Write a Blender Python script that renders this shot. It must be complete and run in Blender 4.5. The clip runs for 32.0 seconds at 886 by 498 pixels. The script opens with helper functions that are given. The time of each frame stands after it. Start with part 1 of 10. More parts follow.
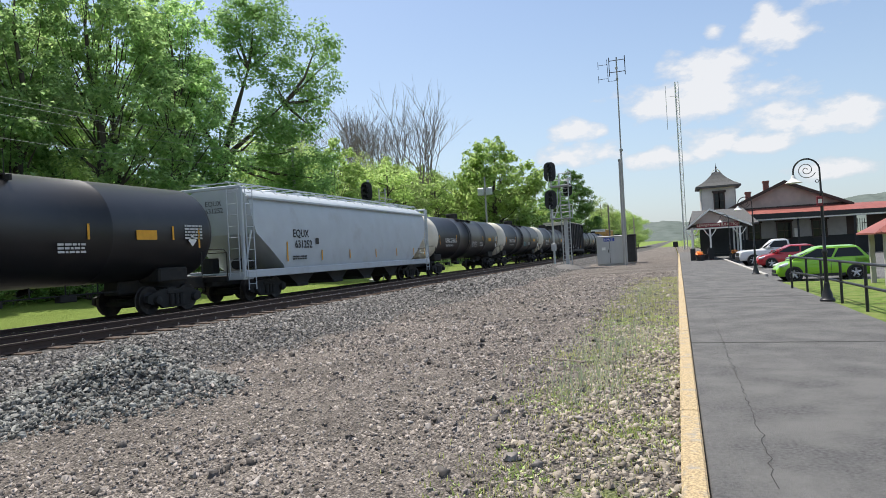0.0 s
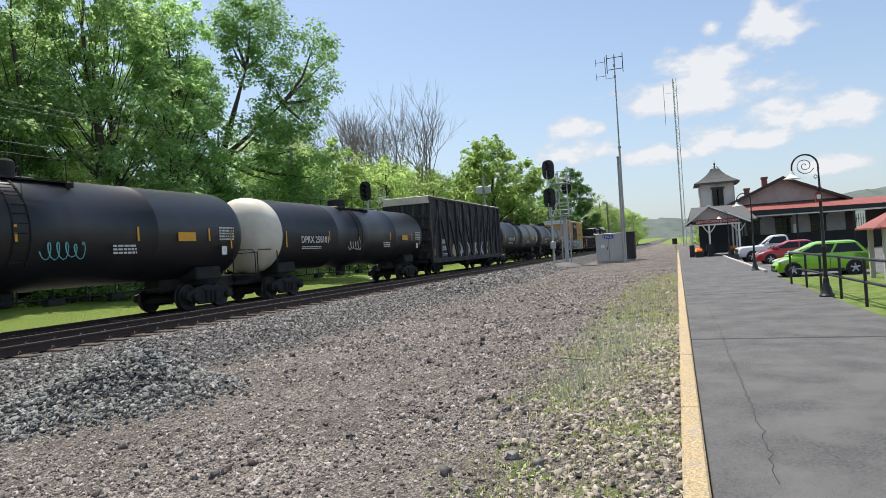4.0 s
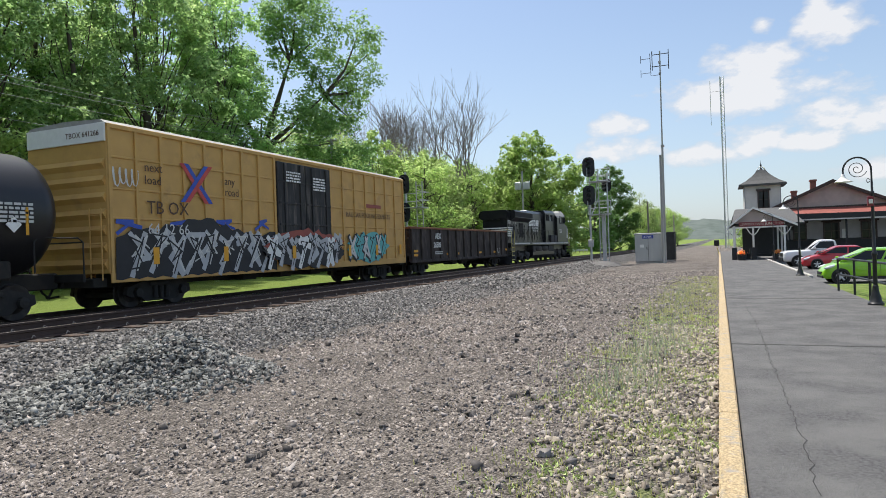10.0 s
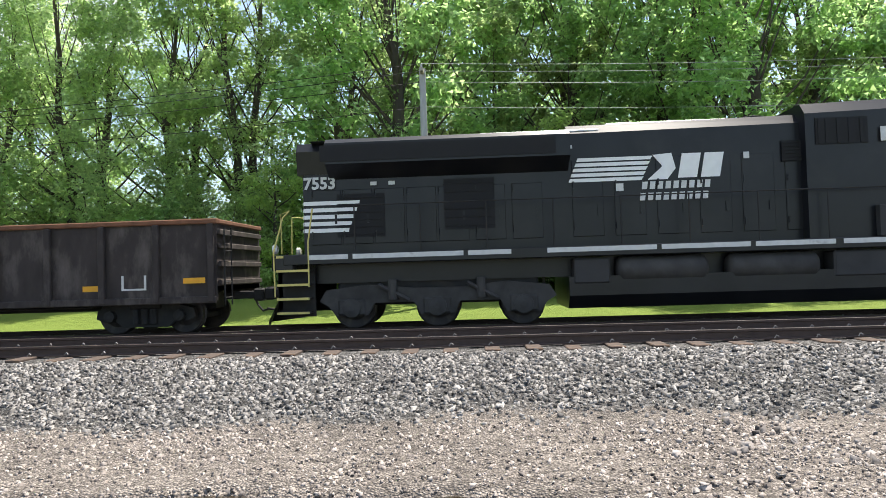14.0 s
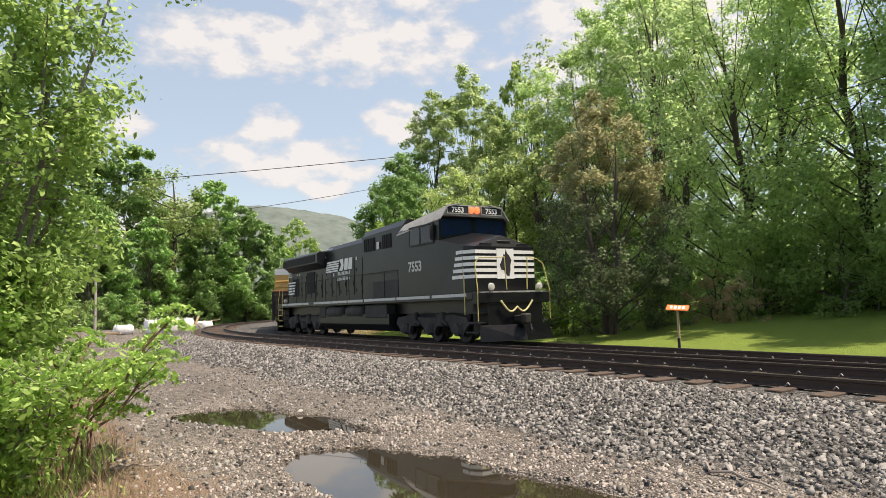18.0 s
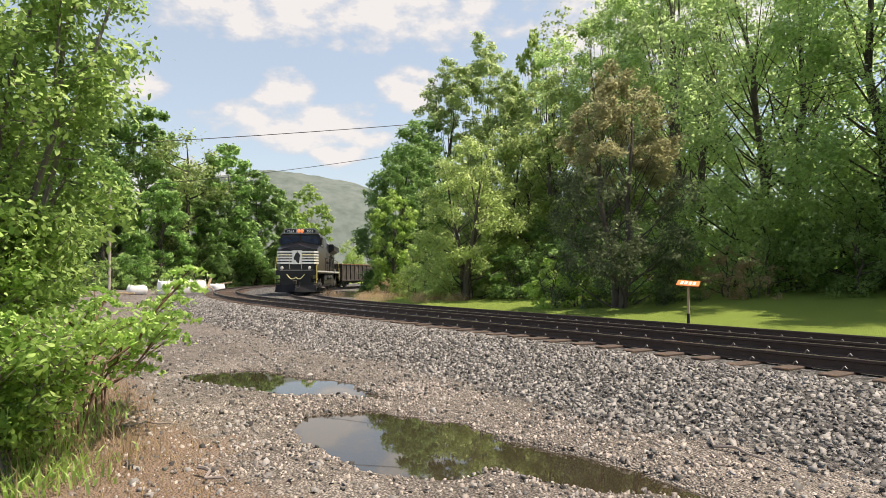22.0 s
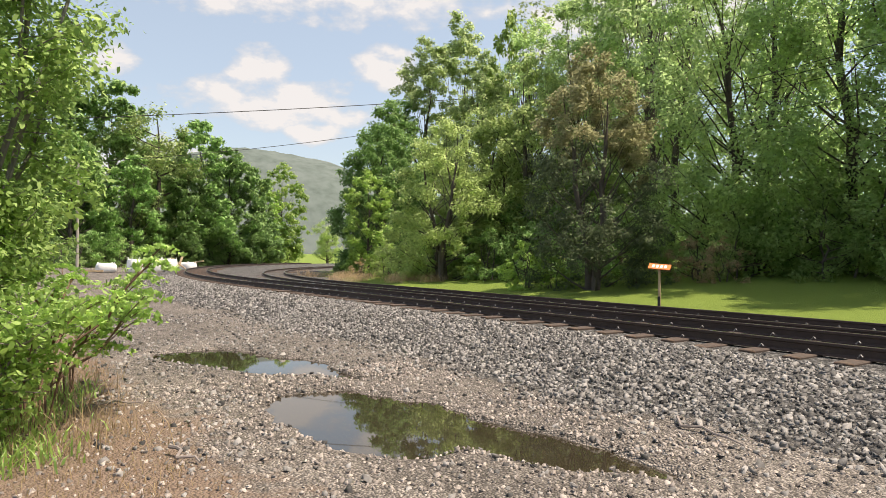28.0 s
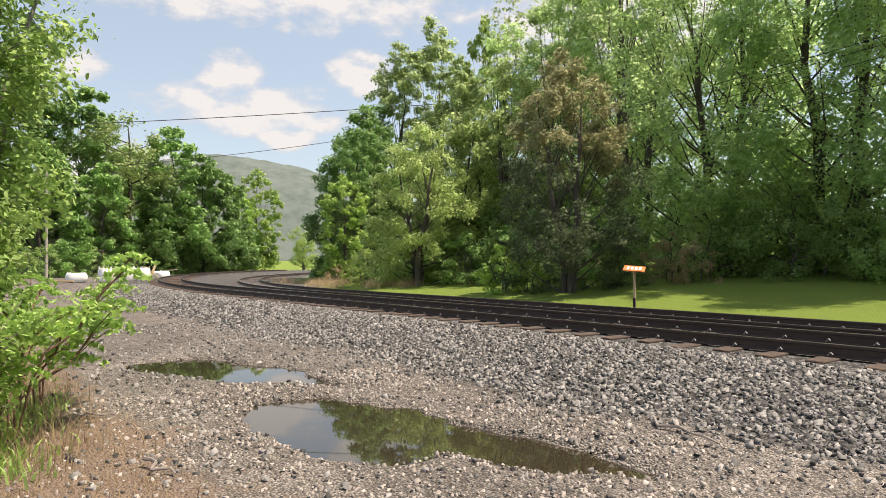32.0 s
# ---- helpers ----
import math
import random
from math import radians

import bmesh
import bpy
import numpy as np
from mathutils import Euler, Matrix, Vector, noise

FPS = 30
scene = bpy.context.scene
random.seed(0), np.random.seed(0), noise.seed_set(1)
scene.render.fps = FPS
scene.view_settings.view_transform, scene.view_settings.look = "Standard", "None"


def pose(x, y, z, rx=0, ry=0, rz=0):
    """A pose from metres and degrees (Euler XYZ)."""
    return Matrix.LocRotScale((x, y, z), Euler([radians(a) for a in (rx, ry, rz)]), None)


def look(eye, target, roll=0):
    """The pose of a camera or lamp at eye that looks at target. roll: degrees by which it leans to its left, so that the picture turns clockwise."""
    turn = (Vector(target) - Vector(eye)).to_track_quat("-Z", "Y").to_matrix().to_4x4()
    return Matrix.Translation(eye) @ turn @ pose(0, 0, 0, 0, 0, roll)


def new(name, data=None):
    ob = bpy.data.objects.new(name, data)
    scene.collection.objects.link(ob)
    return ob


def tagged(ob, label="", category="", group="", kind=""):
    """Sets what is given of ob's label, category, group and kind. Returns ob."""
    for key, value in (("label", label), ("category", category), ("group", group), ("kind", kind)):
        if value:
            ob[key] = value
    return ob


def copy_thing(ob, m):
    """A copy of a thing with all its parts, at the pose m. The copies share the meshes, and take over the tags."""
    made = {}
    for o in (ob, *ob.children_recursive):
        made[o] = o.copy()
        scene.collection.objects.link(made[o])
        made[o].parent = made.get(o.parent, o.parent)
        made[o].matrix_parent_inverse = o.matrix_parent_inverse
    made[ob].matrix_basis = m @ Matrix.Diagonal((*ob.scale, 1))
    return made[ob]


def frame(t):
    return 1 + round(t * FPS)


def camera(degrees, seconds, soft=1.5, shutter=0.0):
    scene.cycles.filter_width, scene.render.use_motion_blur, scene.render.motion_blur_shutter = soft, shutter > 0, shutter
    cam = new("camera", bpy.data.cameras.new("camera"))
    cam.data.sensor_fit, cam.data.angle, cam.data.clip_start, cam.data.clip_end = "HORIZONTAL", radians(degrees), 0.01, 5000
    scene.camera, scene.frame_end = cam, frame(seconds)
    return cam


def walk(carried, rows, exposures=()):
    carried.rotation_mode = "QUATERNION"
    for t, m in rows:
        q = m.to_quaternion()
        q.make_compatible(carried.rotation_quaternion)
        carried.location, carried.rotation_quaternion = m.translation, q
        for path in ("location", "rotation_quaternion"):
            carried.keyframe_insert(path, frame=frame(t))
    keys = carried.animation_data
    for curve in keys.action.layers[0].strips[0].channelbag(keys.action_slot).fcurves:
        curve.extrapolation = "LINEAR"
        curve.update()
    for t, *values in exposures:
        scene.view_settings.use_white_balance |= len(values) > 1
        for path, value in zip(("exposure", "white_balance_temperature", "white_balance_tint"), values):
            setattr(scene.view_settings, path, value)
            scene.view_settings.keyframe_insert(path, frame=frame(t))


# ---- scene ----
cam = camera(68.05, 32.0, soft=0.7)

# seconds, x, y, z, azimuth, pitch, roll of the carried camera
PATH = [
    (0.0, 0.282, 0.101, 1.650, 19.70, 0.55, -3.22),
    (0.5, 0.283, 0.101, 1.650, 19.64, 0.64, -3.70),
    (1.0, 0.283, 0.101, 1.650, 19.64, 0.54, -3.82),
    (1.5, 0.283, 0.101, 1.650, 19.60, 0.44, -3.78),
    (2.0, 0.283, 0.100, 1.650, 19.51, 0.45, -3.65),
    (2.5, 0.283, 0.100, 1.650, 19.51, 0.45, -3.53),
    (3.0, 0.283, 0.101, 1.650, 19.59, 0.45, -3.58),
    (3.5, 0.283, 0.101, 1.650, 19.60, 0.43, -3.76),
    (5.5, 0.281, 0.104, 1.650, 20.25, 0.51, -2.96),
    (6.0, 0.281, 0.104, 1.650, 20.30, 0.33, -2.40),
    (6.5, 0.281, 0.105, 1.650, 20.54, 0.05, -2.79),
    (7.0, 0.281, 0.106, 1.650, 20.66, 0.03, -2.83),
    (7.5, 0.280, 0.107, 1.650, 20.90, 0.02, -2.36),
    (8.0, 0.280, 0.108, 1.650, 21.14, 0.37, -2.15),
    (8.5, 0.279, 0.111, 1.650, 21.76, 0.83, -1.77),
    (9.0, 0.276, 0.118, 1.650, 23.08, 0.89, -1.96),
    (9.5, 0.276, 0.118, 1.650, 23.06, 0.68, -1.69),
    (10.0, 0.277, 0.116, 1.650, 22.82, 0.12, -2.00),
    (10.5, 0.278, 0.113, 1.650, 22.09, -0.28, -2.69),
    (11.0, 0.277, 0.114, 1.650, 22.42, -1.36, -3.83),
    (11.5, 0.266, 0.139, 1.650, 27.64, -3.02, -3.76),
    (12.0, 0.243, 0.176, 1.650, 35.96, -0.88, -2.57),
    (12.5, 0.219, 0.205, 1.650, 43.10, -0.21, -1.83),
    (13.0, 0.178, 0.241, 1.650, 53.54, 0.80, -1.99),
    (13.5, 0.106, 0.281, 1.650, 69.34, 1.28, -0.32),
    (14.0, -0.016, 0.300, 1.650, 92.96, 1.72, -1.75),
    (14.5, -0.129, 0.271, 1.650, 115.45, 2.63, -3.63),
    (15.0, -0.199, 0.224, 1.650, 131.57, 1.35, -0.93),
    (15.5, -0.237, 0.184, 1.650, 142.17, 1.31, -0.27),
    (16.0, -1.299, 0.445, 1.650, 143.26, 1.87, -0.45),
    (16.5, -3.619, 1.017, 1.650, 145.65, 3.11, -0.86),
    (17.0, -5.938, 1.589, 1.650, 148.05, 4.34, -1.27),
    (17.5, -7.000, 1.850, 1.650, 149.14, 4.90, -1.46),
    (18.0, -7.000, 1.850, 1.650, 145.97, 4.96, -1.75),
    (18.5, -7.000, 1.850, 1.650, 146.33, 5.17, -1.83),
    (19.0, -7.000, 1.850, 1.650, 147.05, 5.44, -1.47),
    (19.5, -7.000, 1.850, 1.650, 147.59, 5.29, -0.90),
    (20.0, -7.000, 1.850, 1.650, 147.62, 2.65, 0.06),
    (20.5, -7.000, 1.850, 1.650, 147.44, 2.71, 0.28),
    (21.0, -7.000, 1.850, 1.650, 147.57, 2.53, 0.25),
    (21.5, -7.000, 1.850, 1.650, 147.13, 2.45, 0.15),
    (22.0, -7.000, 1.850, 1.650, 147.00, 2.29, -0.19),
    (22.5, -7.000, 1.850, 1.650, 146.98, 2.05, 0.02),
    (23.0, -7.000, 1.850, 1.650, 146.99, 1.75, -0.01),
    (23.5, -7.000, 1.850, 1.650, 146.99, 1.60, -0.01),
    (24.0, -7.000, 1.850, 1.650, 147.11, 1.37, 0.04),
    (24.5, -7.000, 1.850, 1.650, 147.30, 1.22, 0.03),
    (26.5, -7.000, 1.850, 1.650, 146.50, 0.83, 0.15),
    (27.0, -7.000, 1.850, 1.650, 145.75, 0.76, 0.29),
    (27.5, -7.000, 1.850, 1.650, 145.58, 0.67, 0.47),
    (28.0, -7.000, 1.850, 1.650, 144.81, 0.64, 0.42),
    (28.5, -7.000, 1.850, 1.650, 144.26, 0.61, 0.47),
    (29.0, -7.000, 1.850, 1.650, 143.96, 0.39, 0.50),
    (29.5, -7.000, 1.850, 1.650, 143.18, 0.23, 0.27),
    (30.0, -7.000, 1.850, 1.650, 142.67, 0.14, 0.26),
    (30.5, -7.000, 1.850, 1.650, 142.44, 0.17, 0.39),
    (31.0, -7.000, 1.850, 1.650, 142.53, 0.13, -0.11),
    (31.5, -7.000, 1.850, 1.650, 142.76, 1.14, -0.93),
    (32.0, -7.000, 1.850, 1.650, 142.78, 1.06, -0.37),
]


def eye_pose(x, y, z, azimuth, pitch, roll):
    return pose(x, y, z, 0, 0, azimuth - 90) @ pose(0, 0, 0, 90 + pitch) @ pose(0, 0, 0, 0, 0, roll)

EXPOSURES = [(0.0, 0.1, 6500, 10), (11.5, 0.1, 6500, 10), (13.0, 0.46, 6500, 9), (14.0, 0.85, 6700, 10), (14.5, 0.82, 6600, 11), (15.0, 0.85, 7000, 13), (15.5, 0.7, 7200, 13), (17.5, 0.4, 7500, 13), (32.0, 0.4, 7500, 13)]
walk(cam, [(row[0], eye_pose(*row[1:])) for row in PATH], EXPOSURES)

# ---- sky and sun ----
SUN_AZ, SUN_EL = 54.0, 65.0
world = bpy.data.worlds.new("sky")
scene.world = world
world.use_nodes = True


# azimuth, elevation, half width and half height of the cloud banks, in degrees
CLOUDS = [
    (-2.5, 11.5, 7.2, 2.0), (-2.6, 12.9, 4.0, 2.4), (-8.2, 15.5, 3.2, 1.6), (-7.6, 16.8, 1.3, 1.3), (-11.9, 17.4, 2.2, 1.2), (-3.8, 16.1, 0.9, 0.8), (-7.8, 9.3, 2.8, 1.3), (-12.0, 8.8, 3.2, 1.6), (-2.9, 7.9, 2.6, 1.4),
    (-6.4, 7.3, 2.6, 0.9), (7.5, 9.9, 2.4, 1.2), (7.4, 8.0, 4.2, 1.1), (1.0, 6.9, 3.0, 1.0), (-10.8, 5.0, 3.0, 0.9),
    (158.9, 12.7, 8.2, 2.1), (160.5, 15.2, 2.8, 2.0), (149.7, 15.9, 2.8, 2.0), (171.8, 14.8, 2.2, 1.3), (163.4, 21.8, 8.0, 2.7), (150.5, 22.2, 10.0, 3.4), (156.1, 10.4, 2.6, 1.0),
    (169.5, 7.5, 7.0, 2.2), (150.0, 29.0, 16.0, 5.0), (128.0, 22.0, 12.0, 8.0),
]


def build_sky():
    nt = world.node_tree
    nt.nodes.clear()
    n, link = nt.nodes.new, nt.links.new

    def math_node(op, a, b=None, clamp=False):
        m = n("ShaderNodeMath")
        m.operation, m.use_clamp = op, clamp
        for k, v in enumerate((a, b)):
            if v is None:
                continue
            if isinstance(v, (int, float)):
                m.inputs[k].default_value = v
            else:
                link(v, m.inputs[k])
        return m.outputs[0]

    out = n("ShaderNodeOutputWorld")
    bg = n("ShaderNodeBackground")
    sky = n("ShaderNodeTexSky")
    sky.sky_type = "NISHITA"
    sky.sun_disc = False
    sky.sun_elevation = radians(SUN_EL)
    sky.sun_rotation = radians(90 - SUN_AZ)
    sky.air_density, sky.dust_density, sky.ozone_density = 1.0, 1.2, 0.7
    coord = n("ShaderNodeTexCoord")
    sep = n("ShaderNodeSeparateXYZ")
    link(coord.outputs["Generated"], sep.inputs[0])
    az = math_node("MULTIPLY", math_node("ARCTAN2", sep.outputs[1], sep.outputs[0]), 57.2958)
    el = math_node("MULTIPLY", math_node("ARCSINE", sep.outputs[2]), 57.2958)
    fluff = n("ShaderNodeTexNoise")
    fluff.inputs["Scale"].default_value = 19.0
    fluff.inputs["Detail"].default_value = 9.0
    fluff.inputs["Roughness"].default_value = 0.56
    stretch = n("ShaderNodeMapping")
    stretch.inputs["Scale"].default_value = (1, 1, 1.9)
    link(coord.outputs["Generated"], stretch.inputs[0])
    link(stretch.outputs[0], fluff.inputs["Vector"])
    best = None
    for a, e, w, h in CLOUDS:
        u = math_node("POWER", math_node("DIVIDE", math_node("ABSOLUTE", math_node("SUBTRACT", az, a)), w), 2.0)
        v = math_node("POWER", math_node("DIVIDE", math_node("ABSOLUTE", math_node("SUBTRACT", el, e)), h), 2.0)
        c = math_node("SUBTRACT", 1.0, math_node("ADD", u, v))
        best = c if best is None else math_node("MAXIMUM", best, c)
    # unseen broken cumulus added overhead to raise the fill light
    high = n("ShaderNodeMapRange")
    high.inputs[1].default_value, high.inputs[2].default_value, high.inputs[3].default_value, high.inputs[4].default_value = 26.0, 42.0, -1.0, 0.1
    link(el, high.inputs[0])
    best = math_node("MAXIMUM", best, high.outputs[0])
    puff = math_node("ADD", math_node("MULTIPLY", best, 1.15), math_node("MULTIPLY", math_node("SUBTRACT", fluff.outputs["Fac"], 0.5), 4.6))
    mask = n("ShaderNodeMapRange")
    mask.inputs[1].default_value, mask.inputs[2].default_value = -0.15, 0.95
    link(puff, mask.inputs[0])
    # thin high haze everywhere, thicker near the horizon
    veil = n("ShaderNodeMapRange")
    veil.inputs[1].default_value, veil.inputs[2].default_value, veil.inputs[3].default_value, veil.inputs[4].default_value = 0.0, 21.0, 0.55, 0.0
    link(el, veil.inputs[0])
    # a pale milky veil over the western sky
    west = n("ShaderNodeMapRange")
    west.inputs[1].default_value, west.inputs[2].default_value, west.inputs[3].default_value, west.inputs[4].default_value = 0.1, -0.7, 0.0, 0.45
    link(sep.outputs[0], west.inputs[0])
    hazy = n("ShaderNodeMixRGB")
    hazy.inputs[2].default_value = (3.2, 4.0, 5.0, 1)
    link(math_node("MAXIMUM", veil.outputs[0], west.outputs[0]), hazy.inputs[0])
    link(sky.outputs[0], hazy.inputs[1])
    shade = n("ShaderNodeMixRGB")
    shade.inputs[1].default_value, shade.inputs[2].default_value = (4.0, 4.25, 4.7, 1), (5.5, 5.55, 5.7, 1)
    link(mask.outputs[0], shade.inputs[0])
    # the western banks stand away from the sun and are greyer
    dull = n("ShaderNodeMixRGB")
    dull.blend_type = "MULTIPLY"
    dull.inputs[2].default_value = (0.57, 0.61, 0.69, 1)
    link(west.outputs[0], dull.inputs[0])
    link(shade.outputs[0], dull.inputs[1])
    white = n("ShaderNodeMixRGB")
    link(math_node("MULTIPLY", mask.outputs[0], 0.92), white.inputs[0])
    link(hazy.outputs[0], white.inputs[1])
    link(dull.outputs[0], white.inputs[2])
    link(white.outputs[0], bg.inputs[0])
    bg.inputs[1].default_value = 0.148
    link(bg.outputs[0], out.inputs[0])


build_sky()
sun = new("sun", bpy.data.lights.new("sun", "SUN"))
sun.data.energy, sun.data.angle, sun.data.color = 5.0, radians(0.5), (1.0, 0.955, 0.88)
sun.matrix_world = look((0, 0, 50), (-math.cos(radians(SUN_AZ)) * math.cos(radians(SUN_EL)), -math.sin(radians(SUN_AZ)) * math.cos(radians(SUN_EL)), 50 - math.sin(radians(SUN_EL))))


# ---- mesh helpers ----
def part(name, bm, material, parent=None, label=""):
    """Links a bmesh as one mesh object, under a parent if given."""
    me = bpy.data.meshes.new(name)
    bm.normal_update()
    bm.to_mesh(me)
    bm.free()
    return put(name, me, material, parent, label)


def put(name, me, material, parent=None, label=""):
    if not me.materials and material is not None:
        me.materials.append(material)
    ob = new(name, me)
    ob.parent = parent
    if label:
        ob["label"] = label
    return ob


def soft(ob, angle=40):
    """Smooth shading but for edges sharper than the angle."""
    me = ob.data
    me.polygons.foreach_set("use_smooth", [True] * len(me.polygons))
    me.set_sharp_from_angle(angle=radians(angle))
    return ob


def box(bm, x0, x1, y0, y1, z0, z1, bevel=0.0, m=None):
    vs = [bm.verts.new((x, y, z)) for z in (z0, z1) for y in (y0, y1) for x in (x0, x1)]
    fs = [bm.faces.new([vs[i] for i in f]) for f in ((0, 2, 3, 1), (4, 5, 7, 6), (0, 1, 5, 4), (1, 3, 7, 5), (3, 2, 6, 7), (2, 0, 4, 6))]
    if bevel:
        es = list({e for f in fs for e in f.edges})
        got = bmesh.ops.bevel(bm, geom=es, offset=bevel, segments=1, affect="EDGES")
        vs = list({v for f in got["faces"] for v in f.verts} | {v for v in vs if v.is_valid})
    if m is not None:
        bmesh.ops.transform(bm, matrix=m, verts=[v for v in vs if v.is_valid])
    return bm


def tube(bm, a, b, r, r2=None, seg=10, caps=True):
    """A round bar from a to b."""
    a, b = Vector(a), Vector(b)
    r2 = r if r2 is None else r2
    q = (b - a).to_track_quat("Z", "Y")
    rings = []
    for p, rad in ((a, r), (b, r2)):
        rings.append([bm.verts.new(p + q @ Vector((rad * math.cos(2 * math.pi * k / seg), rad * math.sin(2 * math.pi * k / seg), 0))) for k in range(seg)])
    for k in range(seg):
        bm.faces.new((rings[0][k], rings[0][(k + 1) % seg], rings[1][(k + 1) % seg], rings[1][k]))
    if caps:
        bm.faces.new(rings[0][::-1])
        bm.faces.new(rings[1])
    return bm


def path_tube(bm, points, r, seg=8):
    """One bent bar along a line of points."""
    pts = [Vector(p) for p in points]
    rings, q = [], None
    for k, p in enumerate(pts):
        d = (pts[min(k + 1, len(pts) - 1)] - pts[max(k - 1, 0)]).normalized()
        if q is None:
            q = d.to_track_quat("Z", "Y")
        else:
            q = (q @ Vector((0, 0, 1))).rotation_difference(d) @ q
        rings.append([bm.verts.new(p + q @ Vector((r * math.cos(2 * math.pi * i / seg), r * math.sin(2 * math.pi * i / seg), 0))) for i in range(seg)])
    for a, b in zip(rings, rings[1:]):
        for i in range(seg):
            bm.faces.new((a[i], a[(i + 1) % seg], b[(i + 1) % seg], b[i]))
    bm.faces.new(rings[0][::-1])
    bm.faces.new(rings[-1])
    return bm


def pieces(name, bm, material, parent=None, label=""):
    """Links each connected piece of a bmesh as a part of its own."""
    seen, made = set(), []
    bm.normal_update()
    for v in bm.verts:
        if v in seen:
            continue
        stack, isle = [v], []
        seen.add(v)
        while stack:
            u = stack.pop()
            isle.append(u)
            for e in u.link_edges:
                w = e.other_vert(u)
                if w not in seen:
                    seen.add(w)
                    stack.append(w)
        num = {u: k for k, u in enumerate(isle)}
        faces = {f for u in isle for f in u.link_faces}
        me = bpy.data.meshes.new(name)
        me.from_pydata([u.co[:] for u in isle], [], [[num[u] for u in f.verts] for f in faces])
        made.append(put(name, me, material, parent, label))
    bm.free()
    return made


def lathe(bm, profile, axis="z", seg=24, at=(0, 0, 0)):
    """Turns (radius, height) pairs about an axis through the point at."""
    rings = []
    for r, h in profile:
        ring = []
        for k in range(seg):
            a = 2 * math.pi * k / seg
            c, s = r * math.cos(a), r * math.sin(a)
            p = {"z": (c, s, h), "x": (h, c, s), "y": (s, h, c)}[axis]
            ring.append(bm.verts.new(Vector(at) + Vector(p)))
        rings.append(ring)
    for a, b in zip(rings, rings[1:]):
        for k in range(seg):
            bm.faces.new((a[k], a[(k + 1) % seg], b[(k + 1) % seg], b[k]))
    for ring, flip in ((rings[0], True), (rings[-1], False)):
        bm.faces.new(ring[::-1] if flip else ring)
    return bm


def prism(bm, outline, y0, y1):
    """An outline of (x, z) pairs drawn out from y0 to y1."""
    a = [bm.verts.new((x, y0, z)) for x, z in outline]
    b = [bm.verts.new((x, y1, z)) for x, z in outline]
    n = len(outline)
    bm.faces.new(a)
    bm.faces.new(b[::-1])
    for k in range(n):
        bm.faces.new((a[(k + 1) % n], a[k], b[k], b[(k + 1) % n]))
    return bm


def prism_x(bm, outline, x0, x1):
    """An outline of (y, z) pairs drawn out from x0 to x1."""
    a = [bm.verts.new((x0, y, z)) for y, z in outline]
    b = [bm.verts.new((x1, y, z)) for y, z in outline]
    n = len(outline)
    bm.faces.new(a[::-1])
    bm.faces.new(b)
    for k in range(n):
        bm.faces.new((a[k], a[(k + 1) % n], b[(k + 1) % n], b[k]))
    return bm


def B():
    return bmesh.new()


def root(name, m=None, label="", category="", group="", kind=""):
    ob = new(name)
    ob.empty_display_size = 0.2
    if m is not None:
        ob.matrix_basis = m
    return tagged(ob, label, category, group, kind)


def words(name, text, size, material, parent, m, label="", align="LEFT", bold=0.0):
    """Lettering as a flat mesh of the built-in font, standing on m's xy plane."""
    cu = bpy.data.curves.new(name, "FONT")
    cu.body, cu.size, cu.align_x, cu.extrude, cu.offset = text, size, align, 0.002, bold
    cu.resolution_u = 2
    tmp = bpy.data.objects.new(name, cu)
    me = bpy.data.meshes.new_from_object(tmp)
    bpy.data.objects.remove(tmp)
    bpy.data.curves.remove(cu)
    me.materials.clear()
    ob = put(name, me, material, parent, label)
    ob.matrix_local = m
    return ob


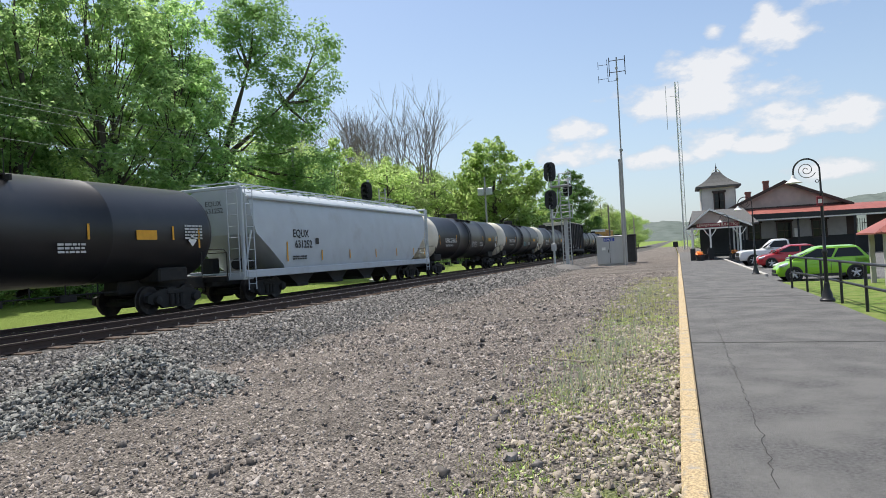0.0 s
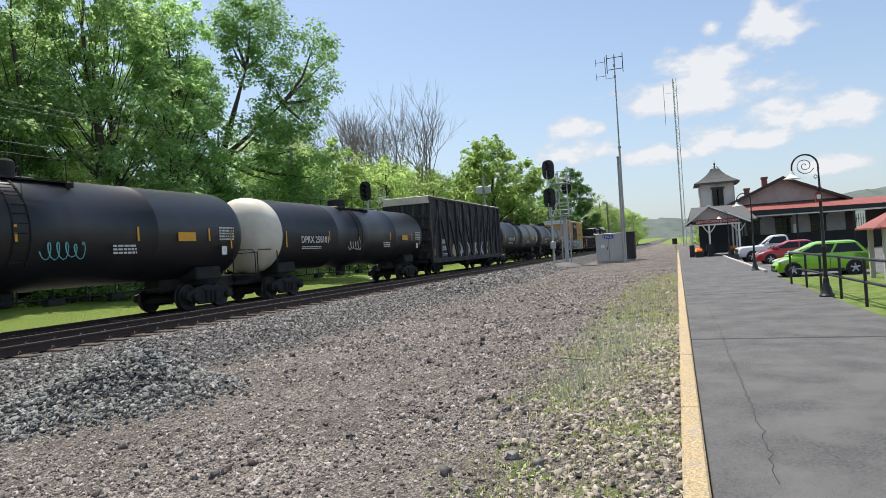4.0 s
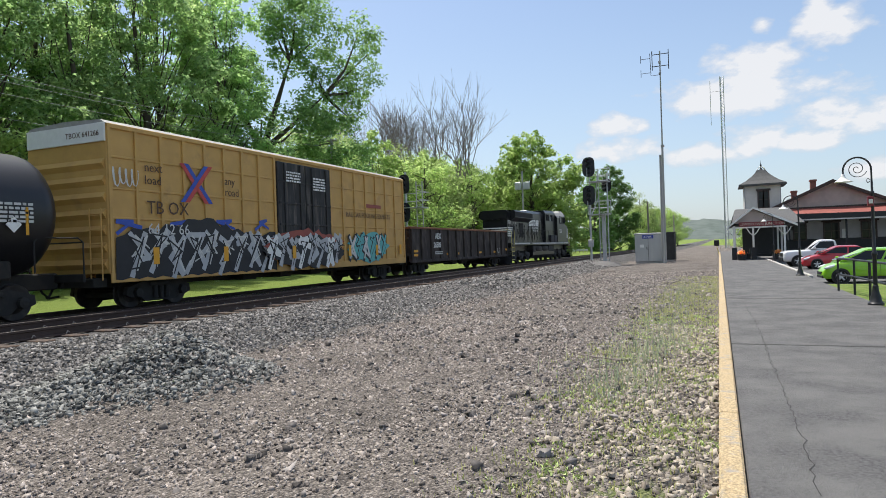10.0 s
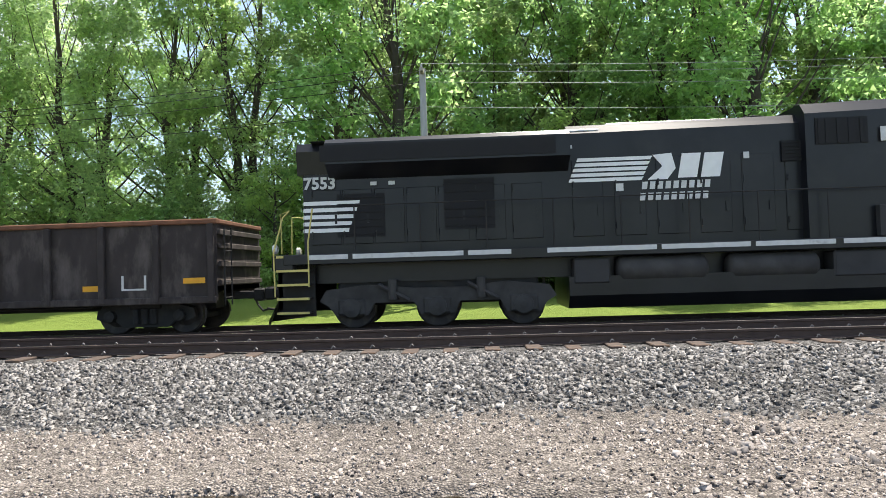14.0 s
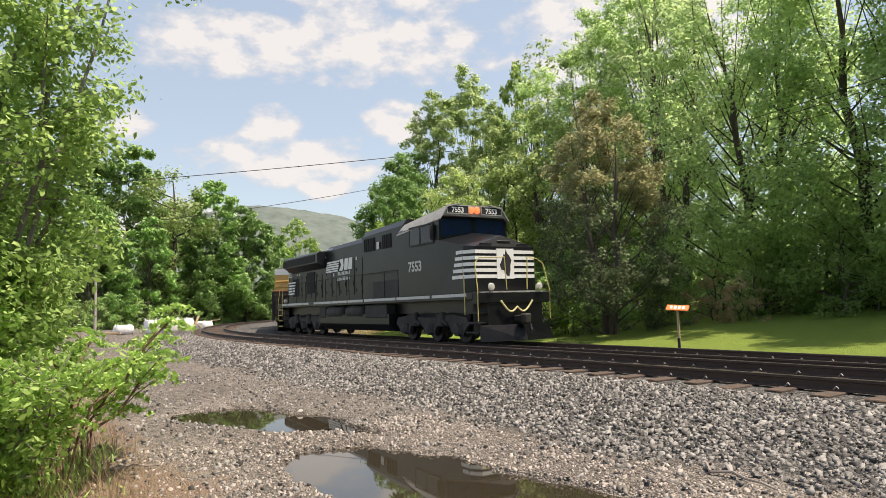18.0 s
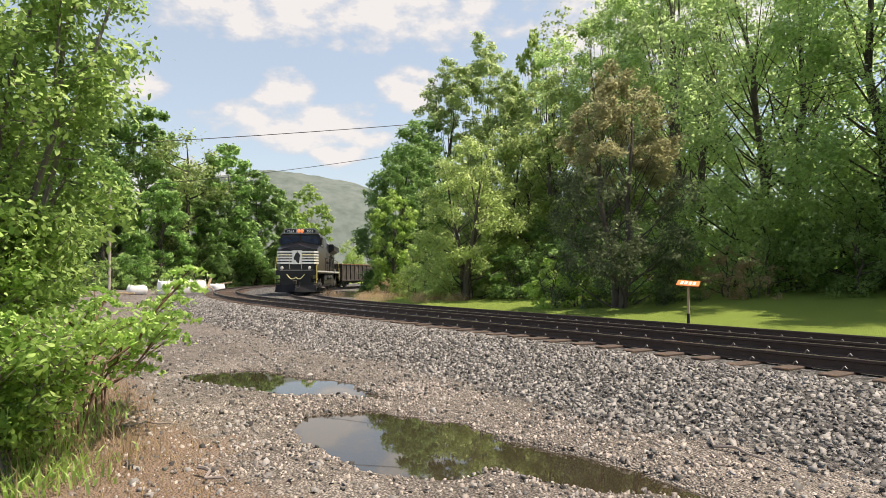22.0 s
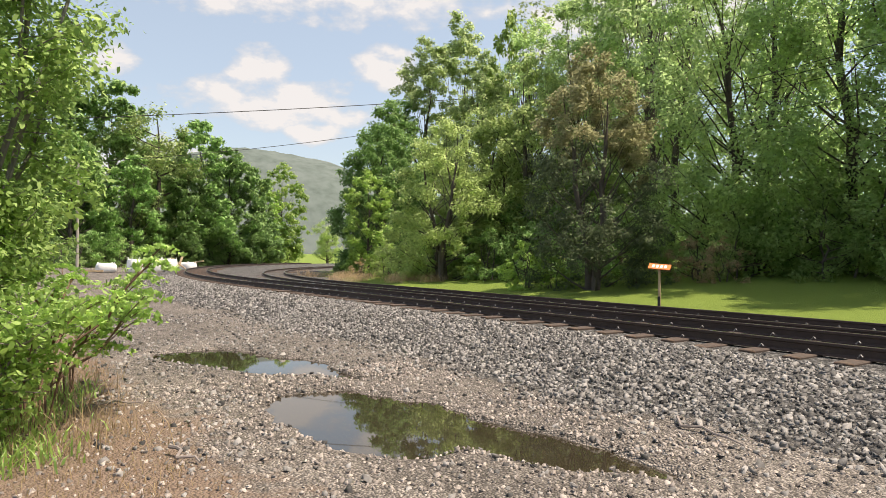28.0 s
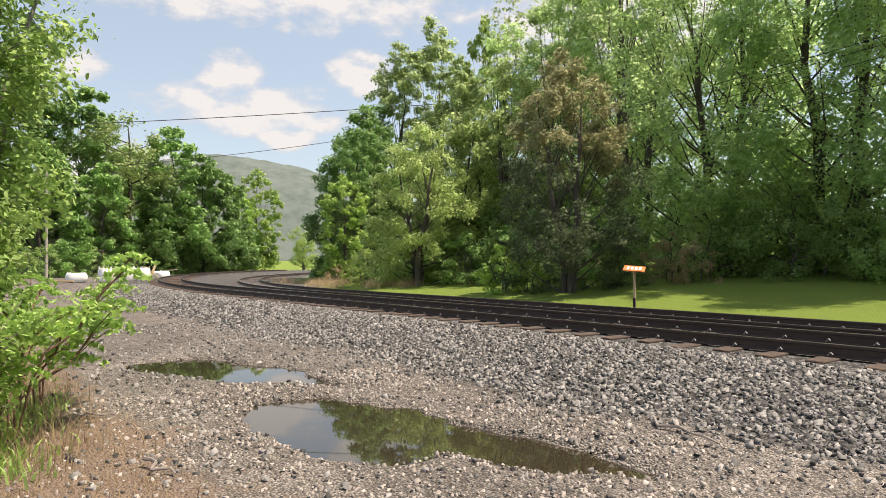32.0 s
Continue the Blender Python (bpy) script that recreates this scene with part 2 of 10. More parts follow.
# ---- materials ----
def material(name, color, rough=0.6, metal=0.0, vary=0.12, scale=6.0, bump=0.0, bump_scale=60.0, second=None, second_at=(0.45, 0.62), second_scale=1.5, coat=0.0, space="Object", stretch=(1, 1, 1), spec=0.5):
    """A surface with fine variation, an optional second colour in patches (dirt, wear, stains) and a fine relief."""
    mat = bpy.data.materials.new(name)
    mat.use_nodes = True
    nt = mat.node_tree
    n, link = nt.nodes.new, nt.links.new
    bs = nt.nodes["Principled BSDF"]
    coord = n("ShaderNodeTexCoord")
    mapping = n("ShaderNodeMapping")
    mapping.inputs["Scale"].default_value = stretch
    link(coord.outputs[space], mapping.inputs[0])
    tex = n("ShaderNodeTexNoise")
    tex.inputs["Scale"].default_value = scale
    tex.inputs["Detail"].default_value = 6
    link(mapping.outputs[0], tex.inputs["Vector"])
    hsv = n("ShaderNodeHueSaturation")
    hsv.inputs["Color"].default_value = (*color, 1)
    rng = n("ShaderNodeMapRange")
    rng.inputs[1].default_value, rng.inputs[2].default_value = 0.25, 0.75
    rng.inputs[3].default_value, rng.inputs[4].default_value = 1 - vary, 1 + vary
    link(tex.outputs["Fac"], rng.inputs[0])
    link(rng.outputs[0], hsv.inputs["Value"])
    last = hsv.outputs[0]
    if second:
        t2 = n("ShaderNodeTexNoise")
        t2.inputs["Scale"].default_value = second_scale
        t2.inputs["Detail"].default_value = 8
        t2.inputs["Roughness"].default_value = 0.6
        link(mapping.outputs[0], t2.inputs["Vector"])
        r2 = n("ShaderNodeMapRange")
        r2.inputs[1].default_value, r2.inputs[2].default_value = second_at
        link(t2.outputs["Fac"], r2.inputs[0])
        mix = n("ShaderNodeMixRGB")
        mix.inputs[2].default_value = (*second, 1)
        link(r2.outputs[0], mix.inputs[0])
        link(last, mix.inputs[1])
        last = mix.outputs[0]
    link(last, bs.inputs["Base Color"])
    bs.inputs["Roughness"].default_value = rough
    bs.inputs["Metallic"].default_value = metal
    bs.inputs["Coat Weight"].default_value = coat
    bs.inputs["Specular IOR Level"].default_value = spec
    if bump:
        t3 = n("ShaderNodeTexNoise")
        t3.inputs["Scale"].default_value = bump_scale
        t3.inputs["Detail"].default_value = 4
        link(mapping.outputs[0], t3.inputs["Vector"])
        bp = n("ShaderNodeBump")
        bp.inputs["Strength"].default_value = bump
        bp.inputs["Distance"].default_value = 0.02
        link(t3.outputs["Fac"], bp.inputs["Height"])
        link(bp.outputs[0], bs.inputs["Normal"])
    return mat


def leaf_material(name, color, second, glow=0.45):
    """Leaves: colour varies from leaf to leaf, and light shines through them."""
    mat = bpy.data.materials.new(name)
    mat.use_nodes = True
    nt = mat.node_tree
    n, link = nt.nodes.new, nt.links.new
    bs = nt.nodes["Principled BSDF"]
    geo = n("ShaderNodeNewGeometry")
    info = n("ShaderNodeObjectInfo")
    mix = n("ShaderNodeMixRGB")
    mix.inputs[1].default_value, mix.inputs[2].default_value = (*color, 1), (*second, 1)
    link(geo.outputs["Random Per Island"], mix.inputs[0])
    hsv = n("ShaderNodeHueSaturation")
    rng = n("ShaderNodeMapRange")
    rng.inputs[3].default_value, rng.inputs[4].default_value = 0.8, 1.2
    link(info.outputs["Random"], rng.inputs[0])
    link(rng.outputs[0], hsv.inputs["Value"])
    link(mix.outputs[0], hsv.inputs["Color"])
    link(hsv.outputs[0], bs.inputs["Base Color"])
    bs.inputs["Roughness"].default_value = 0.65
    bs.inputs["Specular IOR Level"].default_value = 0.12
    tr = n("ShaderNodeBsdfTranslucent")
    bright = n("ShaderNodeHueSaturation")
    bright.inputs["Hue"].default_value, bright.inputs["Saturation"].default_value, bright.inputs["Value"].default_value = 0.489, 0.82, 3.2
    link(hsv.outputs[0], bright.inputs["Color"])
    link(bright.outputs[0], tr.inputs["Color"])
    ms = n("ShaderNodeMixShader")
    ms.inputs[0].default_value = glow
    link(bs.outputs[0], ms.inputs[1])
    link(tr.outputs[0], ms.inputs[2])
    link(ms.outputs[0], nt.nodes["Material Output"].inputs[0])
    return mat


def stone_material(name, dark, light, rough=0.85):
    """Broken stone: tone varies from piece to piece."""
    mat = bpy.data.materials.new(name)
    mat.use_nodes = True
    nt = mat.node_tree
    n, link = nt.nodes.new, nt.links.new
    bs = nt.nodes["Principled BSDF"]
    geo = n("ShaderNodeNewGeometry")
    ramp = n("ShaderNodeValToRGB")
    ramp.color_ramp.elements[0].color = (*dark, 1)
    ramp.color_ramp.elements[1].color = (*light, 1)
    link(geo.outputs["Random Per Island"], ramp.inputs[0])
    link(ramp.outputs[0], bs.inputs["Base Color"])
    bs.inputs["Roughness"].default_value = rough
    return mat


M = {
    "asphalt": material("asphalt", (0.1, 0.098, 0.098), 0.94, vary=0.45, scale=30, bump=1.0, bump_scale=75, second=(0.155, 0.152, 0.147), second_at=(0.38, 0.62), second_scale=1.3),
    "edge_paint": material("worn_yellow_edge_paint", (0.5, 0.38, 0.22), 0.85, vary=0.55, scale=50, bump=0.8, bump_scale=90, second=(0.36, 0.33, 0.29), second_at=(0.54, 0.68), second_scale=6),
    "rail": material("rail_rust", (0.055, 0.035, 0.028), 0.75, vary=0.2, scale=8),
    "rail_top": material("polished_rail", (0.62, 0.6, 0.58), 0.22, 1.0, vary=0.05),
    "tie": material("wooden_tie", (0.075, 0.052, 0.04), 0.9, vary=0.25, scale=12, second=(0.2, 0.12, 0.07), second_at=(0.52, 0.7), second_scale=5),
    "lawn": material("lawn_grass", (0.11, 0.17, 0.03), 0.9, vary=0.45, scale=5, bump=0.8, bump_scale=30, second=(0.18, 0.21, 0.06), second_scale=2.2, spec=0.2),
    "water": material("puddle_water", (0.035, 0.028, 0.018), 0.02, vary=0.1, scale=0.6, spec=0.9),
    "black": material("black_paint", (0.016, 0.017, 0.021), 0.45, vary=0.25, scale=1.5, second=(0.04, 0.038, 0.036), second_at=(0.45, 0.75), second_scale=0.8),
    "dark": material("dark_ironwork", (0.02, 0.019, 0.018), 0.8, vary=0.3, scale=3, second=(0.05, 0.038, 0.028), second_at=(0.5, 0.75)),
    "tank": material("tank_black", (0.013, 0.013, 0.015), 0.4, vary=0.2, scale=1.2, second=(0.035, 0.032, 0.03), second_at=(0.52, 0.8), second_scale=0.7),
    "cream": material("cream_paint", (0.72, 0.66, 0.55), 0.55, vary=0.1, scale=2, second=(0.5, 0.42, 0.32), second_at=(0.6, 0.8)),
    "hopper": material("hopper_grey", (0.5, 0.54, 0.58), 0.5, vary=0.06, scale=1.5, second=(0.4, 0.41, 0.42), second_at=(0.55, 0.8), second_scale=0.8),
    "white": material("white_paint", (0.8, 0.8, 0.78), 0.6, vary=0.05),
    "chip": material("sooty_black_steel", (0.03, 0.029, 0.03), 0.75, vary=0.45, scale=2, second=(0.15, 0.125, 0.11), second_at=(0.52, 0.72), second_scale=1.4, stretch=(3.5, 3.5, 0.5)),
    "boxcar": material("boxcar_yellow", (0.56, 0.33, 0.1), 0.6, vary=0.1, scale=2, second=(0.4, 0.24, 0.09), second_at=(0.55, 0.75), second_scale=1.3),
    "gondola": material("gondola_brown_black", (0.04, 0.031, 0.028), 0.85, vary=0.34, scale=2.4, second=(0.12, 0.1, 0.088), second_at=(0.5, 0.75), second_scale=1.2, stretch=(2, 2, 0.8)),
    "safety": material("yellow_reflector", (0.75, 0.36, 0.02), 0.5, vary=0.1),
    "handrail": material("yellow_handrail", (0.6, 0.5, 0.16), 0.55),
    "galv": material("galvanised_steel", (0.5, 0.51, 0.52), 0.5, 0.6, vary=0.12, scale=8),
    "bark": material("bark", (0.085, 0.07, 0.055), 0.95, vary=0.35, scale=5, bump=0.6, bump_scale=14, stretch=(1, 1, 0.25)),
    "wall": material("station_wall", (0.42, 0.38, 0.36), 0.85, vary=0.06),
    "roof_grey": material("grey_shingle", (0.1, 0.1, 0.098), 0.9, vary=0.3, scale=7, bump=0.4, bump_scale=12),
    "roof_red": material("red_metal_roof", (0.3, 0.085, 0.065), 0.6, vary=0.2, scale=2),
    "glass": material("window_glass", (0.016, 0.018, 0.021), 0.08, spec=0.35),
    "green_car": material("green_car_paint", (0.26, 0.58, 0.015), 0.3, vary=0.02, coat=0.8),
    "red_car": material("red_car_paint", (0.45, 0.015, 0.025), 0.3, vary=0.02, coat=0.8),
    "white_car": material("white_car_paint", (0.75, 0.76, 0.78), 0.35, vary=0.02, coat=0.6),
    "rubber": material("tyre_rubber", (0.02, 0.02, 0.02), 0.9),
}
LEAF = {
    "deep": leaf_material("deep_green_leaves", (0.075, 0.137, 0.042), (0.145, 0.238, 0.072), 0.7),
    "leafy": leaf_material("full_green_leaves", (0.088, 0.17, 0.05), (0.18, 0.285, 0.086), 0.64),
    "canopy": leaf_material("dense_green_leaves", (0.06, 0.125, 0.034), (0.125, 0.22, 0.058), 0.5),
    "fresh": leaf_material("fresh_green_leaves", (0.11, 0.175, 0.048), (0.19, 0.27, 0.08), 0.62),
    "sage": leaf_material("soft_green_leaves", (0.12, 0.19, 0.065), (0.205, 0.285, 0.1), 0.64),
    "lime": leaf_material("lime_green_leaves", (0.12, 0.2, 0.045), (0.215, 0.295, 0.07), 0.56),
    "olive": leaf_material("olive_young_leaves", (0.12, 0.175, 0.052), (0.205, 0.262, 0.085), 0.6),
    "pale": leaf_material("pale_young_leaves", (0.115, 0.165, 0.062), (0.205, 0.26, 0.105), 0.55),
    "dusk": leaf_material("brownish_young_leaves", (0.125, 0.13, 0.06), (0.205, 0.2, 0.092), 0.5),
    # Darker lower leaves: dull green with the crown's shade put into it.
    "shade": leaf_material("dull_shaded_leaves", (0.055, 0.075, 0.04), (0.1, 0.13, 0.062), 0.5),
    "near": leaf_material("near_bright_leaves", (0.092, 0.175, 0.036), (0.21, 0.315, 0.07), 0.53),
    "dry": leaf_material("dry_brown_stems", (0.2, 0.14, 0.08), (0.36, 0.27, 0.16), 0.3),
    "grass": leaf_material("grass_blades", (0.18, 0.22, 0.055), (0.34, 0.34, 0.12), 0.35),
    "hay": leaf_material("pale_weed_stems", (0.18, 0.25, 0.14), (0.36, 0.38, 0.24), 0.3),
}


# ---- the two tracks: straight past the platform, then a bend away to the north ----
RAIL_Z = 0.55
FAR_Z = 0.40
NEAR_LINE = (11.75, 34.0, 85.0)   # y of the centre line, where the bend starts, its radius
FAR_LINE = (15.5, 32.0, 60.0)
BEND = 1.72


def on_track(line, s, off=0.0, z=0.0):
    """A point s metres west of the camera's place along a track, off metres to its right, and the heading there."""
    yc, s0, radius = line
    if s < s0:
        return Vector((-s, yc + off, z)), 180.0
    a = (s - s0) / radius
    past = max(0.0, a - BEND) * radius      # beyond the bend the line runs straight again
    a = min(a, BEND)
    r = radius - off
    return Vector((-s0 - r * math.sin(a) - past * math.cos(a), yc + radius - r * math.cos(a) + past * math.sin(a), z)), 180.0 - math.degrees(a)


def track_distance(x, y, line):
    """Distance of points from a track's centre line, negative to the south and west of it."""
    yc, s0, radius = line
    straight = y - yc
    dx, dy = x + s0, y - (yc + radius)
    bend = radius - np.hypot(dx, dy)
    return np.where((x > -s0) | (dy > 0) & (x > -s0), straight, np.where(dy > radius * 0.6, bend, bend))


PUDDLES = [  # middle, half length, half width, heading in degrees
    (-17.4, 5.4, 1.9, 0.7, 22), (-18.5, 5.0, 1.0, 0.7, 35), (-15.8, 6.05, 0.7, 0.26, 5),
    (-13.2, 5.3, 1.6, 0.95, 4), (-12.0, 5.85, 1.5, 0.5, 12), (-10.9, 6.2, 0.9, 0.24, 8),
    (-3.0, 4.85, 1.9, 0.42, 10), (-1.0, 4.9, 1.6, 0.45, 4),
]
WATER_Z = -0.09


def puddle_depth(x, y):
    """Above 0 inside a puddle."""
    best = np.full_like(x, -9.0)
    wob = 0.16 * np.sin(3.1 * x + 1.7 * y) + 0.12 * np.sin(5.3 * y - 2.2 * x) + 0.08 * np.sin(9.7 * x + 3.0 * y)
    for px, py, a, b, turn in PUDDLES:
        c, s = math.cos(radians(turn)), math.sin(radians(turn))
        u, v = (x - px) * c + (y - py) * s, -(x - px) * s + (y - py) * c
        best = np.maximum(best, 1 - (u / a) ** 2 - (v / b) ** 2)
    return best + wob


def smooth(a, b, v):
    t = np.clip((v - a) / (b - a), 0, 1)
    return t * t * (3 - 2 * t)


def wave(x, y, k, seed=0.0):
    return (np.sin(k * x * 1.0 + seed) * np.cos(k * y * 1.3 + seed * 2) + 0.6 * np.sin(k * 2.3 * (x + y) + seed * 3) + 0.4 * np.cos(k * 4.1 * (x - 0.7 * y))) / 2


PILE = [(6.9, 6.95, 1.3, 1.15, -12, 0.7), (5.5, 7.3, 1.0, 0.7, 8, 0.12)]


def ground_height(x, y):
    dn, df = track_distance(x, y, NEAR_LINE), track_distance(x, y, FAR_LINE)
    z = -0.03 + 0.025 * wave(x, y, 0.55) + 0.012 * wave(x, y, 2.3, 2.0)
    bed = np.minimum(smooth(-4.6, -1.75, dn + 0.15 * wave(x, y, 0.5)), 1 - smooth(1.7, 3.6, df))
    bed = np.where((x < -34) & (df > 0) & (dn < 0), 0, bed)
    z = z + bed * (0.355 - 0.12 * smooth(1.4, 2.3, dn) - z)
    north = smooth(1.9, 5.0, df)
    z = z * (1 - north) + north * (0.22 + (0.05 + 0.06 * smooth(-36, -20, x) * (1 - smooth(-8, 4, x))) * np.clip(df - 5, 0, 30) + 0.06 * wave(x, y, 0.25))
    hole = smooth(-0.15, 0.35, puddle_depth(x, y))
    z = z * (1 - hole) + hole * (WATER_Z - 0.07) - 0.02 * smooth(-1.2, -0.15, puddle_depth(x, y)) * (1 - hole)
    for px, py, a, b, turn, h in PILE:
        c, s = math.cos(radians(turn)), math.sin(radians(turn))
        u, v = ((x - px) * c + (y - py) * s) / a, (-(x - px) * s + (y - py) * c) / b
        z = z + h * np.exp(-1.6 * (u * u + v * v)) * (1 + 0.12 * wave(x, y, 3.0))
    # under the platform and the car park the sheet lies a little lower
    z = np.where((y < 0.02) & (x > -2.2), np.minimum(z, np.where(y < -3.3, -0.45, -0.12)), z)
    # far off the land rises a little towards the hills
    r = np.hypot(x, y)
    return z + np.clip(r - 300, 0, 2500) * 0.004


def ground_kinds(x, y):
    """Shares of ballast, grass and bare earth at a point."""
    dn, df = track_distance(x, y, NEAR_LINE), track_distance(x, y, FAR_LINE)
    n1, n2 = wave(x, y, 0.7, 1.0), wave(x, y, 2.1, 4.0)
    ballast = smooth(-4.6, -3.6, dn + 0.35 * n1) * (1 - smooth(2.4, 3.4, df + 0.3 * n1))
    for px, py, a, b, turn, h in PILE:
        ballast = np.maximum(ballast, smooth(0.25, 0.5, np.exp(-1.6 * (((x - px) / a) ** 2 + ((y - py) / b) ** 2)) + 0.06 * n2))
    grass = smooth(3.0, 3.8, df + 0.3 * n1)
    verge = (x > 2.5) * smooth(0.1, 0.4, y) * (1 - smooth(0.7, 2.6, y + 0.5 * n1 + 0.3 * n2 + 0.02 * x)) * smooth(-0.5, 0.4, n1 + 0.5 * n2 + 0.35)
    left = (x < -3.5) * (1 - smooth(1.6, 2.7, y + 0.35 * n1)) * smooth(-0.7, 0.2, n2 + 0.3)
    far = np.maximum(smooth(90, 140, -x), smooth(260, 320, x))
    grass = np.maximum.reduce([grass, verge * 0.4, left * 0.35, far * (1 - ballast), (y < -14) * 1.0])
    earth = smooth(1.0, 2.2, y) * (1 - smooth(2.6, 4.4, y + 0.4 * n1)) * (x < -9) * 0.9
    wet = smooth(-1.3, 0.0, puddle_depth(x, y))
    return ballast, np.clip(grass, 0, 1), np.clip(earth, 0, 1), np.clip(wet, 0, 1)


def ground_material():
    mat = bpy.data.materials.new("ground_gravel_grass_earth")
    mat.use_nodes = True
    nt = mat.node_tree
    n, link = nt.nodes.new, nt.links.new
    bs = nt.nodes["Principled BSDF"]
    coord = n("ShaderNodeTexCoord")
    att = n("ShaderNodeVertexColor")
    att.layer_name = "kind"
    sep = n("ShaderNodeSeparateColor")
    link(att.outputs["Color"], sep.inputs[0])

    def stones(scale, dark, mid, light):
        v = n("ShaderNodeTexVoronoi")
        v.inputs["Scale"].default_value = scale
        link(coord.outputs["Object"], v.inputs["Vector"])
        s = n("ShaderNodeSeparateColor")
        link(v.outputs["Color"], s.inputs[0])
        ramp = n("ShaderNodeValToRGB")
        ramp.color_ramp.elements[0].color, ramp.color_ramp.elements[1].color = (*dark, 1), (*light, 1)
        e = ramp.color_ramp.elements.new(0.5)
        e.color = (*mid, 1)
        link(s.outputs[0], ramp.inputs[0])
        # Tone falls off towards each stone's rim: shade between stones put into the colour.
        gap_shade = n("ShaderNodeMapRange")
        gap_shade.inputs[1].default_value, gap_shade.inputs[2].default_value = 0.25, 0.75
        gap_shade.inputs[3].default_value, gap_shade.inputs[4].default_value = 1.0, 0.45
        link(v.outputs["Distance"], gap_shade.inputs[0])
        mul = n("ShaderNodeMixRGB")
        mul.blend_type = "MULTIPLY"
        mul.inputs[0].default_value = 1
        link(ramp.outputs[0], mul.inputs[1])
        link(gap_shade.outputs[0], mul.inputs[2])
        return mul.outputs[0], v.outputs["Distance"]

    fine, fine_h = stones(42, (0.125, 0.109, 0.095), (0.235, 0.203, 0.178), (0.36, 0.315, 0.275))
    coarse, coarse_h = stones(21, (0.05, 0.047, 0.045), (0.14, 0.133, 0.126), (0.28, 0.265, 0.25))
    big = n("ShaderNodeTexNoise")
    big.inputs["Scale"].default_value = 0.45
    big.inputs["Detail"].default_value = 7
    link(coord.outputs["Object"], big.inputs["Vector"])
    tone = n("ShaderNodeMapRange")
    tone.inputs[1].default_value, tone.inputs[2].default_value = 0.3, 0.7
    tone.inputs[3].default_value, tone.inputs[4].default_value = 0.72, 1.25
    link(big.outputs["Fac"], tone.inputs[0])
    # clods and crushed streaks drawn out along the line
    streak_map = n("ShaderNodeMapping")
    streak_map.inputs["Scale"].default_value = (2.6, 6.5, 1.0)
    streak_map.inputs["Rotation"].default_value = (0, 0, radians(-14))
    link(coord.outputs["Object"], streak_map.inputs[0])
    streak = n("ShaderNodeTexNoise")
    streak.inputs["Scale"].default_value = 1.0
    streak.inputs["Detail"].default_value = 9
    streak.inputs["Roughness"].default_value = 0.72
    link(streak_map.outputs[0], streak.inputs["Vector"])
    mottle = n("ShaderNodeMapRange")
    mottle.inputs[1].default_value, mottle.inputs[2].default_value = 0.34, 0.6
    mottle.inputs[3].default_value, mottle.inputs[4].default_value = 0.66, 1.34
    link(streak.outputs["Fac"], mottle.inputs[0])
    both = n("ShaderNodeMath")
    both.operation = "MULTIPLY"
    link(tone.outputs[0], both.inputs[0])
    link(mottle.outputs[0], both.inputs[1])
    gravel = n("ShaderNodeHueSaturation")
    link(both.outputs[0], gravel.inputs["Value"])
    link(fine, gravel.inputs["Color"])
    patch = n("ShaderNodeTexNoise")
    patch.inputs["Scale"].default_value = 3.0
    patch.inputs["Detail"].default_value = 8
    link(coord.outputs["Object"], patch.inputs["Vector"])
    blade = n("ShaderNodeTexNoise")
    blade.inputs["Scale"].default_value = 40
    blade.inputs["Detail"].default_value = 3
    link(coord.outputs["Object"], blade.inputs["Vector"])

    def edge(channel):
        a = n("ShaderNodeMath")
        a.operation = "ADD"
        link(channel, a.inputs[0])
        link(patch.outputs["Fac"], a.inputs[1])
        m = n("ShaderNodeMapRange")
        m.inputs[1].default_value, m.inputs[2].default_value = 0.85, 1.15
        link(a.outputs[0], m.inputs[0])
        return m.outputs[0]

    def over(base, top, fac):
        m = n("ShaderNodeMixRGB")
        link(base, m.inputs[1])
        link(top, m.inputs[2])
        link(fac, m.inputs[0])
        return m.outputs[0]

    lawn = n("ShaderNodeValToRGB")
    lawn.color_ramp.elements[0].color, lawn.color_ramp.elements[1].color = (0.1, 0.165, 0.025, 1), (0.25, 0.32, 0.06, 1)
    lawn.color_ramp.elements[0].position, lawn.color_ramp.elements[1].position = 0.3, 0.7
    link(blade.outputs["Fac"], lawn.inputs[0])
    soil = n("ShaderNodeValToRGB")
    soil.color_ramp.elements[0].color, soil.color_ramp.elements[1].color = (0.14, 0.095, 0.07, 1), (0.3, 0.22, 0.165, 1)
    link(blade.outputs["Fac"], soil.inputs[0])
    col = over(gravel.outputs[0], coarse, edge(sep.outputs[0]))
    col = over(col, soil.outputs[0], edge(sep.outputs[2]))
    col = over(col, lawn.outputs[0], edge(sep.outputs[1]))
    link(col, bs.inputs["Base Color"])
    bs.inputs["Roughness"].default_value = 0.92
    bs.inputs["Specular IOR Level"].default_value = 0.25
    bp = n("ShaderNodeBump")
    bp.inputs["Strength"].default_value = 0.9
    bp.inputs["Distance"].default_value = 0.035
    bp.invert = True
    link(fine_h, bp.inputs["Height"])
    link(bp.outputs[0], bs.inputs["Normal"])
    return mat


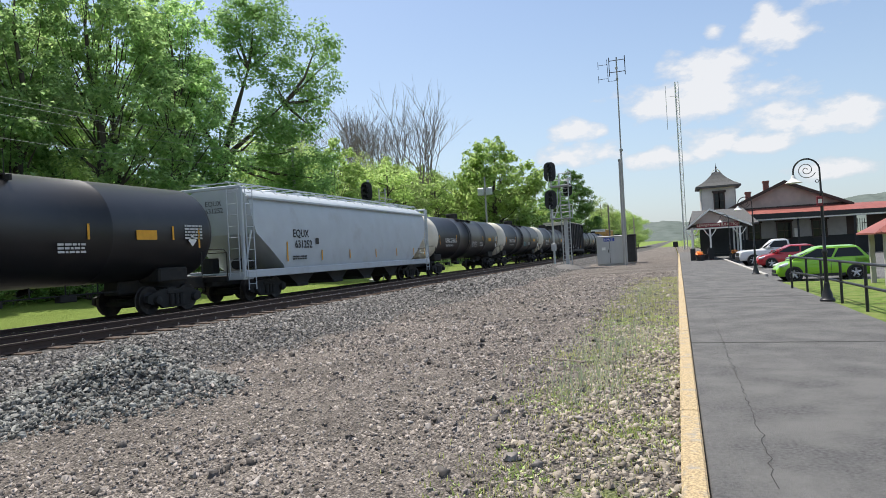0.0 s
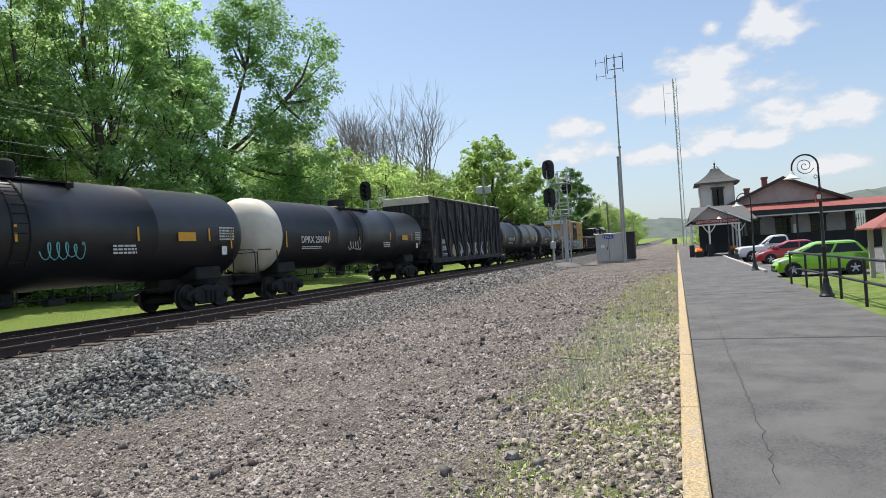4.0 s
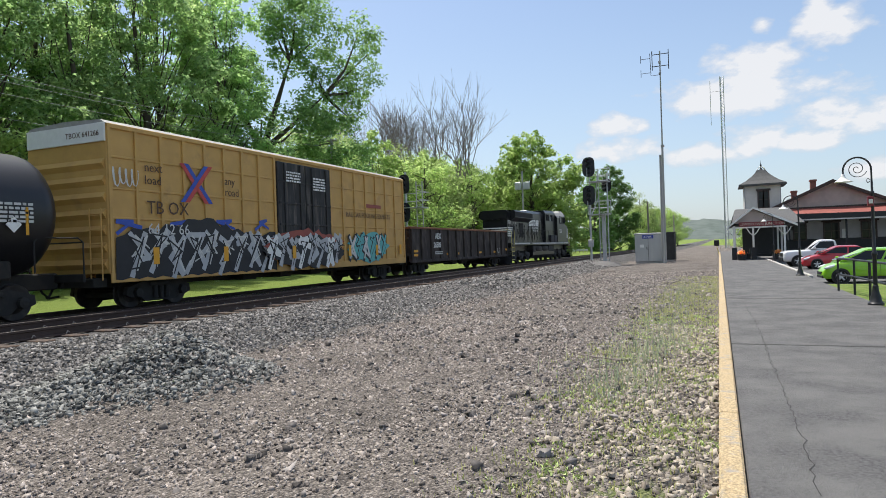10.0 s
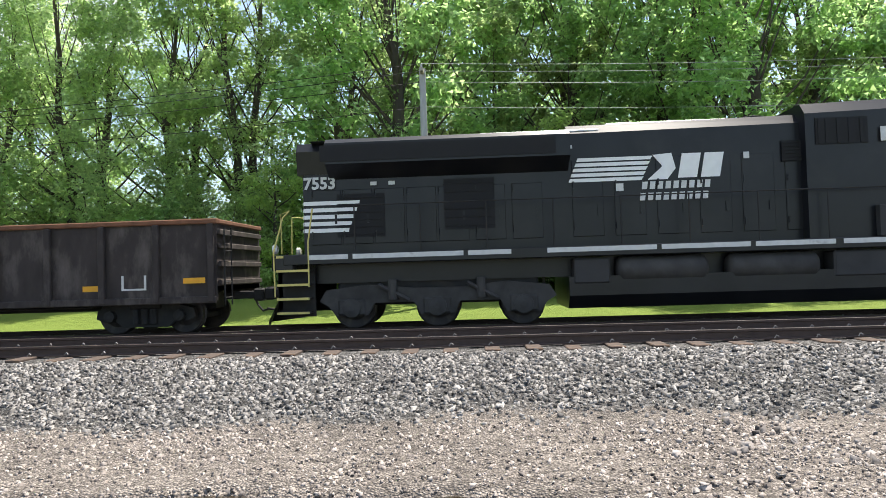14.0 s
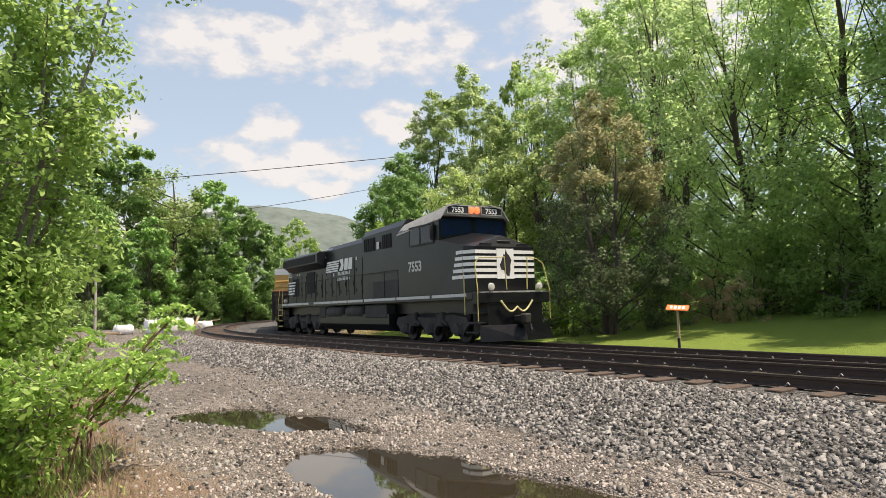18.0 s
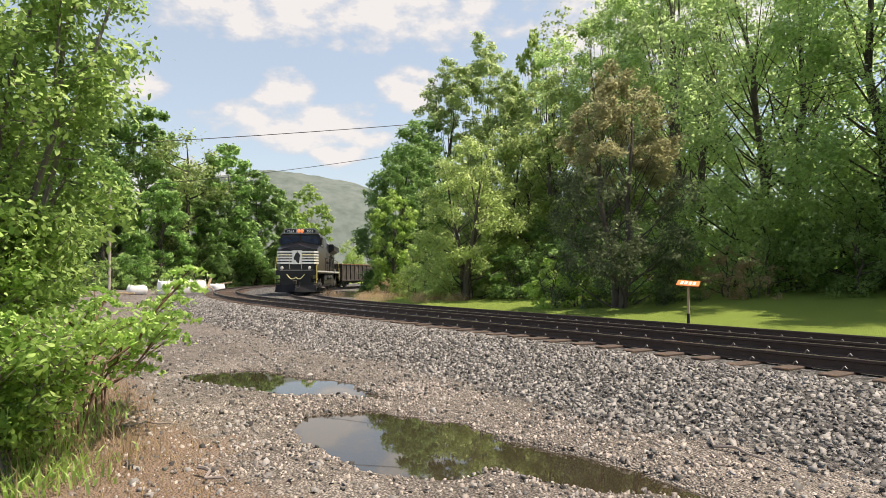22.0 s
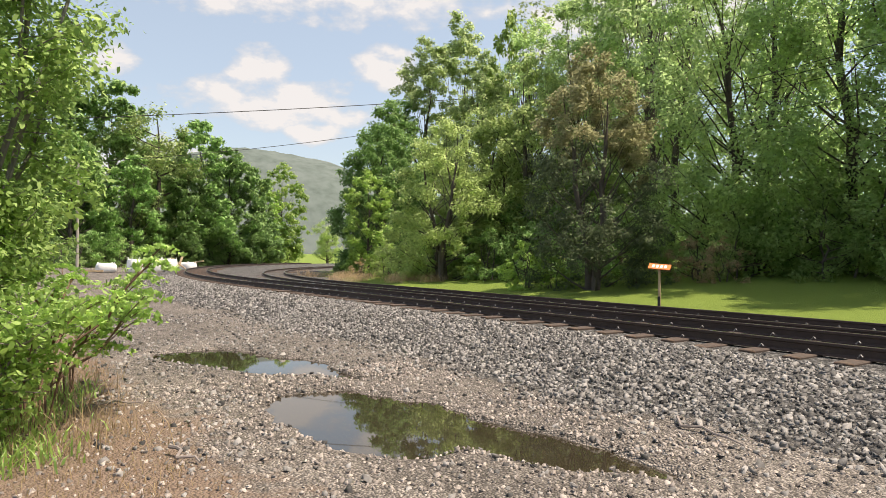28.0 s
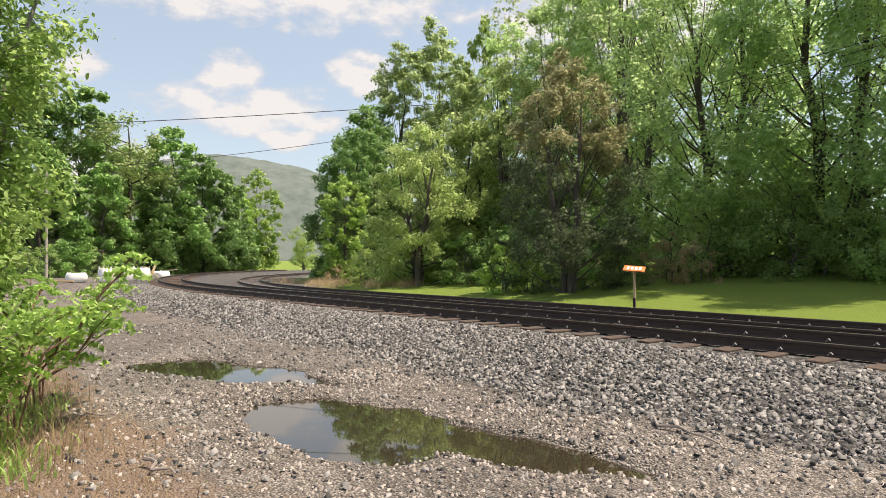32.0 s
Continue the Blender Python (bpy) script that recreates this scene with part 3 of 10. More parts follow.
def build_ground():
    xs = np.concatenate([[-3000, -2000, -1200, -700, -400, -260], np.arange(-180, -50, 2.5), np.arange(-50, -22, 0.6), np.arange(-22, 22, 0.16), np.arange(22, 60, 0.6), np.arange(60, 150, 3.0), [160, 220, 320, 500, 900, 1600, 3000]])
    ys = np.concatenate([[-3000, -1800, -900, -400, -200, -100, -60, -41, -40.5, -14, -8, -3.6, -3.3], np.arange(-1.5, 11, 0.14), np.arange(11, 20, 0.4), np.arange(20, 60, 2.0), np.arange(60, 130, 6.0), [150, 220, 400, 900, 1800, 3000]])
    gx, gy = np.meshgrid(xs, ys)
    gz = ground_height(gx, gy)
    nx, ny = len(xs), len(ys)
    verts = np.stack([gx, gy, gz], -1).reshape(-1, 3)
    idx = np.arange(nx * ny).reshape(ny, nx)
    faces = np.stack([idx[:-1, :-1], idx[:-1, 1:], idx[1:, 1:], idx[1:, :-1]], -1).reshape(-1, 4)
    me = bpy.data.meshes.new("ground")
    me.from_pydata(verts.tolist(), [], faces.tolist())
    k = ground_kinds(gx, gy)
    col = np.ones((nx * ny, 4), np.float32)
    for i in range(3):
        col[:, i] = k[i].ravel()
    layer = me.color_attributes.new("kind", "FLOAT_COLOR", "POINT")
    layer.data.foreach_set("color", col.ravel())
    me.polygons.foreach_set("use_smooth", [True] * len(me.polygons))
    ob = put("ground", me, ground_material())
    tagged(ob, "grey gravel ground with grass, earth and ballast", "ground", kind="structure")


def build_water():
    bm = B()
    for x0, x1, y0, y1 in ((-20.6, -15.06, 3.7, 7.0), (-15.06, -9.4, 3.7, 7.0), (-5.4, 0.9, 4.1, 5.9)):
        bm2 = [bm.verts.new((x, y, WATER_Z)) for x, y in ((x0, y0), (x1, y0), (x1, y1), (x0, y1))]
        bm.faces.new(bm2)
    tagged(part("water", bm, M["water"]), "shallow muddy rain puddles on the gravel track", "puddle", kind="structure")


M["clip"] = material("pale_clip_steel", (0.2, 0.19, 0.18), 0.6, 0.3)
RAIL_SHAPE = [(-0.075, -0.17), (0.075, -0.17), (0.075, -0.155), (0.012, -0.135), (0.012, -0.05), (0.036, -0.04), (0.036, -0.004), (0.028, 0.0), (-0.028, 0.0), (-0.036, -0.004), (-0.036, -0.04), (-0.012, -0.05), (-0.012, -0.135), (-0.075, -0.155)]


def build_track(name, line, label, top):
    base = root(name, None, label, "railway track", kind="structure")
    stations = [-400, -200, -120] + list(np.arange(-80, line[1], 8.0)) + list(np.arange(line[1], line[1] + 75, 1.5))
    for off in (-0.75, 0.75):
        bm = B()
        rings = []
        for s in stations:
            p, _ = on_track(line, s, off, top)
            a, _ = on_track(line, s, off + 1, top)
            side = (a - p).normalized()
            rings.append([bm.verts.new(p + side * u + Vector((0, 0, v))) for u, v in RAIL_SHAPE])
        k = len(RAIL_SHAPE)
        for a, b in zip(rings, rings[1:]):
            for i in range(k):
                f = bm.faces.new((a[i], a[(i + 1) % k], b[(i + 1) % k], b[i]))
                f.material_index = 1 if i == 7 else 0
        me = bpy.data.meshes.new("rail")
        bmesh.ops.recalc_face_normals(bm, faces=bm.faces)
        bm.to_mesh(me)
        bm.free()
        me.materials.append(M["rail"])
        me.materials.append(M["rail_top"])
        put("rail", me, None, base)
    bm = B()
    box(bm, -0.12, 0.12, -1.32, 1.32, -0.17, 0.0, 0.012)
    tie_me = bpy.data.meshes.new("tie")
    bm.to_mesh(tie_me)
    bm.free()
    tie_me.materials.append(M["tie"])
    rnd = random.Random(5)
    for i in range(190):
        s = -52 + i * 0.64
        p, h = on_track(line, s, 0, top - 0.165)
        t = new("tie", tie_me)
        t.parent = base
        t.matrix_basis = Matrix.Translation(p + Vector((0, 0, rnd.uniform(-0.012, 0.012)))) @ pose(0, 0, 0, 0, 0, h + rnd.uniform(-1.2, 1.2)) @ pose(0, rnd.uniform(-0.08, 0.08), 0)
    # rail clips on both sides of each rail
    bm = B()
    for i in range(190):
        s = -52 + i * 0.64
        for off in (-0.75, 0.75):
            for side in (-1, 1):
                p, _ = on_track(line, s, off + side * 0.105, top - 0.13)
                tube(bm, p + Vector((-0.035, 0, -0.02)), p + Vector((0.0, -side * 0.01, 0.03)), 0.009, seg=5)
                tube(bm, p + Vector((0.0, -side * 0.01, 0.03)), p + Vector((0.035, 0, 0.0)), 0.009, seg=5)
    tagged(part("rail_clips", bm, M["clip"], base), kind="stuff")
    return base


build_ground()
build_water()
build_track("track_near", NEAR_LINE, "empty steel railway track on wooden ties", RAIL_Z)
build_track("track_far", FAR_LINE, "steel railway track under the passing train", FAR_Z)


def build_platform():
    bm = B()
    # slabs between the joints
    base = root("platform", None, "worn grey asphalt station platform with cross joints", "platform", kind="structure")
    joints = [-2.0, 3.4, 11.7, 20.5, 29.3, 38.0, 47.0, 60.0, 80.0, 110.0]
    for a, b in zip(joints, joints[1:]):
        bm = B()
        box(bm, a + 0.04, b - 0.04, -3.35, -0.012, -0.2, 0.0, 0.012)
        part("slab", bm, M["asphalt"], base)
    bm = B()
    box(bm, -2.0, 110, -3.34, -0.02, -0.3, -0.03)
    part("joint_filler", bm, M["dark"], base)
    # cracks wandering along and across the slabs
    r = random.Random(8)
    for pts in ([(19.8, -0.41), (15.1, -0.5), (8.6, -0.48), (6.2, -0.47), (4.8, -0.41)], [(16.0, -3.2), (15.2, -2.4), (14.8, -1.5), (14.1, -0.6)], [(26.5, -2.9), (25.8, -1.6), (26.3, -0.4)], [(6.9, -3.3), (6.4, -2.4), (6.7, -1.6)]):
        bm = B()
        line = []
        for (ax, ay), (bx, by) in zip(pts, pts[1:]):
            n = max(2, int(math.hypot(bx - ax, by - ay) / 0.12))
            line += [(ax + (bx - ax) * k / n + r.uniform(-0.012, 0.012), ay + (by - ay) * k / n + r.uniform(-0.025, 0.025)) for k in range(n)]
        rows = []
        for (ax, ay), (bx, by) in zip(line, line[1:]):
            d = Vector((by - ay, ax - bx, 0)).normalized() * r.uniform(0.0015, 0.005)
            rows.append([bm.verts.new((ax - d.x, ay - d.y, 0.0035)), bm.verts.new((ax + d.x, ay + d.y, 0.0035))])
        for a, b in zip(rows, rows[1:]):
            bm.faces.new((a[0], b[0], b[1], a[1]))
        part("crack", bm, M["dark"], base)
    edge = root("platform_edge", None, "yellow painted concrete platform edge beam", "platform edge", kind="structure")
    for i, (a, b) in enumerate(zip(range(-2, 100, 3), range(1, 103, 3))):
        bm = B()
        box(bm, a + 0.01, b - 0.01, 0.0, 0.17, -0.25, 0.035, 0.015)
        part("beam", bm, M["edge_paint"], edge)
    bm = B()
    box(bm, 27.0, 110, -40, -3.52, -0.6, -0.35)
    box(bm, 17.0, 27.0, -40, -9.0, -0.6, -0.349)
    tagged(part("car_park", bm, M["asphalt"]), "grey asphalt car park beside the station", "car park", kind="structure")
    bm = B()
    box(bm, -2.0, 27.0, -9.0, -3.36, -0.5, -0.02)
    tagged(part("lawn", bm, M["lawn"]), "mown green lawn beside the platform", "lawn", kind="structure")


build_platform()


def build_hills():
    """Wooded ridges on the horizon: azimuth range, distance, height along it."""
    for name, dist, table in (
        ("hill_east", 1500.0, ((-40, 95), (-22, 100), (-14, 98), (-10, 84), (-6, 62), (-2, 55), (0, 62), (2.5, 66), (5, 40), (9, 10), (14, 0))),
        ("hill_west", 1300.0, ((140, 70), (150, 190), (155, 246), (160, 268), (163, 270), (166, 250), (172, 190), (180, 120), (195, 80), (215, 30))),
    ):
        az = [a for a, _ in table]
        hs = [v for _, v in table]
        bm = B()
        rows = []
        for a in np.linspace(az[0], az[-1], 160):
            top = float(np.interp(a, az, hs)) + 3 * noise.noise((a * 0.9, 0, 0)) + 1.2 * noise.noise((a * 4.0, 3, 0))
            ring = []
            for k in range(7):
                f = k / 6
                d = dist + 420 * f
                z = -3 + top * math.sin(f * math.pi / 2) + (4 * noise.noise((a * 1.3, f * 5, 1)) if 0 < k < 6 else 0)
                ring.append(bm.verts.new((d * math.cos(radians(a)), d * math.sin(radians(a)), z)))
            rows.append(ring)
        for r0, r1 in zip(rows, rows[1:]):
            for k in range(6):
                bm.faces.new((r0[k], r1[k], r1[k + 1], r0[k + 1]))
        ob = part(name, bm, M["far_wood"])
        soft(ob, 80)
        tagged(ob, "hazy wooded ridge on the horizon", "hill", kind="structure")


# Distance haze is put into the pale grey-green of this wood colour.
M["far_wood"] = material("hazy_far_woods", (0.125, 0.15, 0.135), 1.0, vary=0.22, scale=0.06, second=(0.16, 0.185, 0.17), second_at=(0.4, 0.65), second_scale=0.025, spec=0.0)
build_hills()


# ---- the train ----
TRAIN = {}
SIDE = pose(0, 0, 0, 90)          # lettering on a side that faces south
WEST = pose(0, 0, 0, 0, 0, -90) @ pose(0, 0, 0, 90)
EAST = pose(0, 0, 0, 0, 0, 90) @ pose(0, 0, 0, 90)


def on_side(x, y, z):
    return Matrix.Translation((x, y, z)) @ SIDE


def flat(name, outline, y, mat, parent, label=""):
    """A thin painted patch on a side facing south: (x, z) pairs."""
    bm = B()
    prism(bm, outline, y - 0.004, y)
    bmesh.ops.recalc_face_normals(bm, faces=bm.faces)
    return part(name, bm, mat, parent, label)


def rect(x0, x1, z0, z1):
    return [(x0, z0), (x1, z0), (x1, z1), (x0, z1)]


def wheel_mesh(r):
    bm = B()
    lathe(bm, [(0.09, -0.16), (0.12, -0.10), (r * 0.62, -0.045), (r * 0.86, -0.065), (r * 0.97, -0.068), (r, -0.055), (r, 0.05), (r + 0.03, 0.075), (r + 0.02, 0.09), (r * 0.8, 0.07), (0.1, 0.06), (0.08, 0.75)], "y", 28)
    me = bpy.data.meshes.new("wheel")
    bmesh.ops.recalc_face_normals(bm, faces=bm.faces)
    bm.to_mesh(me)
    bm.free()
    me.materials.append(M["wheel"])
    return me


M["wheel"] = material("worn_wheel_steel", (0.035, 0.03, 0.028), 0.6, 0.3, vary=0.3, scale=4, second=(0.09, 0.075, 0.06), second_at=(0.5, 0.7), second_scale=3)
M["dim_white"] = material("faded_white_lettering", (0.6, 0.6, 0.58), 0.7, vary=0.12, scale=7, second=(0.35, 0.34, 0.33), second_at=(0.58, 0.72), second_scale=4)
M["soot"] = material("dark_grey_paint", (0.035, 0.034, 0.034), 0.75, vary=0.25, scale=2.5)
WHEEL_S, WHEEL_L = wheel_mesh(0.41), wheel_mesh(0.46)


def freight_truck_meshes():
    bm = B()
    out = [(-1.12, 0.36), (-1.08, 0.56), (-0.86, 0.62), (-0.5, 0.72), (0.5, 0.72), (0.86, 0.62), (1.08, 0.56), (1.12, 0.36), (0.92, 0.28), (0.72, 0.34), (0.5, 0.16), (-0.5, 0.16), (-0.72, 0.34), (-0.92, 0.28)]
    prism(bm, out, -0.06, 0.06)
    bmesh.ops.recalc_face_normals(bm, faces=bm.faces)
    for x in (-0.78, 0.78):
        lathe(bm, [(0.05, -0.19), (0.12, -0.17), (0.13, -0.05), (0.13, 0.0)], "y", 14, (x, 0, 0.41))
    for x in (-0.2, 0.0, 0.2):
        lathe(bm, [(0.075, 0.24), (0.075, 0.56)], "z", 10, (x, -0.09, 0))
    box(bm, -0.36, 0.36, -0.1, 0.02, 0.56, 0.68, 0.02)
    side = bpy.data.meshes.new("side_frame")
    bm.to_mesh(side)
    bm.free()
    side.materials.append(M["dark"])
    bm = B()
    box(bm, -0.2, 0.2, -0.95, 0.95, 0.5, 0.78, 0.03)
    box(bm, -1.0, -0.93, -0.8, 0.8, 0.28, 0.4)
    box(bm, 0.93, 1.0, -0.8, 0.8, 0.28, 0.4)
    bol = bpy.data.meshes.new("truck")
    bm.to_mesh(bol)
    bm.free()
    bol.materials.append(M["dark"])
    return side, bol


SIDE_FRAME, BOLSTER = freight_truck_meshes()


def freight_truck(car, x):
    t = put("truck", BOLSTER, None, car)
    t.location.x = x
    for y in (-1.0, 1.0):
        f = put("side_frame", SIDE_FRAME, None, t)
        f.matrix_basis = pose(0, y, 0, 0, 0, 0 if y < 0 else 180)
    for wx in (-0.78, 0.78):
        for y in (-0.75, 0.75):
            w = put("wheel", WHEEL_S, None, t)
            w.matrix_basis = pose(wx, y, 0.41, 0, 0, 0 if y < 0 else 180)


def coupler(car, x, z=0.78):
    s = 1 if x > 0 else -1
    bm = B()
    box(bm, min(x - s * 0.5, x + s * 0.28), max(x - s * 0.5, x + s * 0.28), -0.09, 0.09, z - 0.09, z + 0.09, 0.02)
    box(bm, min(x + s * 0.2, x + s * 0.44), max(x + s * 0.2, x + s * 0.44), -0.15, 0.13, z - 0.15, z + 0.15, 0.04)
    part("coupler", bm, M["dark"], car)
    bm = B()
    pts = [Vector((x + s * 0.05, 0.3, z)), Vector((x + s * 0.15, 0.32, z - 0.25)), Vector((x + s * 0.3, 0.25, z - 0.4)), Vector((x + s * 0.45, 0.1, z - 0.36))]
    path_tube(bm, pts, 0.028, 6)
    part("brake_hose", bm, M["rubber"], car)


def ladder(car, x, y, z0, z1, mat, w=0.42, along="x", n=6):
    bm = B()
    for k in (-w / 2, w / 2):
        p = (x + k, y) if along == "x" else (x, y + k)
        tube(bm, (*p, z0), (*p, z1), 0.018, seg=6)
    for i in range(n):
        z = z0 + (z1 - z0) * (i + 0.5) / n
        a, b = ((x - w / 2, y, z), (x + w / 2, y, z)) if along == "x" else ((x, y - w / 2, z), (x, y + w / 2, z))
        tube(bm, a, b, 0.014, seg=6)
    return part("ladder", bm, mat, car)


def reflector(car, x, y, z0, z1, w=0.07):
    return flat("reflector", rect(x - w / 2, x + w / 2, z0, z1), y, M["safety"], car, "yellow reflective strip")


def data_bars(car, x, y, z, rows, width, mat, rnd, h=0.055):
    """Small print too fine to read: rows of bars."""
    bm = B()
    for i in range(rows):
        u = x
        while u < x + width:
            w = rnd.uniform(0.05, 0.2)
            prism(bm, rect(u, min(u + w, x + width), z - i * h * 1.7, z - i * h * 1.7 + h), y - 0.004, y)
            u += w + 0.035
    bmesh.ops.recalc_face_normals(bm, faces=bm.faces)
    return tagged(part("small_print", bm, mat, car), kind="stuff")


def scrawl(car, name, x, z, w, h, y, mat, seed, thick=0.035, n=26):
    """A looping spray-paint line with no letters in it."""
    r = random.Random(seed)
    turns = max(2, n // 5)
    ph, tilt = r.uniform(0, 6), r.uniform(0.1, 0.22)
    tall = [r.uniform(0.55, 1.0) for _ in range(turns + 2)]
    bm = B()
    rows = []
    m = turns * 9
    pts = []
    for i in range(m + 1):
        f = i / m
        a = 2 * math.pi * turns * f + ph
        amp = tall[int(f * turns)]
        pts.append(Vector((x + w * (f + tilt / turns * 2.2 * math.cos(a)), 0, z + h * (0.5 + 0.5 * amp * math.sin(a)))))
    for i in range(m):
        d = pts[i + 1] - pts[i]
        s = Vector((-d.z, 0, d.x)).normalized() * thick * (0.75 + 0.35 * math.sin(i * 0.7 + seed))
        rows.append([bm.verts.new((q.x, y - 0.003 - 0.0004 * (i % 7), q.z)) for q in (pts[i] - s, pts[i] + s)])
    for u, v in zip(rows, rows[1:]):
        bm.faces.new((u[0], v[0], v[1], u[1]))
    return part(name, bm, mat, car)


def ring(car, x, z, w, h, y, mat, seed, thick):
    """An uneven painted outline."""
    r = random.Random(seed)
    k = [r.uniform(0.1, 0.25) for _ in range(3)]
    o = [r.uniform(0, 6) for _ in range(3)]
    bm = B()
    rows = []
    n = 28
    for i in range(n):
        a = 2 * math.pi * i / n
        f = 1 + k[0] * math.sin(2 * a + o[0]) + k[1] * math.sin(3 * a + o[1]) * 0.6
        c, s = math.cos(a), math.sin(a)
        rows.append([bm.verts.new((x + w / 2 * f * c - thick * e * c, y, z + h / 2 * f * s - thick * e * s)) for e in (0, 1)])
    for i in range(n):
        u, v = rows[i], rows[(i + 1) % n]
        bm.faces.new((u[0], v[0], v[1], u[1]))
    return part("graffiti", bm, mat, car)


def blob(x, z, w, h, seed, n=22, rough=0.18):
    r = random.Random(seed)
    return [(x + w / 2 * math.cos(a) * (1 + r.uniform(-rough, rough)), z + h / 2 * math.sin(a) * (1 + r.uniform(-rough, rough))) for a in (2 * math.pi * k / n for k in range(n))]


def strokes(car, name, x, z, w, h, y, mat, seed, thick, n=4, label=""):
    """A bold angular tag shape: straight strokes that cross."""
    r = random.Random(seed)
    bm = B()
    pts = [(x - w / 2 + w * r.random() * 0.3, z - h / 2)]
    for k in range(n):
        side = 1 if k % 2 == 0 else -1
        pts.append((x + side * w * r.uniform(0.15, 0.5), z + h * r.uniform(-0.5, 0.5) if k % 3 else z + h / 2))
    for q, ((ax, az), (bx, bz)) in enumerate(zip(pts, pts[1:])):
        d = math.hypot(bx - ax, bz - az) or 1.0
        y -= 0.0006
        ux, uz = (bx - ax) / d * thick * 0.4, (bz - az) / d * thick * 0.4
        px, pz = -(bz - az) / d * thick / 2, (bx - ax) / d * thick / 2
        k = r.uniform(0.7, 1.3)
        bm.faces.new([bm.verts.new(p) for p in ((ax - ux - px, y, az - uz - pz), (bx + ux - px * k, y, bz + uz - pz * k), (bx + ux + px * k, y, bz + uz + pz * k), (ax - ux + px, y, az - uz + pz))])
    bmesh.ops.recalc_face_normals(bm, faces=bm.faces)
    return tagged(part(name, bm, mat, car, label), kind="stuff")


def begin_car(name, a, b, label):
    """A car between two places along the line, east end positive."""
    ob = root(name, None, label, "railway car", "cars of the freight train")
    TRAIN[ob] = (-(a + b) / 2, (b - a) * 0.5 - 1.9)
    return ob, (b - a) / 2


def tank_car(a, b, mark, head_white, seed, label, dirty=False):
    car, h = begin_car("tank_car", a, b, label)
    rnd = random.Random(seed)
    R, zc = 1.43, 2.42
    bm = B()
    prof = [(0.02, -h)]
    for k in range(1, 9):
        t = k / 8 * math.pi / 2
        prof.append((R * math.sin(t), -h + 0.75 * (1 - math.cos(t))))
    prof += [(R, -h + 1.35), (R, -h * 0.33), (R + 0.012, -h * 0.33 + 0.03), (R, -h * 0.33 + 0.06), (R, -0.7), (R + 0.02, -0.68), (R + 0.02, 0.68), (R, 0.7), (R, h * 0.45), (R + 0.012, h * 0.45 + 0.03), (R, h * 0.45 + 0.06)]
    prof += [(r, -x) for r, x in reversed(prof[:9])]
    lathe(bm, prof, "x", 48, (0, 0, zc))
    bmesh.ops.recalc_face_normals(bm, faces=bm.faces)
    shell = part("tank_shell", bm, M["tank"], car)
    soft(shell, 50)
    if head_white:
        bm = B()
        prof2 = [(0.02, -h - 0.012)]
        for k in range(1, 9):
            t = k / 8 * math.pi / 2
            prof2.append(((R + 0.012) * math.sin(t), -h - 0.012 + 0.75 * (1 - math.cos(t))))
        prof2 += [(R + 0.012, -h + 1.15), (R - 0.01, -h + 1.152)]
        lathe(bm, prof2, "x", 48, (0, 0, zc))
        bmesh.ops.recalc_face_normals(bm, faces=bm.faces)
        soft(part("tank_head", bm, M["cream"], car, "cream painted tank end"), 50)
    # under frame and saddles
    for s in (-1, 1):
        bm = B()
        box(bm, min(s * (h - 3.3), s * (h + 0.35)), max(s * (h - 3.3), s * (h + 0.35)), -0.28, 0.28, 0.62, 1.02, 0.03)
        box(bm, min(s * (h - 2.5), s * (h - 1.3)), max(s * (h - 2.5), s * (h - 1.3)), -1.05, 1.05, 0.92, 1.35, 0.05)
        box(bm, min(s * (h + 0.25), s * (h + 0.32)), max(s * (h + 0.25), s * (h + 0.32)), -1.3, 1.3, 0.78, 0.98, 0.02)
        part("stub_sill", bm, M["dark"], car)
        coupler(car, s * (h + 0.2))
        freight_truck(car, s * (h - 1.9))
        bm = B()
        for y in (-1.28, 1.28):
            path_tube(bm, [Vector((s * (h + 0.28), y, 0.95)), Vector((s * (h + 0.28), y, 1.75)), Vector((s * (h + 0.16), y * 0.98, 1.85)), Vector((s * (h - 0.85), y, 1.85)), Vector((s * (h - 0.95), y, 1.75)), Vector((s * (h - 0.95), y, 1.05))], 0.02, 6)
        path_tube(bm, [Vector((s * (h + 0.28), -1.28, 1.75)), Vector((s * (h + 0.28), 1.28, 1.75))], 0.02, 6)
        pieces("end_handrail", bm, M["dark"], car)
    bm = B()
    path_tube(bm, [Vector((-h + 3.4, -0.5, 0.75)), Vector((h - 3.4, -0.5, 0.75))], 0.025, 6)
    for k in range(9):
        x = -h + 4.2 + k * (2 * h - 8.4) / 8
        path_tube(bm, [Vector((x, -0.5, 0.75)), Vector((x, -0.5, 1.02))], 0.02, 5)
        if k % 2:
            box(bm, x - 0.25, x + 0.25, -0.62, -0.4, 0.58, 0.76, 0.02)
    part("brake_rigging", bm, M["dark"], car)
    bm = B()
    lathe(bm, [(0.2, 0.62), (0.24, 0.66), (0.24, 0.95), (0.3, 1.05)], "z", 14)
    part("outlet_valve", bm, M["dark"], car)
    # dome, walkway and rails on top
    bm = B()
    lathe(bm, [(0.42, zc + R - 0.06), (0.42, zc + R + 0.32), (0.38, zc + R + 0.38), (0.05, zc + R + 0.4)], "z", 20)
    part("valve_housing", bm, M["dark"], car)
    bm = B()
    for y in (-0.62, 0.62):
        box(bm, -1.3, 1.3, y - 0.2, y + 0.2, zc + R - 0.16, zc + R - 0.12)
    for x in (-1.3, 1.3):
        box(bm, x - 0.03, x + 0.03, -1.0, 1.0, zc + R - 0.3, zc + R - 0.16)
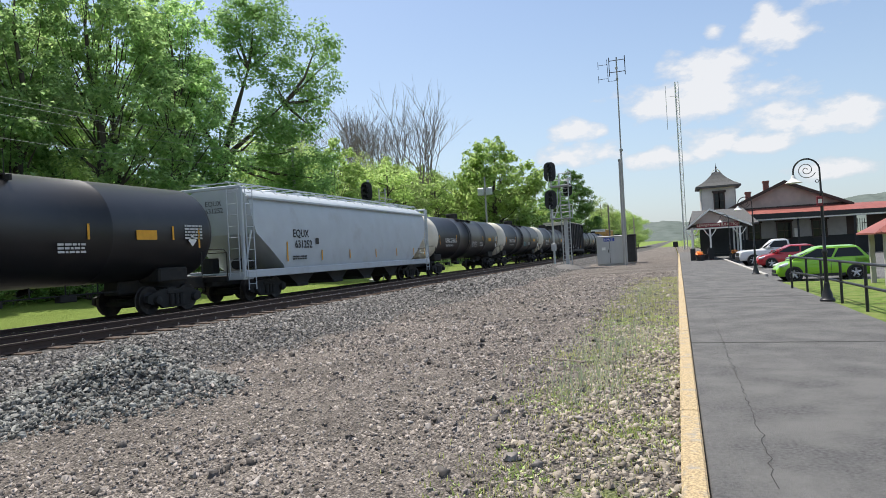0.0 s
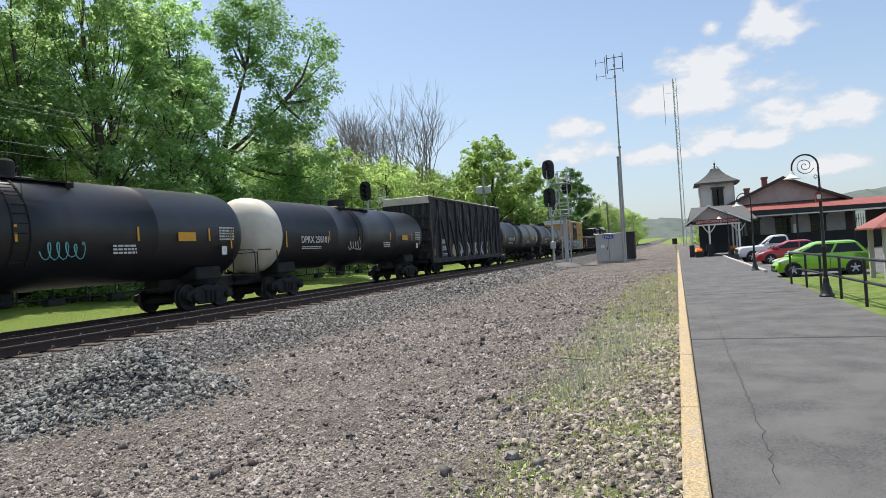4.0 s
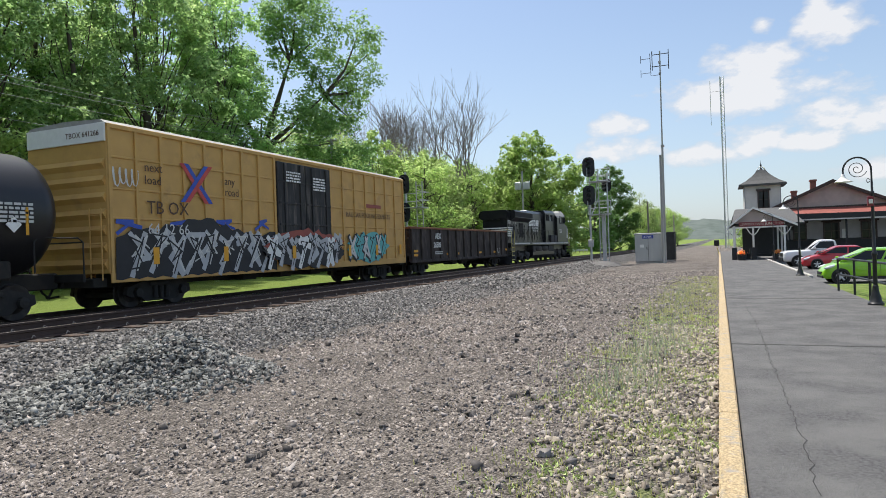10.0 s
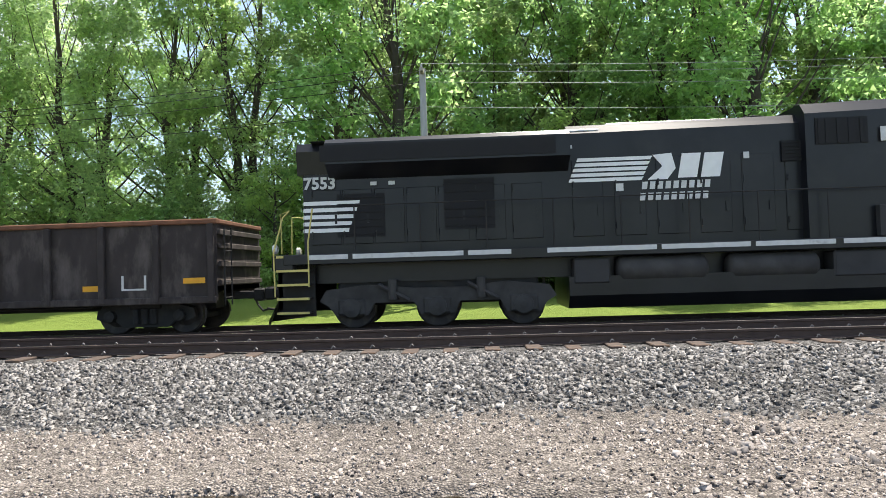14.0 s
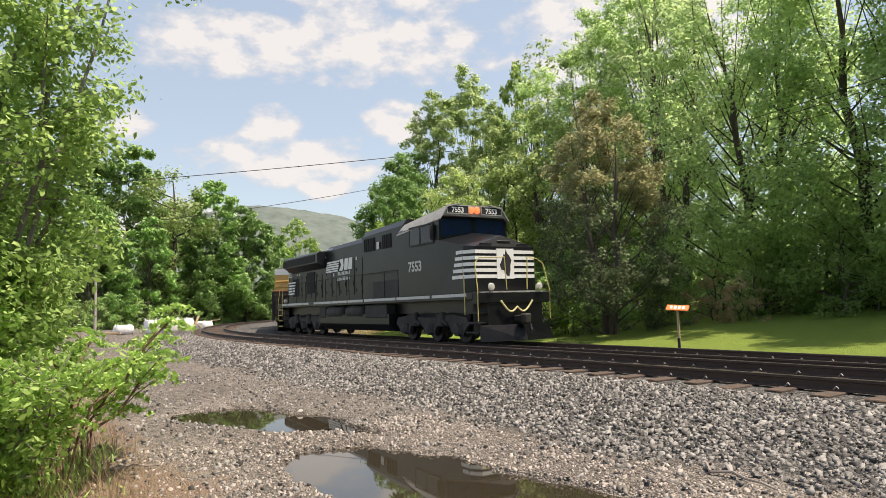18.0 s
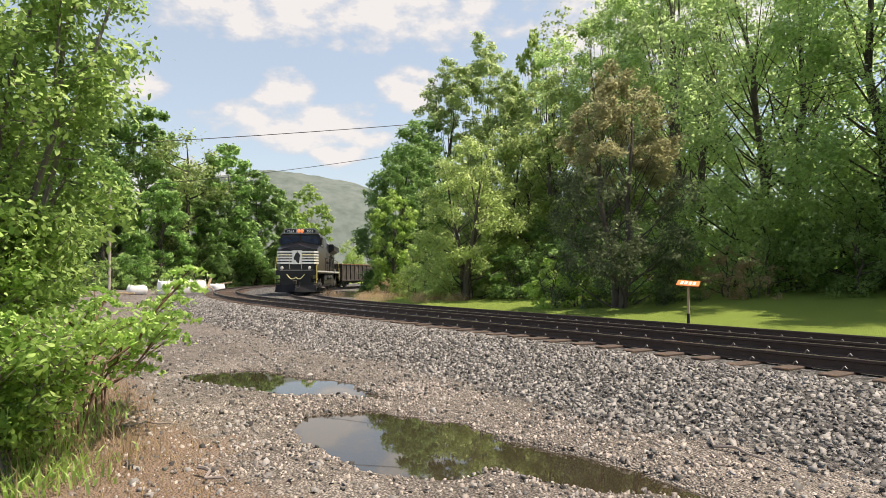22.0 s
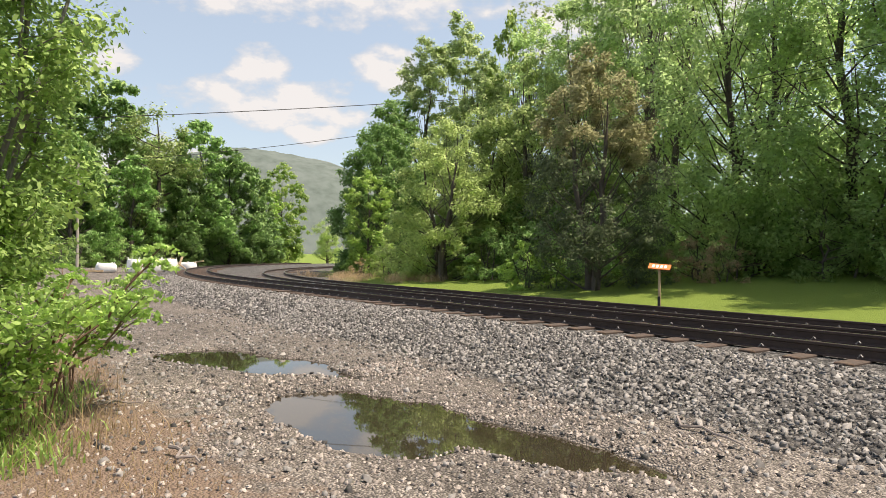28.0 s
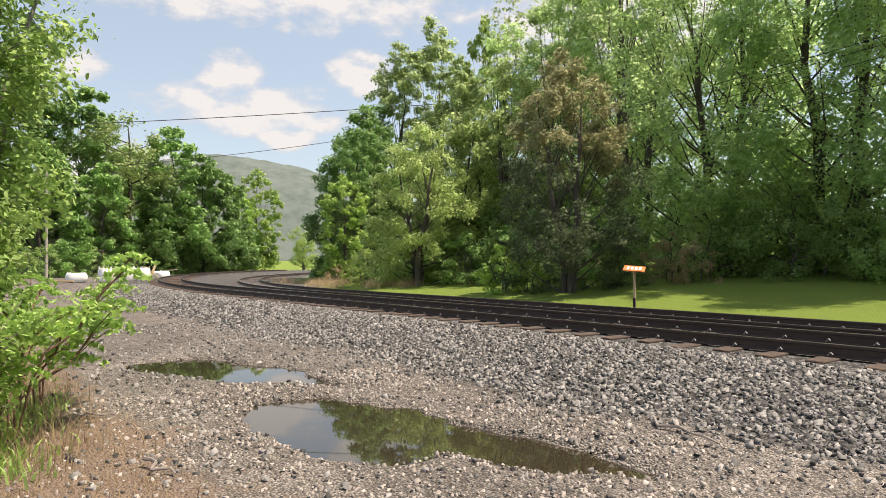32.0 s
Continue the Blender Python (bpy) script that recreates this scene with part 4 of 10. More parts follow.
    part("walkway", bm, M["dark"], car)
    bm = B()
    for y in (-0.85, 0.85):
        path_tube(bm, [Vector((-1.25, y, zc + R - 0.2)), Vector((-1.25, y, zc + R + 0.42)), Vector((1.25, y, zc + R + 0.42)), Vector((1.25, y, zc + R - 0.2))], 0.014, 5)
        path_tube(bm, [Vector((0, y, zc + R - 0.2)), Vector((0, y, zc + R + 0.42))], 0.014, 5)
        part("top_rail", bm, M["dark"], car)
        bm = B()
    for x in (-0.72, -0.3):
        pts = [Vector((x, -(R + 0.05) * math.cos(t), zc + (R + 0.05) * math.sin(t))) for t in (radians(-35 + 14 * k) for k in range(9))]
        path_tube(bm, pts, 0.016, 5)
    for k in range(12):
        t = radians(-30 + 9 * k)
        p = (-(R + 0.05) * math.cos(t), zc + (R + 0.05) * math.sin(t))
        tube(bm, (-0.72, *p), (-0.3, *p), 0.012, seg=5)
    part("side_ladder", bm, M["dark"], car)
    # lettering hugs the shell a little below its middle
    ys = -R - 0.012
    for x, z in ((-h + 1.4, 2.2), (-h * 0.42, 2.35), (-h * 0.08, 2.35), (h * 0.36, 2.35), (h * 0.72, 2.35), (h - 1.2, 2.2)):
        reflector(car, x, ys, z - 0.3 if abs(x) > h * 0.8 else z - 0.2, z + 0.32 if abs(x) > h * 0.8 else z + 0.2)
    if mark:
        words("lettering", mark, 0.38, M["dim_white"], car, on_side(-h * 0.7, ys - 0.004, 2.06), "white reporting mark", bold=0.008)
    data_bars(car, -h * 0.7, ys - 0.002, 1.88, 2, 1.5, M["dim_white"], rnd, 0.04)
    data_bars(car, h * 0.25, ys, 2.0, 3, 0.8, M["dim_white"], rnd)
    data_bars(car, h * 0.78, ys, 2.55, 5, 0.75, M["dim_white"], rnd)
    flat("emergency_label", rect(h * 0.55, h * 0.55 + 0.75, 2.15, 2.42), ys, M["safety"], car, "yellow warning label")
    flat("placard", [(h - 1.5, 1.95), (h - 1.32, 2.13), (h - 1.5, 2.31), (h - 1.68, 2.13)] if not head_white else rect(h - 1.7, h - 1.45, 1.7, 1.98), ys, M["white"], car, "white diamond hazard placard")
    if dirty:
        for i in range(5):
            scrawl(car, "spray_paint", -h * 0.35 + i * 1.9, 1.72 + 0.1 * (i % 2), rnd.uniform(0.7, 1.4), 0.5, ys, M["dim_white"] if i % 2 else M["soot"], seed + i, 0.03)
    else:
        scrawl(car, "spray_paint", -0.9 + rnd.uniform(-1, 1), 1.7, 1.2, 0.45, ys, M["dim_white"] if seed % 2 else M["tag_teal"], seed, 0.022)
    return car


M["tag_teal"] = material("teal_spray_paint", (0.12, 0.42, 0.42), 0.6)
M["tag_grey"] = material("silver_spray_paint", (0.45, 0.46, 0.48), 0.5, vary=0.15, scale=3)
M["tag_black"] = material("black_spray_paint", (0.02, 0.02, 0.024), 0.6)
M["tag_red"] = material("red_brown_spray_paint", (0.3, 0.07, 0.05), 0.6)
M["tag_blue"] = material("blue_paint", (0.03, 0.08, 0.42), 0.5)
M["sign_red"] = material("red_sign_paint", (0.5, 0.06, 0.05), 0.5)
M["letter_dark"] = material("dark_brown_lettering", (0.09, 0.05, 0.03), 0.7)
M["rust"] = material("rust", (0.17, 0.075, 0.04), 0.9, vary=0.3, scale=5)
M["glossblack"] = material("weathered_locomotive_black", (0.008, 0.0085, 0.011), 0.34, vary=0.35, scale=1.2, second=(0.022, 0.021, 0.022), second_at=(0.5, 0.8), second_scale=1.0, spec=0.4)
M["dust"] = material("dusty_grey_underframe", (0.05, 0.047, 0.044), 0.8, vary=0.3, scale=3, second=(0.03, 0.028, 0.026), second_at=(0.45, 0.65), second_scale=2)
M["grille"] = material("black_grille", (0.008, 0.008, 0.009), 0.8)
M["headlight"] = material("headlight_glass", (0.75, 0.72, 0.65), 0.1, 0.3)


def boxcar(a, b):
    car, h = begin_car("boxcar", a, b, "tall yellow boxcar with black doors and graffiti")
    z0, z1, w = 0.95, 4.72, 1.42
    bm = B()
    box(bm, -h, h, -w, w, z0, z1, 0.02)
    part("body", bm, M["boxcar"], car)
    bm = B()
    prism_x(bm, [(-w - 0.03, z1), (w + 0.03, z1), (w * 0.9, z1 + 0.1), (0, z1 + 0.16), (-w * 0.9, z1 + 0.1)], -h - 0.03, h + 0.03)
    part("roof", bm, M["galv_dull"], car)
    doors = (-1.55, 1.75)
    # ribs: posts and two belts on each side
    for s in (-1, 1):
        bm = B()
        for x in list(np.linspace(-h + 0.06, doors[0] - 0.1, 9)) + list(np.linspace(doors[1] + 0.1, h - 0.06, 8)):
            box(bm, x - 0.05, x + 0.05, min(s * w, s * (w + 0.052)), max(s * w, s * (w + 0.052)), z0 - 0.1, z1 - 0.05, 0.008)
        pieces("side_post", bm, M["boxcar"], car)
        bm = B()
        for z in (1.55, 2.35, 3.1, 3.9):
            for x0, x1 in ((-h + 0.1, doors[0] - 0.12), (doors[1] + 0.12, h - 0.1)):
                box(bm, x0, x1, min(s * w, s * (w + 0.03)), max(s * w, s * (w + 0.03)), z - 0.03, z + 0.03, 0.01)
        box(bm, -h, h, min(s * w, s * (w + 0.06)), max(s * w, s * (w + 0.06)), z1 - 0.12, z1, 0.015)
        box(bm, -h, h, min(s * w, s * (w + 0.05)), max(s * w, s * (w + 0.05)), 0.72, 0.97, 0.015)
        pieces("side_belt", bm, M["boxcar"], car)
        for x0, x1 in ((doors[0], 0.08), (0.12, doors[1])):
            bm = B()
            box(bm, x0, x1, min(s * w, s * (w + 0.09)), max(s * w, s * (w + 0.09)), z0 + 0.05, z1 - 0.2, 0.02)
            for z in (1.6, 2.35, 3.1, 3.85):
                box(bm, x0 + 0.05, x1 - 0.05, min(s * (w + 0.08), s * (w + 0.12)), max(s * (w + 0.08), s * (w + 0.12)), z - 0.03, z + 0.03)
            for x in (x0 + 0.35, x1 - 0.35):
                box(bm, x - 0.02, x + 0.02, min(s * (w + 0.09), s * (w + 0.14)), max(s * (w + 0.09), s * (w + 0.14)), z0 + 0.1, z1 - 0.25)
            part("door", bm, M["chip"], car, "black plug door")
    for s in (-1, 1):
        bm = B()
        for k in range(7):
            z = 1.2 + k * 0.42
            prism(bm, [(s * h, z - 0.13), (s * (h + 0.09), z), (s * h, z + 0.13)], -w + 0.08, w - 0.08)
        bmesh.ops.recalc_face_normals(bm, faces=bm.faces)
        pieces("end_rib", bm, M["boxcar"], car)
        bm = B()
        box(bm, min(s * h, s * (h + 0.05)), max(s * h, s * (h + 0.05)), -w, w, z1 - 0.45, z1 + 0.02, 0.01)
        part("end_band", bm, M["white"], car, "white excess height band on the car end")
        ladder(car, s * (h + 0.12), -s * 0 - 1.1, 0.8, 2.6, M["boxcar"], 0.4, "y", 5)
        freight_truck(car, s * (h - 1.9))
        coupler(car, s * (h + 0.15))
        bm = B()
        box(bm, min(s * (h - 0.1), s * (h + 0.3)), max(s * (h - 0.1), s * (h + 0.3)), -1.2, 1.2, 0.62, 0.85, 0.02)
        part("end_sill", bm, M["dark"], car)
    bm = B()
    box(bm, -h + 1, h - 1, -0.3, 0.3, 0.55, 0.95)
    for x in (-2.5, -0.5, 1.4):
        box(bm, x, x + 0.7, -0.7, 0.7, 0.5, 0.8, 0.03)
    part("centre_sill", bm, M["dark"], car)
    y = yy = -w - 0.056
    words("lettering", "next\nload", 0.34, M["letter_dark"], car, on_side(-h + 1.1, y, 3.62), "dark brown slogan")
    words("lettering", "any\nroad", 0.34, M["letter_dark"], car, on_side(-h + 4.15, y, 3.5), "dark brown slogan")
    words("lettering", "TB OX", 0.5, M["letter_dark"], car, on_side(-h + 1.15, y, 2.5), "dark brown reporting mark")
    words("lettering", "64 12 66", 0.42, M["dim_white"], car, on_side(-h + 1.15, y - 0.012, 1.95), "white car number")
    words("lettering", "RAILCAR POOLING EXPERTS", 0.3, M["letter_dark"], car, on_side(2.9, y, 2.75), "dark brown line of lettering")
    words("lettering", "TBOX 641266", 0.2, M["letter_dark"], car, Matrix.Translation((-h - 0.055, -0.05, z1 - 0.3)) @ WEST, "dark reporting mark on the end band")
    # crossed road emblem
    cx, cz = -h + 2.95, 3.42
    for s, mat in ((1, "tag_blue"), (-1, "sign_red")):
        for off in (0.0, 0.17):
            m2 = M[mat] if off == 0 else M["sign_red" if mat == "tag_blue" else "tag_blue"]
            flat("emblem", [(cx - 0.62 + off, cz - s * 0.55), (cx - 0.45 + off, cz - s * 0.55), (cx + 0.5 + off, cz + s * 0.55), (cx + 0.33 + off, cz + s * 0.55)], yy - 0.003 * (2 + s) - 0.002 * (off > 0), m2, car, "blue and red crossed emblem")
    flat("emblem", [(4.6, 3.2), (5.9, 3.2), (5.9, 3.35), (4.6, 3.35)], yy, M["tag_red"], car)
    data_bars(car, doors[0] + 0.4, -w - 0.15, 4.15, 4, 0.85, M["white"], random.Random(4), 0.06)
    data_bars(car, 0.5, -w - 0.15, 4.05, 5, 0.8, M["white"], random.Random(5), 0.06)
    # graffiti along the bottom: a black piece with silver strokes, a silver one over the doors, a teal one
    r = random.Random(6)
    crest = [(-h + 0.12, 0.8)] + [(-h + 0.3 + 6.3 * k / 24, 0.78 + 0.05 * (k % 2)) for k in range(25)] + [(-h + 6.55 - 6.4 * k / 24, 1.98 + 0.42 * math.exp(-((k - 13) / 5.0) ** 2) + r.uniform(-0.16, 0.16)) for k in range(25)]
    flat("graffiti", crest, yy - 0.004, M["tag_black"], car, "black spray paint piece")
    for i in range(9):
        x, z = -h + 0.85 + i * 0.66, 1.42 + 0.1 * math.sin(i * 2.1)
        strokes(car, "graffiti", x, z, 0.72, 1.05, yy - 0.009 - 0.001 * (i % 3), M["tag_grey"], 300 + i, 0.16, 4)
        strokes(car, "graffiti", x + 0.05, z + 0.04, 0.6, 0.9, yy - 0.013 - 0.001 * (i % 3), M["dim_white"], 330 + i, 0.045, 5)
        strokes(car, "graffiti", x, z, 0.6, 0.9, yy - 0.017, M["tag_black"], 360 + i, 0.04, 5)
    for i in range(4):
        strokes(car, "graffiti", -h + 0.5 + i * 1.8, 2.12 + 0.06 * i, 0.9, 0.3, yy - 0.003, M["tag_blue"], 390 + i, 0.1, 3, "blue spray paint haze")
    flat("graffiti", blob(0.1, 1.5, 4.7, 1.3, 8, 44, 0.16), -w - 0.152, M["tag_red"], car, "red halo of a spray paint piece")
    flat("graffiti", blob(0.1, 1.38, 4.9, 1.15, 9, 44, 0.14), -w - 0.157, M["tag_black"], car, "black ground of a spray paint piece")
    for i in range(8):
        x, z = -1.95 + i * 0.58, 1.38 + 0.1 * math.sin(i * 2)
        strokes(car, "graffiti", x, z, 0.66, 0.98, -w - 0.163 - 0.001 * (i % 3), M["tag_grey"] if i % 3 else M["white"], 400 + i, 0.19, 4)
        strokes(car, "graffiti", x, z, 0.5, 0.8, -w - 0.169, M["tag_black"], 430 + i, 0.035, 6)
    flat("graffiti", blob(4.75, 1.5, 3.6, 1.25, 12, 40, 0.18), yy - 0.004, M["tag_teal"], car, "teal spray paint piece")
    for i in range(6):
        x, z = 3.35 + i * 0.55, 1.48 + 0.08 * math.sin(i * 1.7)
        strokes(car, "graffiti", x, z, 0.6, 0.95, yy - 0.009 - 0.001 * (i % 3), M["tag_black"], 460 + i, 0.17, 4)
        strokes(car, "graffiti", x + 0.03, z + 0.03, 0.55, 0.85, yy - 0.013 - 0.001 * (i % 3), M["tag_teal"] if i % 2 else M["dim_white"], 460 + i, 0.1, 4)
    scrawl(car, "graffiti", -h + 0.15, 3.1, 0.75, 0.6, yy - 0.004, M["dim_white"], 7, 0.03, 22)
    for i, x in enumerate((-h + 1.4, -h + 4.1, -0.9, 3.1, 5.4, h - 0.6)):
        reflector(car, x, yy - 0.02 - (0.14 if -1.6 < x < 1.8 else 0), 1.15, 1.6, 0.2)
    return car


M["galv_dull"] = material("dull_roof_steel", (0.36, 0.35, 0.33), 0.7, 0.2, vary=0.2)


def gondola(a, b):
    car, h = begin_car("gondola_car", a, b, "low dark rusty gondola car with side ribs")
    w, z0, z1 = 1.4, 0.72, 2.42
    bm = B()
    for s in (-1, 1):
        box(bm, -h, h, min(s * w, s * (w - 0.06)), max(s * w, s * (w - 0.06)), z0, z1)
        box(bm, min(s * h, s * (h - 0.08)), max(s * h, s * (h - 0.08)), -w + 0.06, w - 0.06, z0 + 0.2, z1)
    box(bm, -h, h, -w + 0.06, w - 0.06, z0 + 0.2, z0 + 0.3)
    pieces("body_panel", bm, M["gondola"], car)
    bm = B()
    for s in (-1, 1):
        box(bm, -h - 0.04, h + 0.04, min(s * (w - 0.1), s * (w + 0.07)), max(s * (w - 0.1), s * (w + 0.07)), z1 - 0.05, z1 + 0.06, 0.02)
        box(bm, min(s * (h - 0.12), s * (h + 0.05)), max(s * (h - 0.12), s * (h + 0.05)), -w, w, z1 - 0.05, z1 + 0.05, 0.02)
    part("top_rail", bm, M["rust"], car, "rusty top rail")
    for s in (-1, 1):
        for x in np.linspace(-h + 0.1, h - 0.1, 14):
            bm = B()
            box(bm, x - 0.07, x + 0.07, min(s * w, s * (w + 0.1)), max(s * w, s * (w + 0.1)), z0 - 0.02, z1 - 0.05, 0.015)
            part("side_rib", bm, M["gondola"], car)
        bm = B()
        box(bm, -h, h, min(s * w, s * (w + 0.08)), max(s * w, s * (w + 0.08)), z0 - 0.05, z0 + 0.1, 0.015)
        part("side_sill", bm, M["gondola"], car)
        bm = B()
        for z in (1.1, 1.5, 1.9, 2.2):
            box(bm, min(s * h, s * (h + 0.07)), max(s * h, s * (h + 0.07)), -w + 0.05, w - 0.05, z - 0.06, z + 0.06, 0.015)
        pieces("end_rib", bm, M["gondola"], car)
        ladder(car, s * (h + 0.12), -1.05, 0.6, 2.3, M["dark"], 0.4, "y", 5)
        freight_truck(car, s * (h - 1.75))
        coupler(car, s * (h + 0.15))
    bm = B()
    box(bm, -h + 0.5, h - 0.5, -0.25, 0.25, 0.5, 0.95)
    box(bm, -1.5, -0.7, -1.0, -0.4, 0.42, 0.7, 0.05)
    lathe(bm, [(0.17, 0.3), (0.2, 0.35), (0.2, 1.2), (0.17, 1.25)], "x", 12, (0, -0.75, 0.58))
    path_tube(bm, [Vector((-h + 2.9, -1.1, 0.5)), Vector((-1.6, -1.0, 0.58)), Vector((h - 3, -1.0, 0.62))], 0.02, 5)
    part("brake_rigging", bm, M["dark"], car)
    y = -w - 0.004
    words("lettering", "AEX", 0.42, M["dim_white"], car, on_side(-h + 2.9, y - 0.1, 1.88), "white reporting mark", bold=0.014)
    words("lettering", "26509", 0.4, M["dim_white"], car, on_side(-h + 2.68, y - 0.1, 1.42), "white car number", bold=0.014)
    data_bars(car, -h + 2.85, y - 0.1, 1.15, 2, 1.0, M["dim_white"], random.Random(3))
    bm = B()
    prism(bm, rect(h - 2.1, h - 2.05, 1.0, 1.3), y - 0.004, y)
    prism(bm, rect(h - 2.1, h - 1.55, 0.98, 1.02), y - 0.005, y)
    prism(bm, rect(h - 1.6, h - 1.55, 1.0, 1.3), y - 0.004, y)
    part("chalk_box", bm, M["dim_white"], car)
    for x, z in ((-h + 0.45, 1.2), (-h + 0.45, 1.0), (-h + 4.9, 0.98), (-1.6, 0.98), (2.3, 0.98), (5.2, 0.98), (h - 0.45, 1.1)):
        flat("reflector", rect(x - 0.24, x + 0.24, z, z + 0.12), y - 0.1 * (abs(x) > h - 0.6), M["safety"], car, "orange yellow reflective strip")
    return car


def chip_car(a, b):
    car, h = begin_car("chip_car", a, b, "high sooty black open car with diagonal braces")
    w, z0, z1 = 1.42, 0.95, 4.8
    bm = B()
    for s in (-1, 1):
        box(bm, -h, h, min(s * w, s * (w - 0.08)), max(s * w, s * (w - 0.08)), z0, z1)
        box(bm, min(s * h, s * (h - 0.1)), max(s * h, s * (h - 0.1)), -w + 0.08, w - 0.08, z0, z1)
    box(bm, -h, h, -w + 0.08, w - 0.08, z0, z0 + 0.1)
    part("body", bm, M["chip"], car)
    xs = list(np.linspace(-h + 1.7, h - 1.3, 9))
    for s in (-1, 1):
        for i, x in enumerate([-h + 0.1] + xs + [h - 0.1]):
            bm = B()
            prism(bm, [(x - 0.11, z0), (x + 0.11, z0), (x + 0.09, z1 - 0.5), (x + 0.2, z1 - 0.1), (x - 0.2, z1 - 0.1), (x - 0.09, z1 - 0.5)], min(s * w, s * (w + 0.14)), max(s * w, s * (w + 0.14)))
            bmesh.ops.recalc_face_normals(bm, faces=bm.faces)
            part("side_post", bm, M["chip"], car)
        ends = [-h + 0.1] + xs + [h - 0.1]
        for i, (p, q) in enumerate(zip(ends, ends[1:])):
            down = 1 <= i < 5
            bm = B()
            za, zb = (z1 - 0.6, z0 + 0.2) if down else (z0 + 0.2, z1 - 0.6)
            prism(bm, [(p + 0.05, za), (p + 0.22, za), (q - 0.05, zb), (q - 0.22, zb)], min(s * w, s * (w + 0.1)), max(s * w, s * (w + 0.1)))
            bmesh.ops.recalc_face_normals(bm, faces=bm.faces)
            part("diagonal_brace", bm, M["chip"], car)
        bm = B()
        box(bm, -h, h, min(s * w, s * (w + 0.15)), max(s * w, s * (w + 0.15)), z0 - 0.22, z0 + 0.08, 0.02)
        box(bm, -h, h, min(s * (w - 0.02), s * (w + 0.12)), max(s * (w - 0.02), s * (w + 0.12)), z1 - 0.14, z1, 0.02)
        part("side_sill", bm, M["chip"], car)
        bm = B()
        for z in (1.5, 2.2, 2.9, 3.6):
            box(bm, min(s * h, s * (h + 0.12)), max(s * h, s * (h + 0.12)), -w, w, z - 0.1, z + 0.1, 0.02)
        for y in (-0.7, 0.2, 0.9):
            box(bm, min(s * h, s * (h + 0.08)), max(s * h, s * (h + 0.08)), y - 0.08, y + 0.08, z0, z1 - 0.5)
        pieces("end_rib", bm, M["chip"], car)
        bm = B()
        box(bm, min(s * h, s * (h + 0.09)), max(s * h, s * (h + 0.09)), -w - 0.1, w + 0.1, z1 - 0.42, z1 + 0.03, 0.02)
        part("end_band", bm, M["cream"], car, "dirty white band at the car end")
        freight_truck(car, s * (h - 1.9))
        coupler(car, s * (h + 0.2))
    # a pale load heaped a little over the rim
    nx, ny = 60, 9
    bm = B()
    rows = []
    for i in range(nx):
        x = -h + 0.1 + (2 * h - 0.2) * i / (nx - 1)
        rows.append([bm.verts.new((x, -w + 0.1 + (2 * w - 0.2) * j / (ny - 1), z1 - 0.06 + 0.12 * math.sin(math.pi * j / (ny - 1)) + 0.07 * noise.noise((x * 1.4, j * 0.5, 2)))) for j in range(ny)])
    for r0, r1 in zip(rows, rows[1:]):
        for j in range(ny - 1):
            bm.faces.new((r0[j], r1[j], r1[j + 1], r0[j + 1]))
    part("load", bm, M["cream"], car, "pale load filling the car to the rim")
    bm = B()
    for i in range(90):
        r = random.Random(i)
        x = -h + 2 * h * (i + r.random()) / 90
        box(bm, x - r.uniform(0.05, 0.14), x + r.uniform(0.05, 0.14), -w - r.uniform(0.05, 0.13), -w + 0.05, z1 - 0.02, z1 + r.uniform(0.02, 0.07), 0.01)
    part("spilled_load", bm, M["cream"], car)
    bm = B()
    box(bm, -h + 0.6, h - 0.6, -0.3, 0.3, 0.5, 0.95)
    box(bm, 0.4, 1.4, -0.9, -0.3, 0.45, 0.75, 0.05)
    part("centre_sill", bm, M["dark"], car)
    y = -w - 0.004
    words("lettering", "HIRR\n4335RI", 0.4, M["dim_white"], car, on_side(-h + 1.86, y, 1.9), "white reporting mark and number", bold=0.012)
    data_bars(car, -h + 1.86, y, 1.25, 2, 1.2, M["dim_white"], random.Random(8))
    for i, x in enumerate((-2.1, -0.35, 1.2, 2.75, 4.2, 5.5)):
        strokes(car, "spray_paint", x, 1.5, 0.85, 0.85, y - 0.002, M["tag_grey"], 500 + i, 0.17, 4, "worn silver spray paint shape")
    for i, x in enumerate((-6.4, -4.6, -1.9, -0.2, 1.6, 3.3, 5.1, 6.8)):
        flat("scrape", blob(x, 3.6 - 0.12 * (i % 3), 0.22 + 0.1 * (i % 2), 1.2 + 0.5 * (i % 3), 520 + i, 14, 0.4), y - 0.001, M["scraped"], car, "scraped bare patch")
    flat("spray_paint", blob(-3.6, 1.45, 1.2, 0.8, 77, 14, 0.2), y, M["tag_cream"], car, "cream spray paint patch")
    for x in (-h + 0.75, -0.6, 2.2, 5.0, h - 0.9):
        reflector(car, x, y, 1.2, 1.9 if x < -6 else 1.6, 0.1)
    return car


M["scraped"] = material("scraped_grey_steel", (0.16, 0.145, 0.13), 0.75, vary=0.5, scale=5, second=(0.04, 0.036, 0.034), second_at=(0.45, 0.6), second_scale=4, stretch=(3, 3, 0.6))
M["tag_cream"] = material("cream_spray_paint", (0.5, 0.42, 0.25), 0.6)


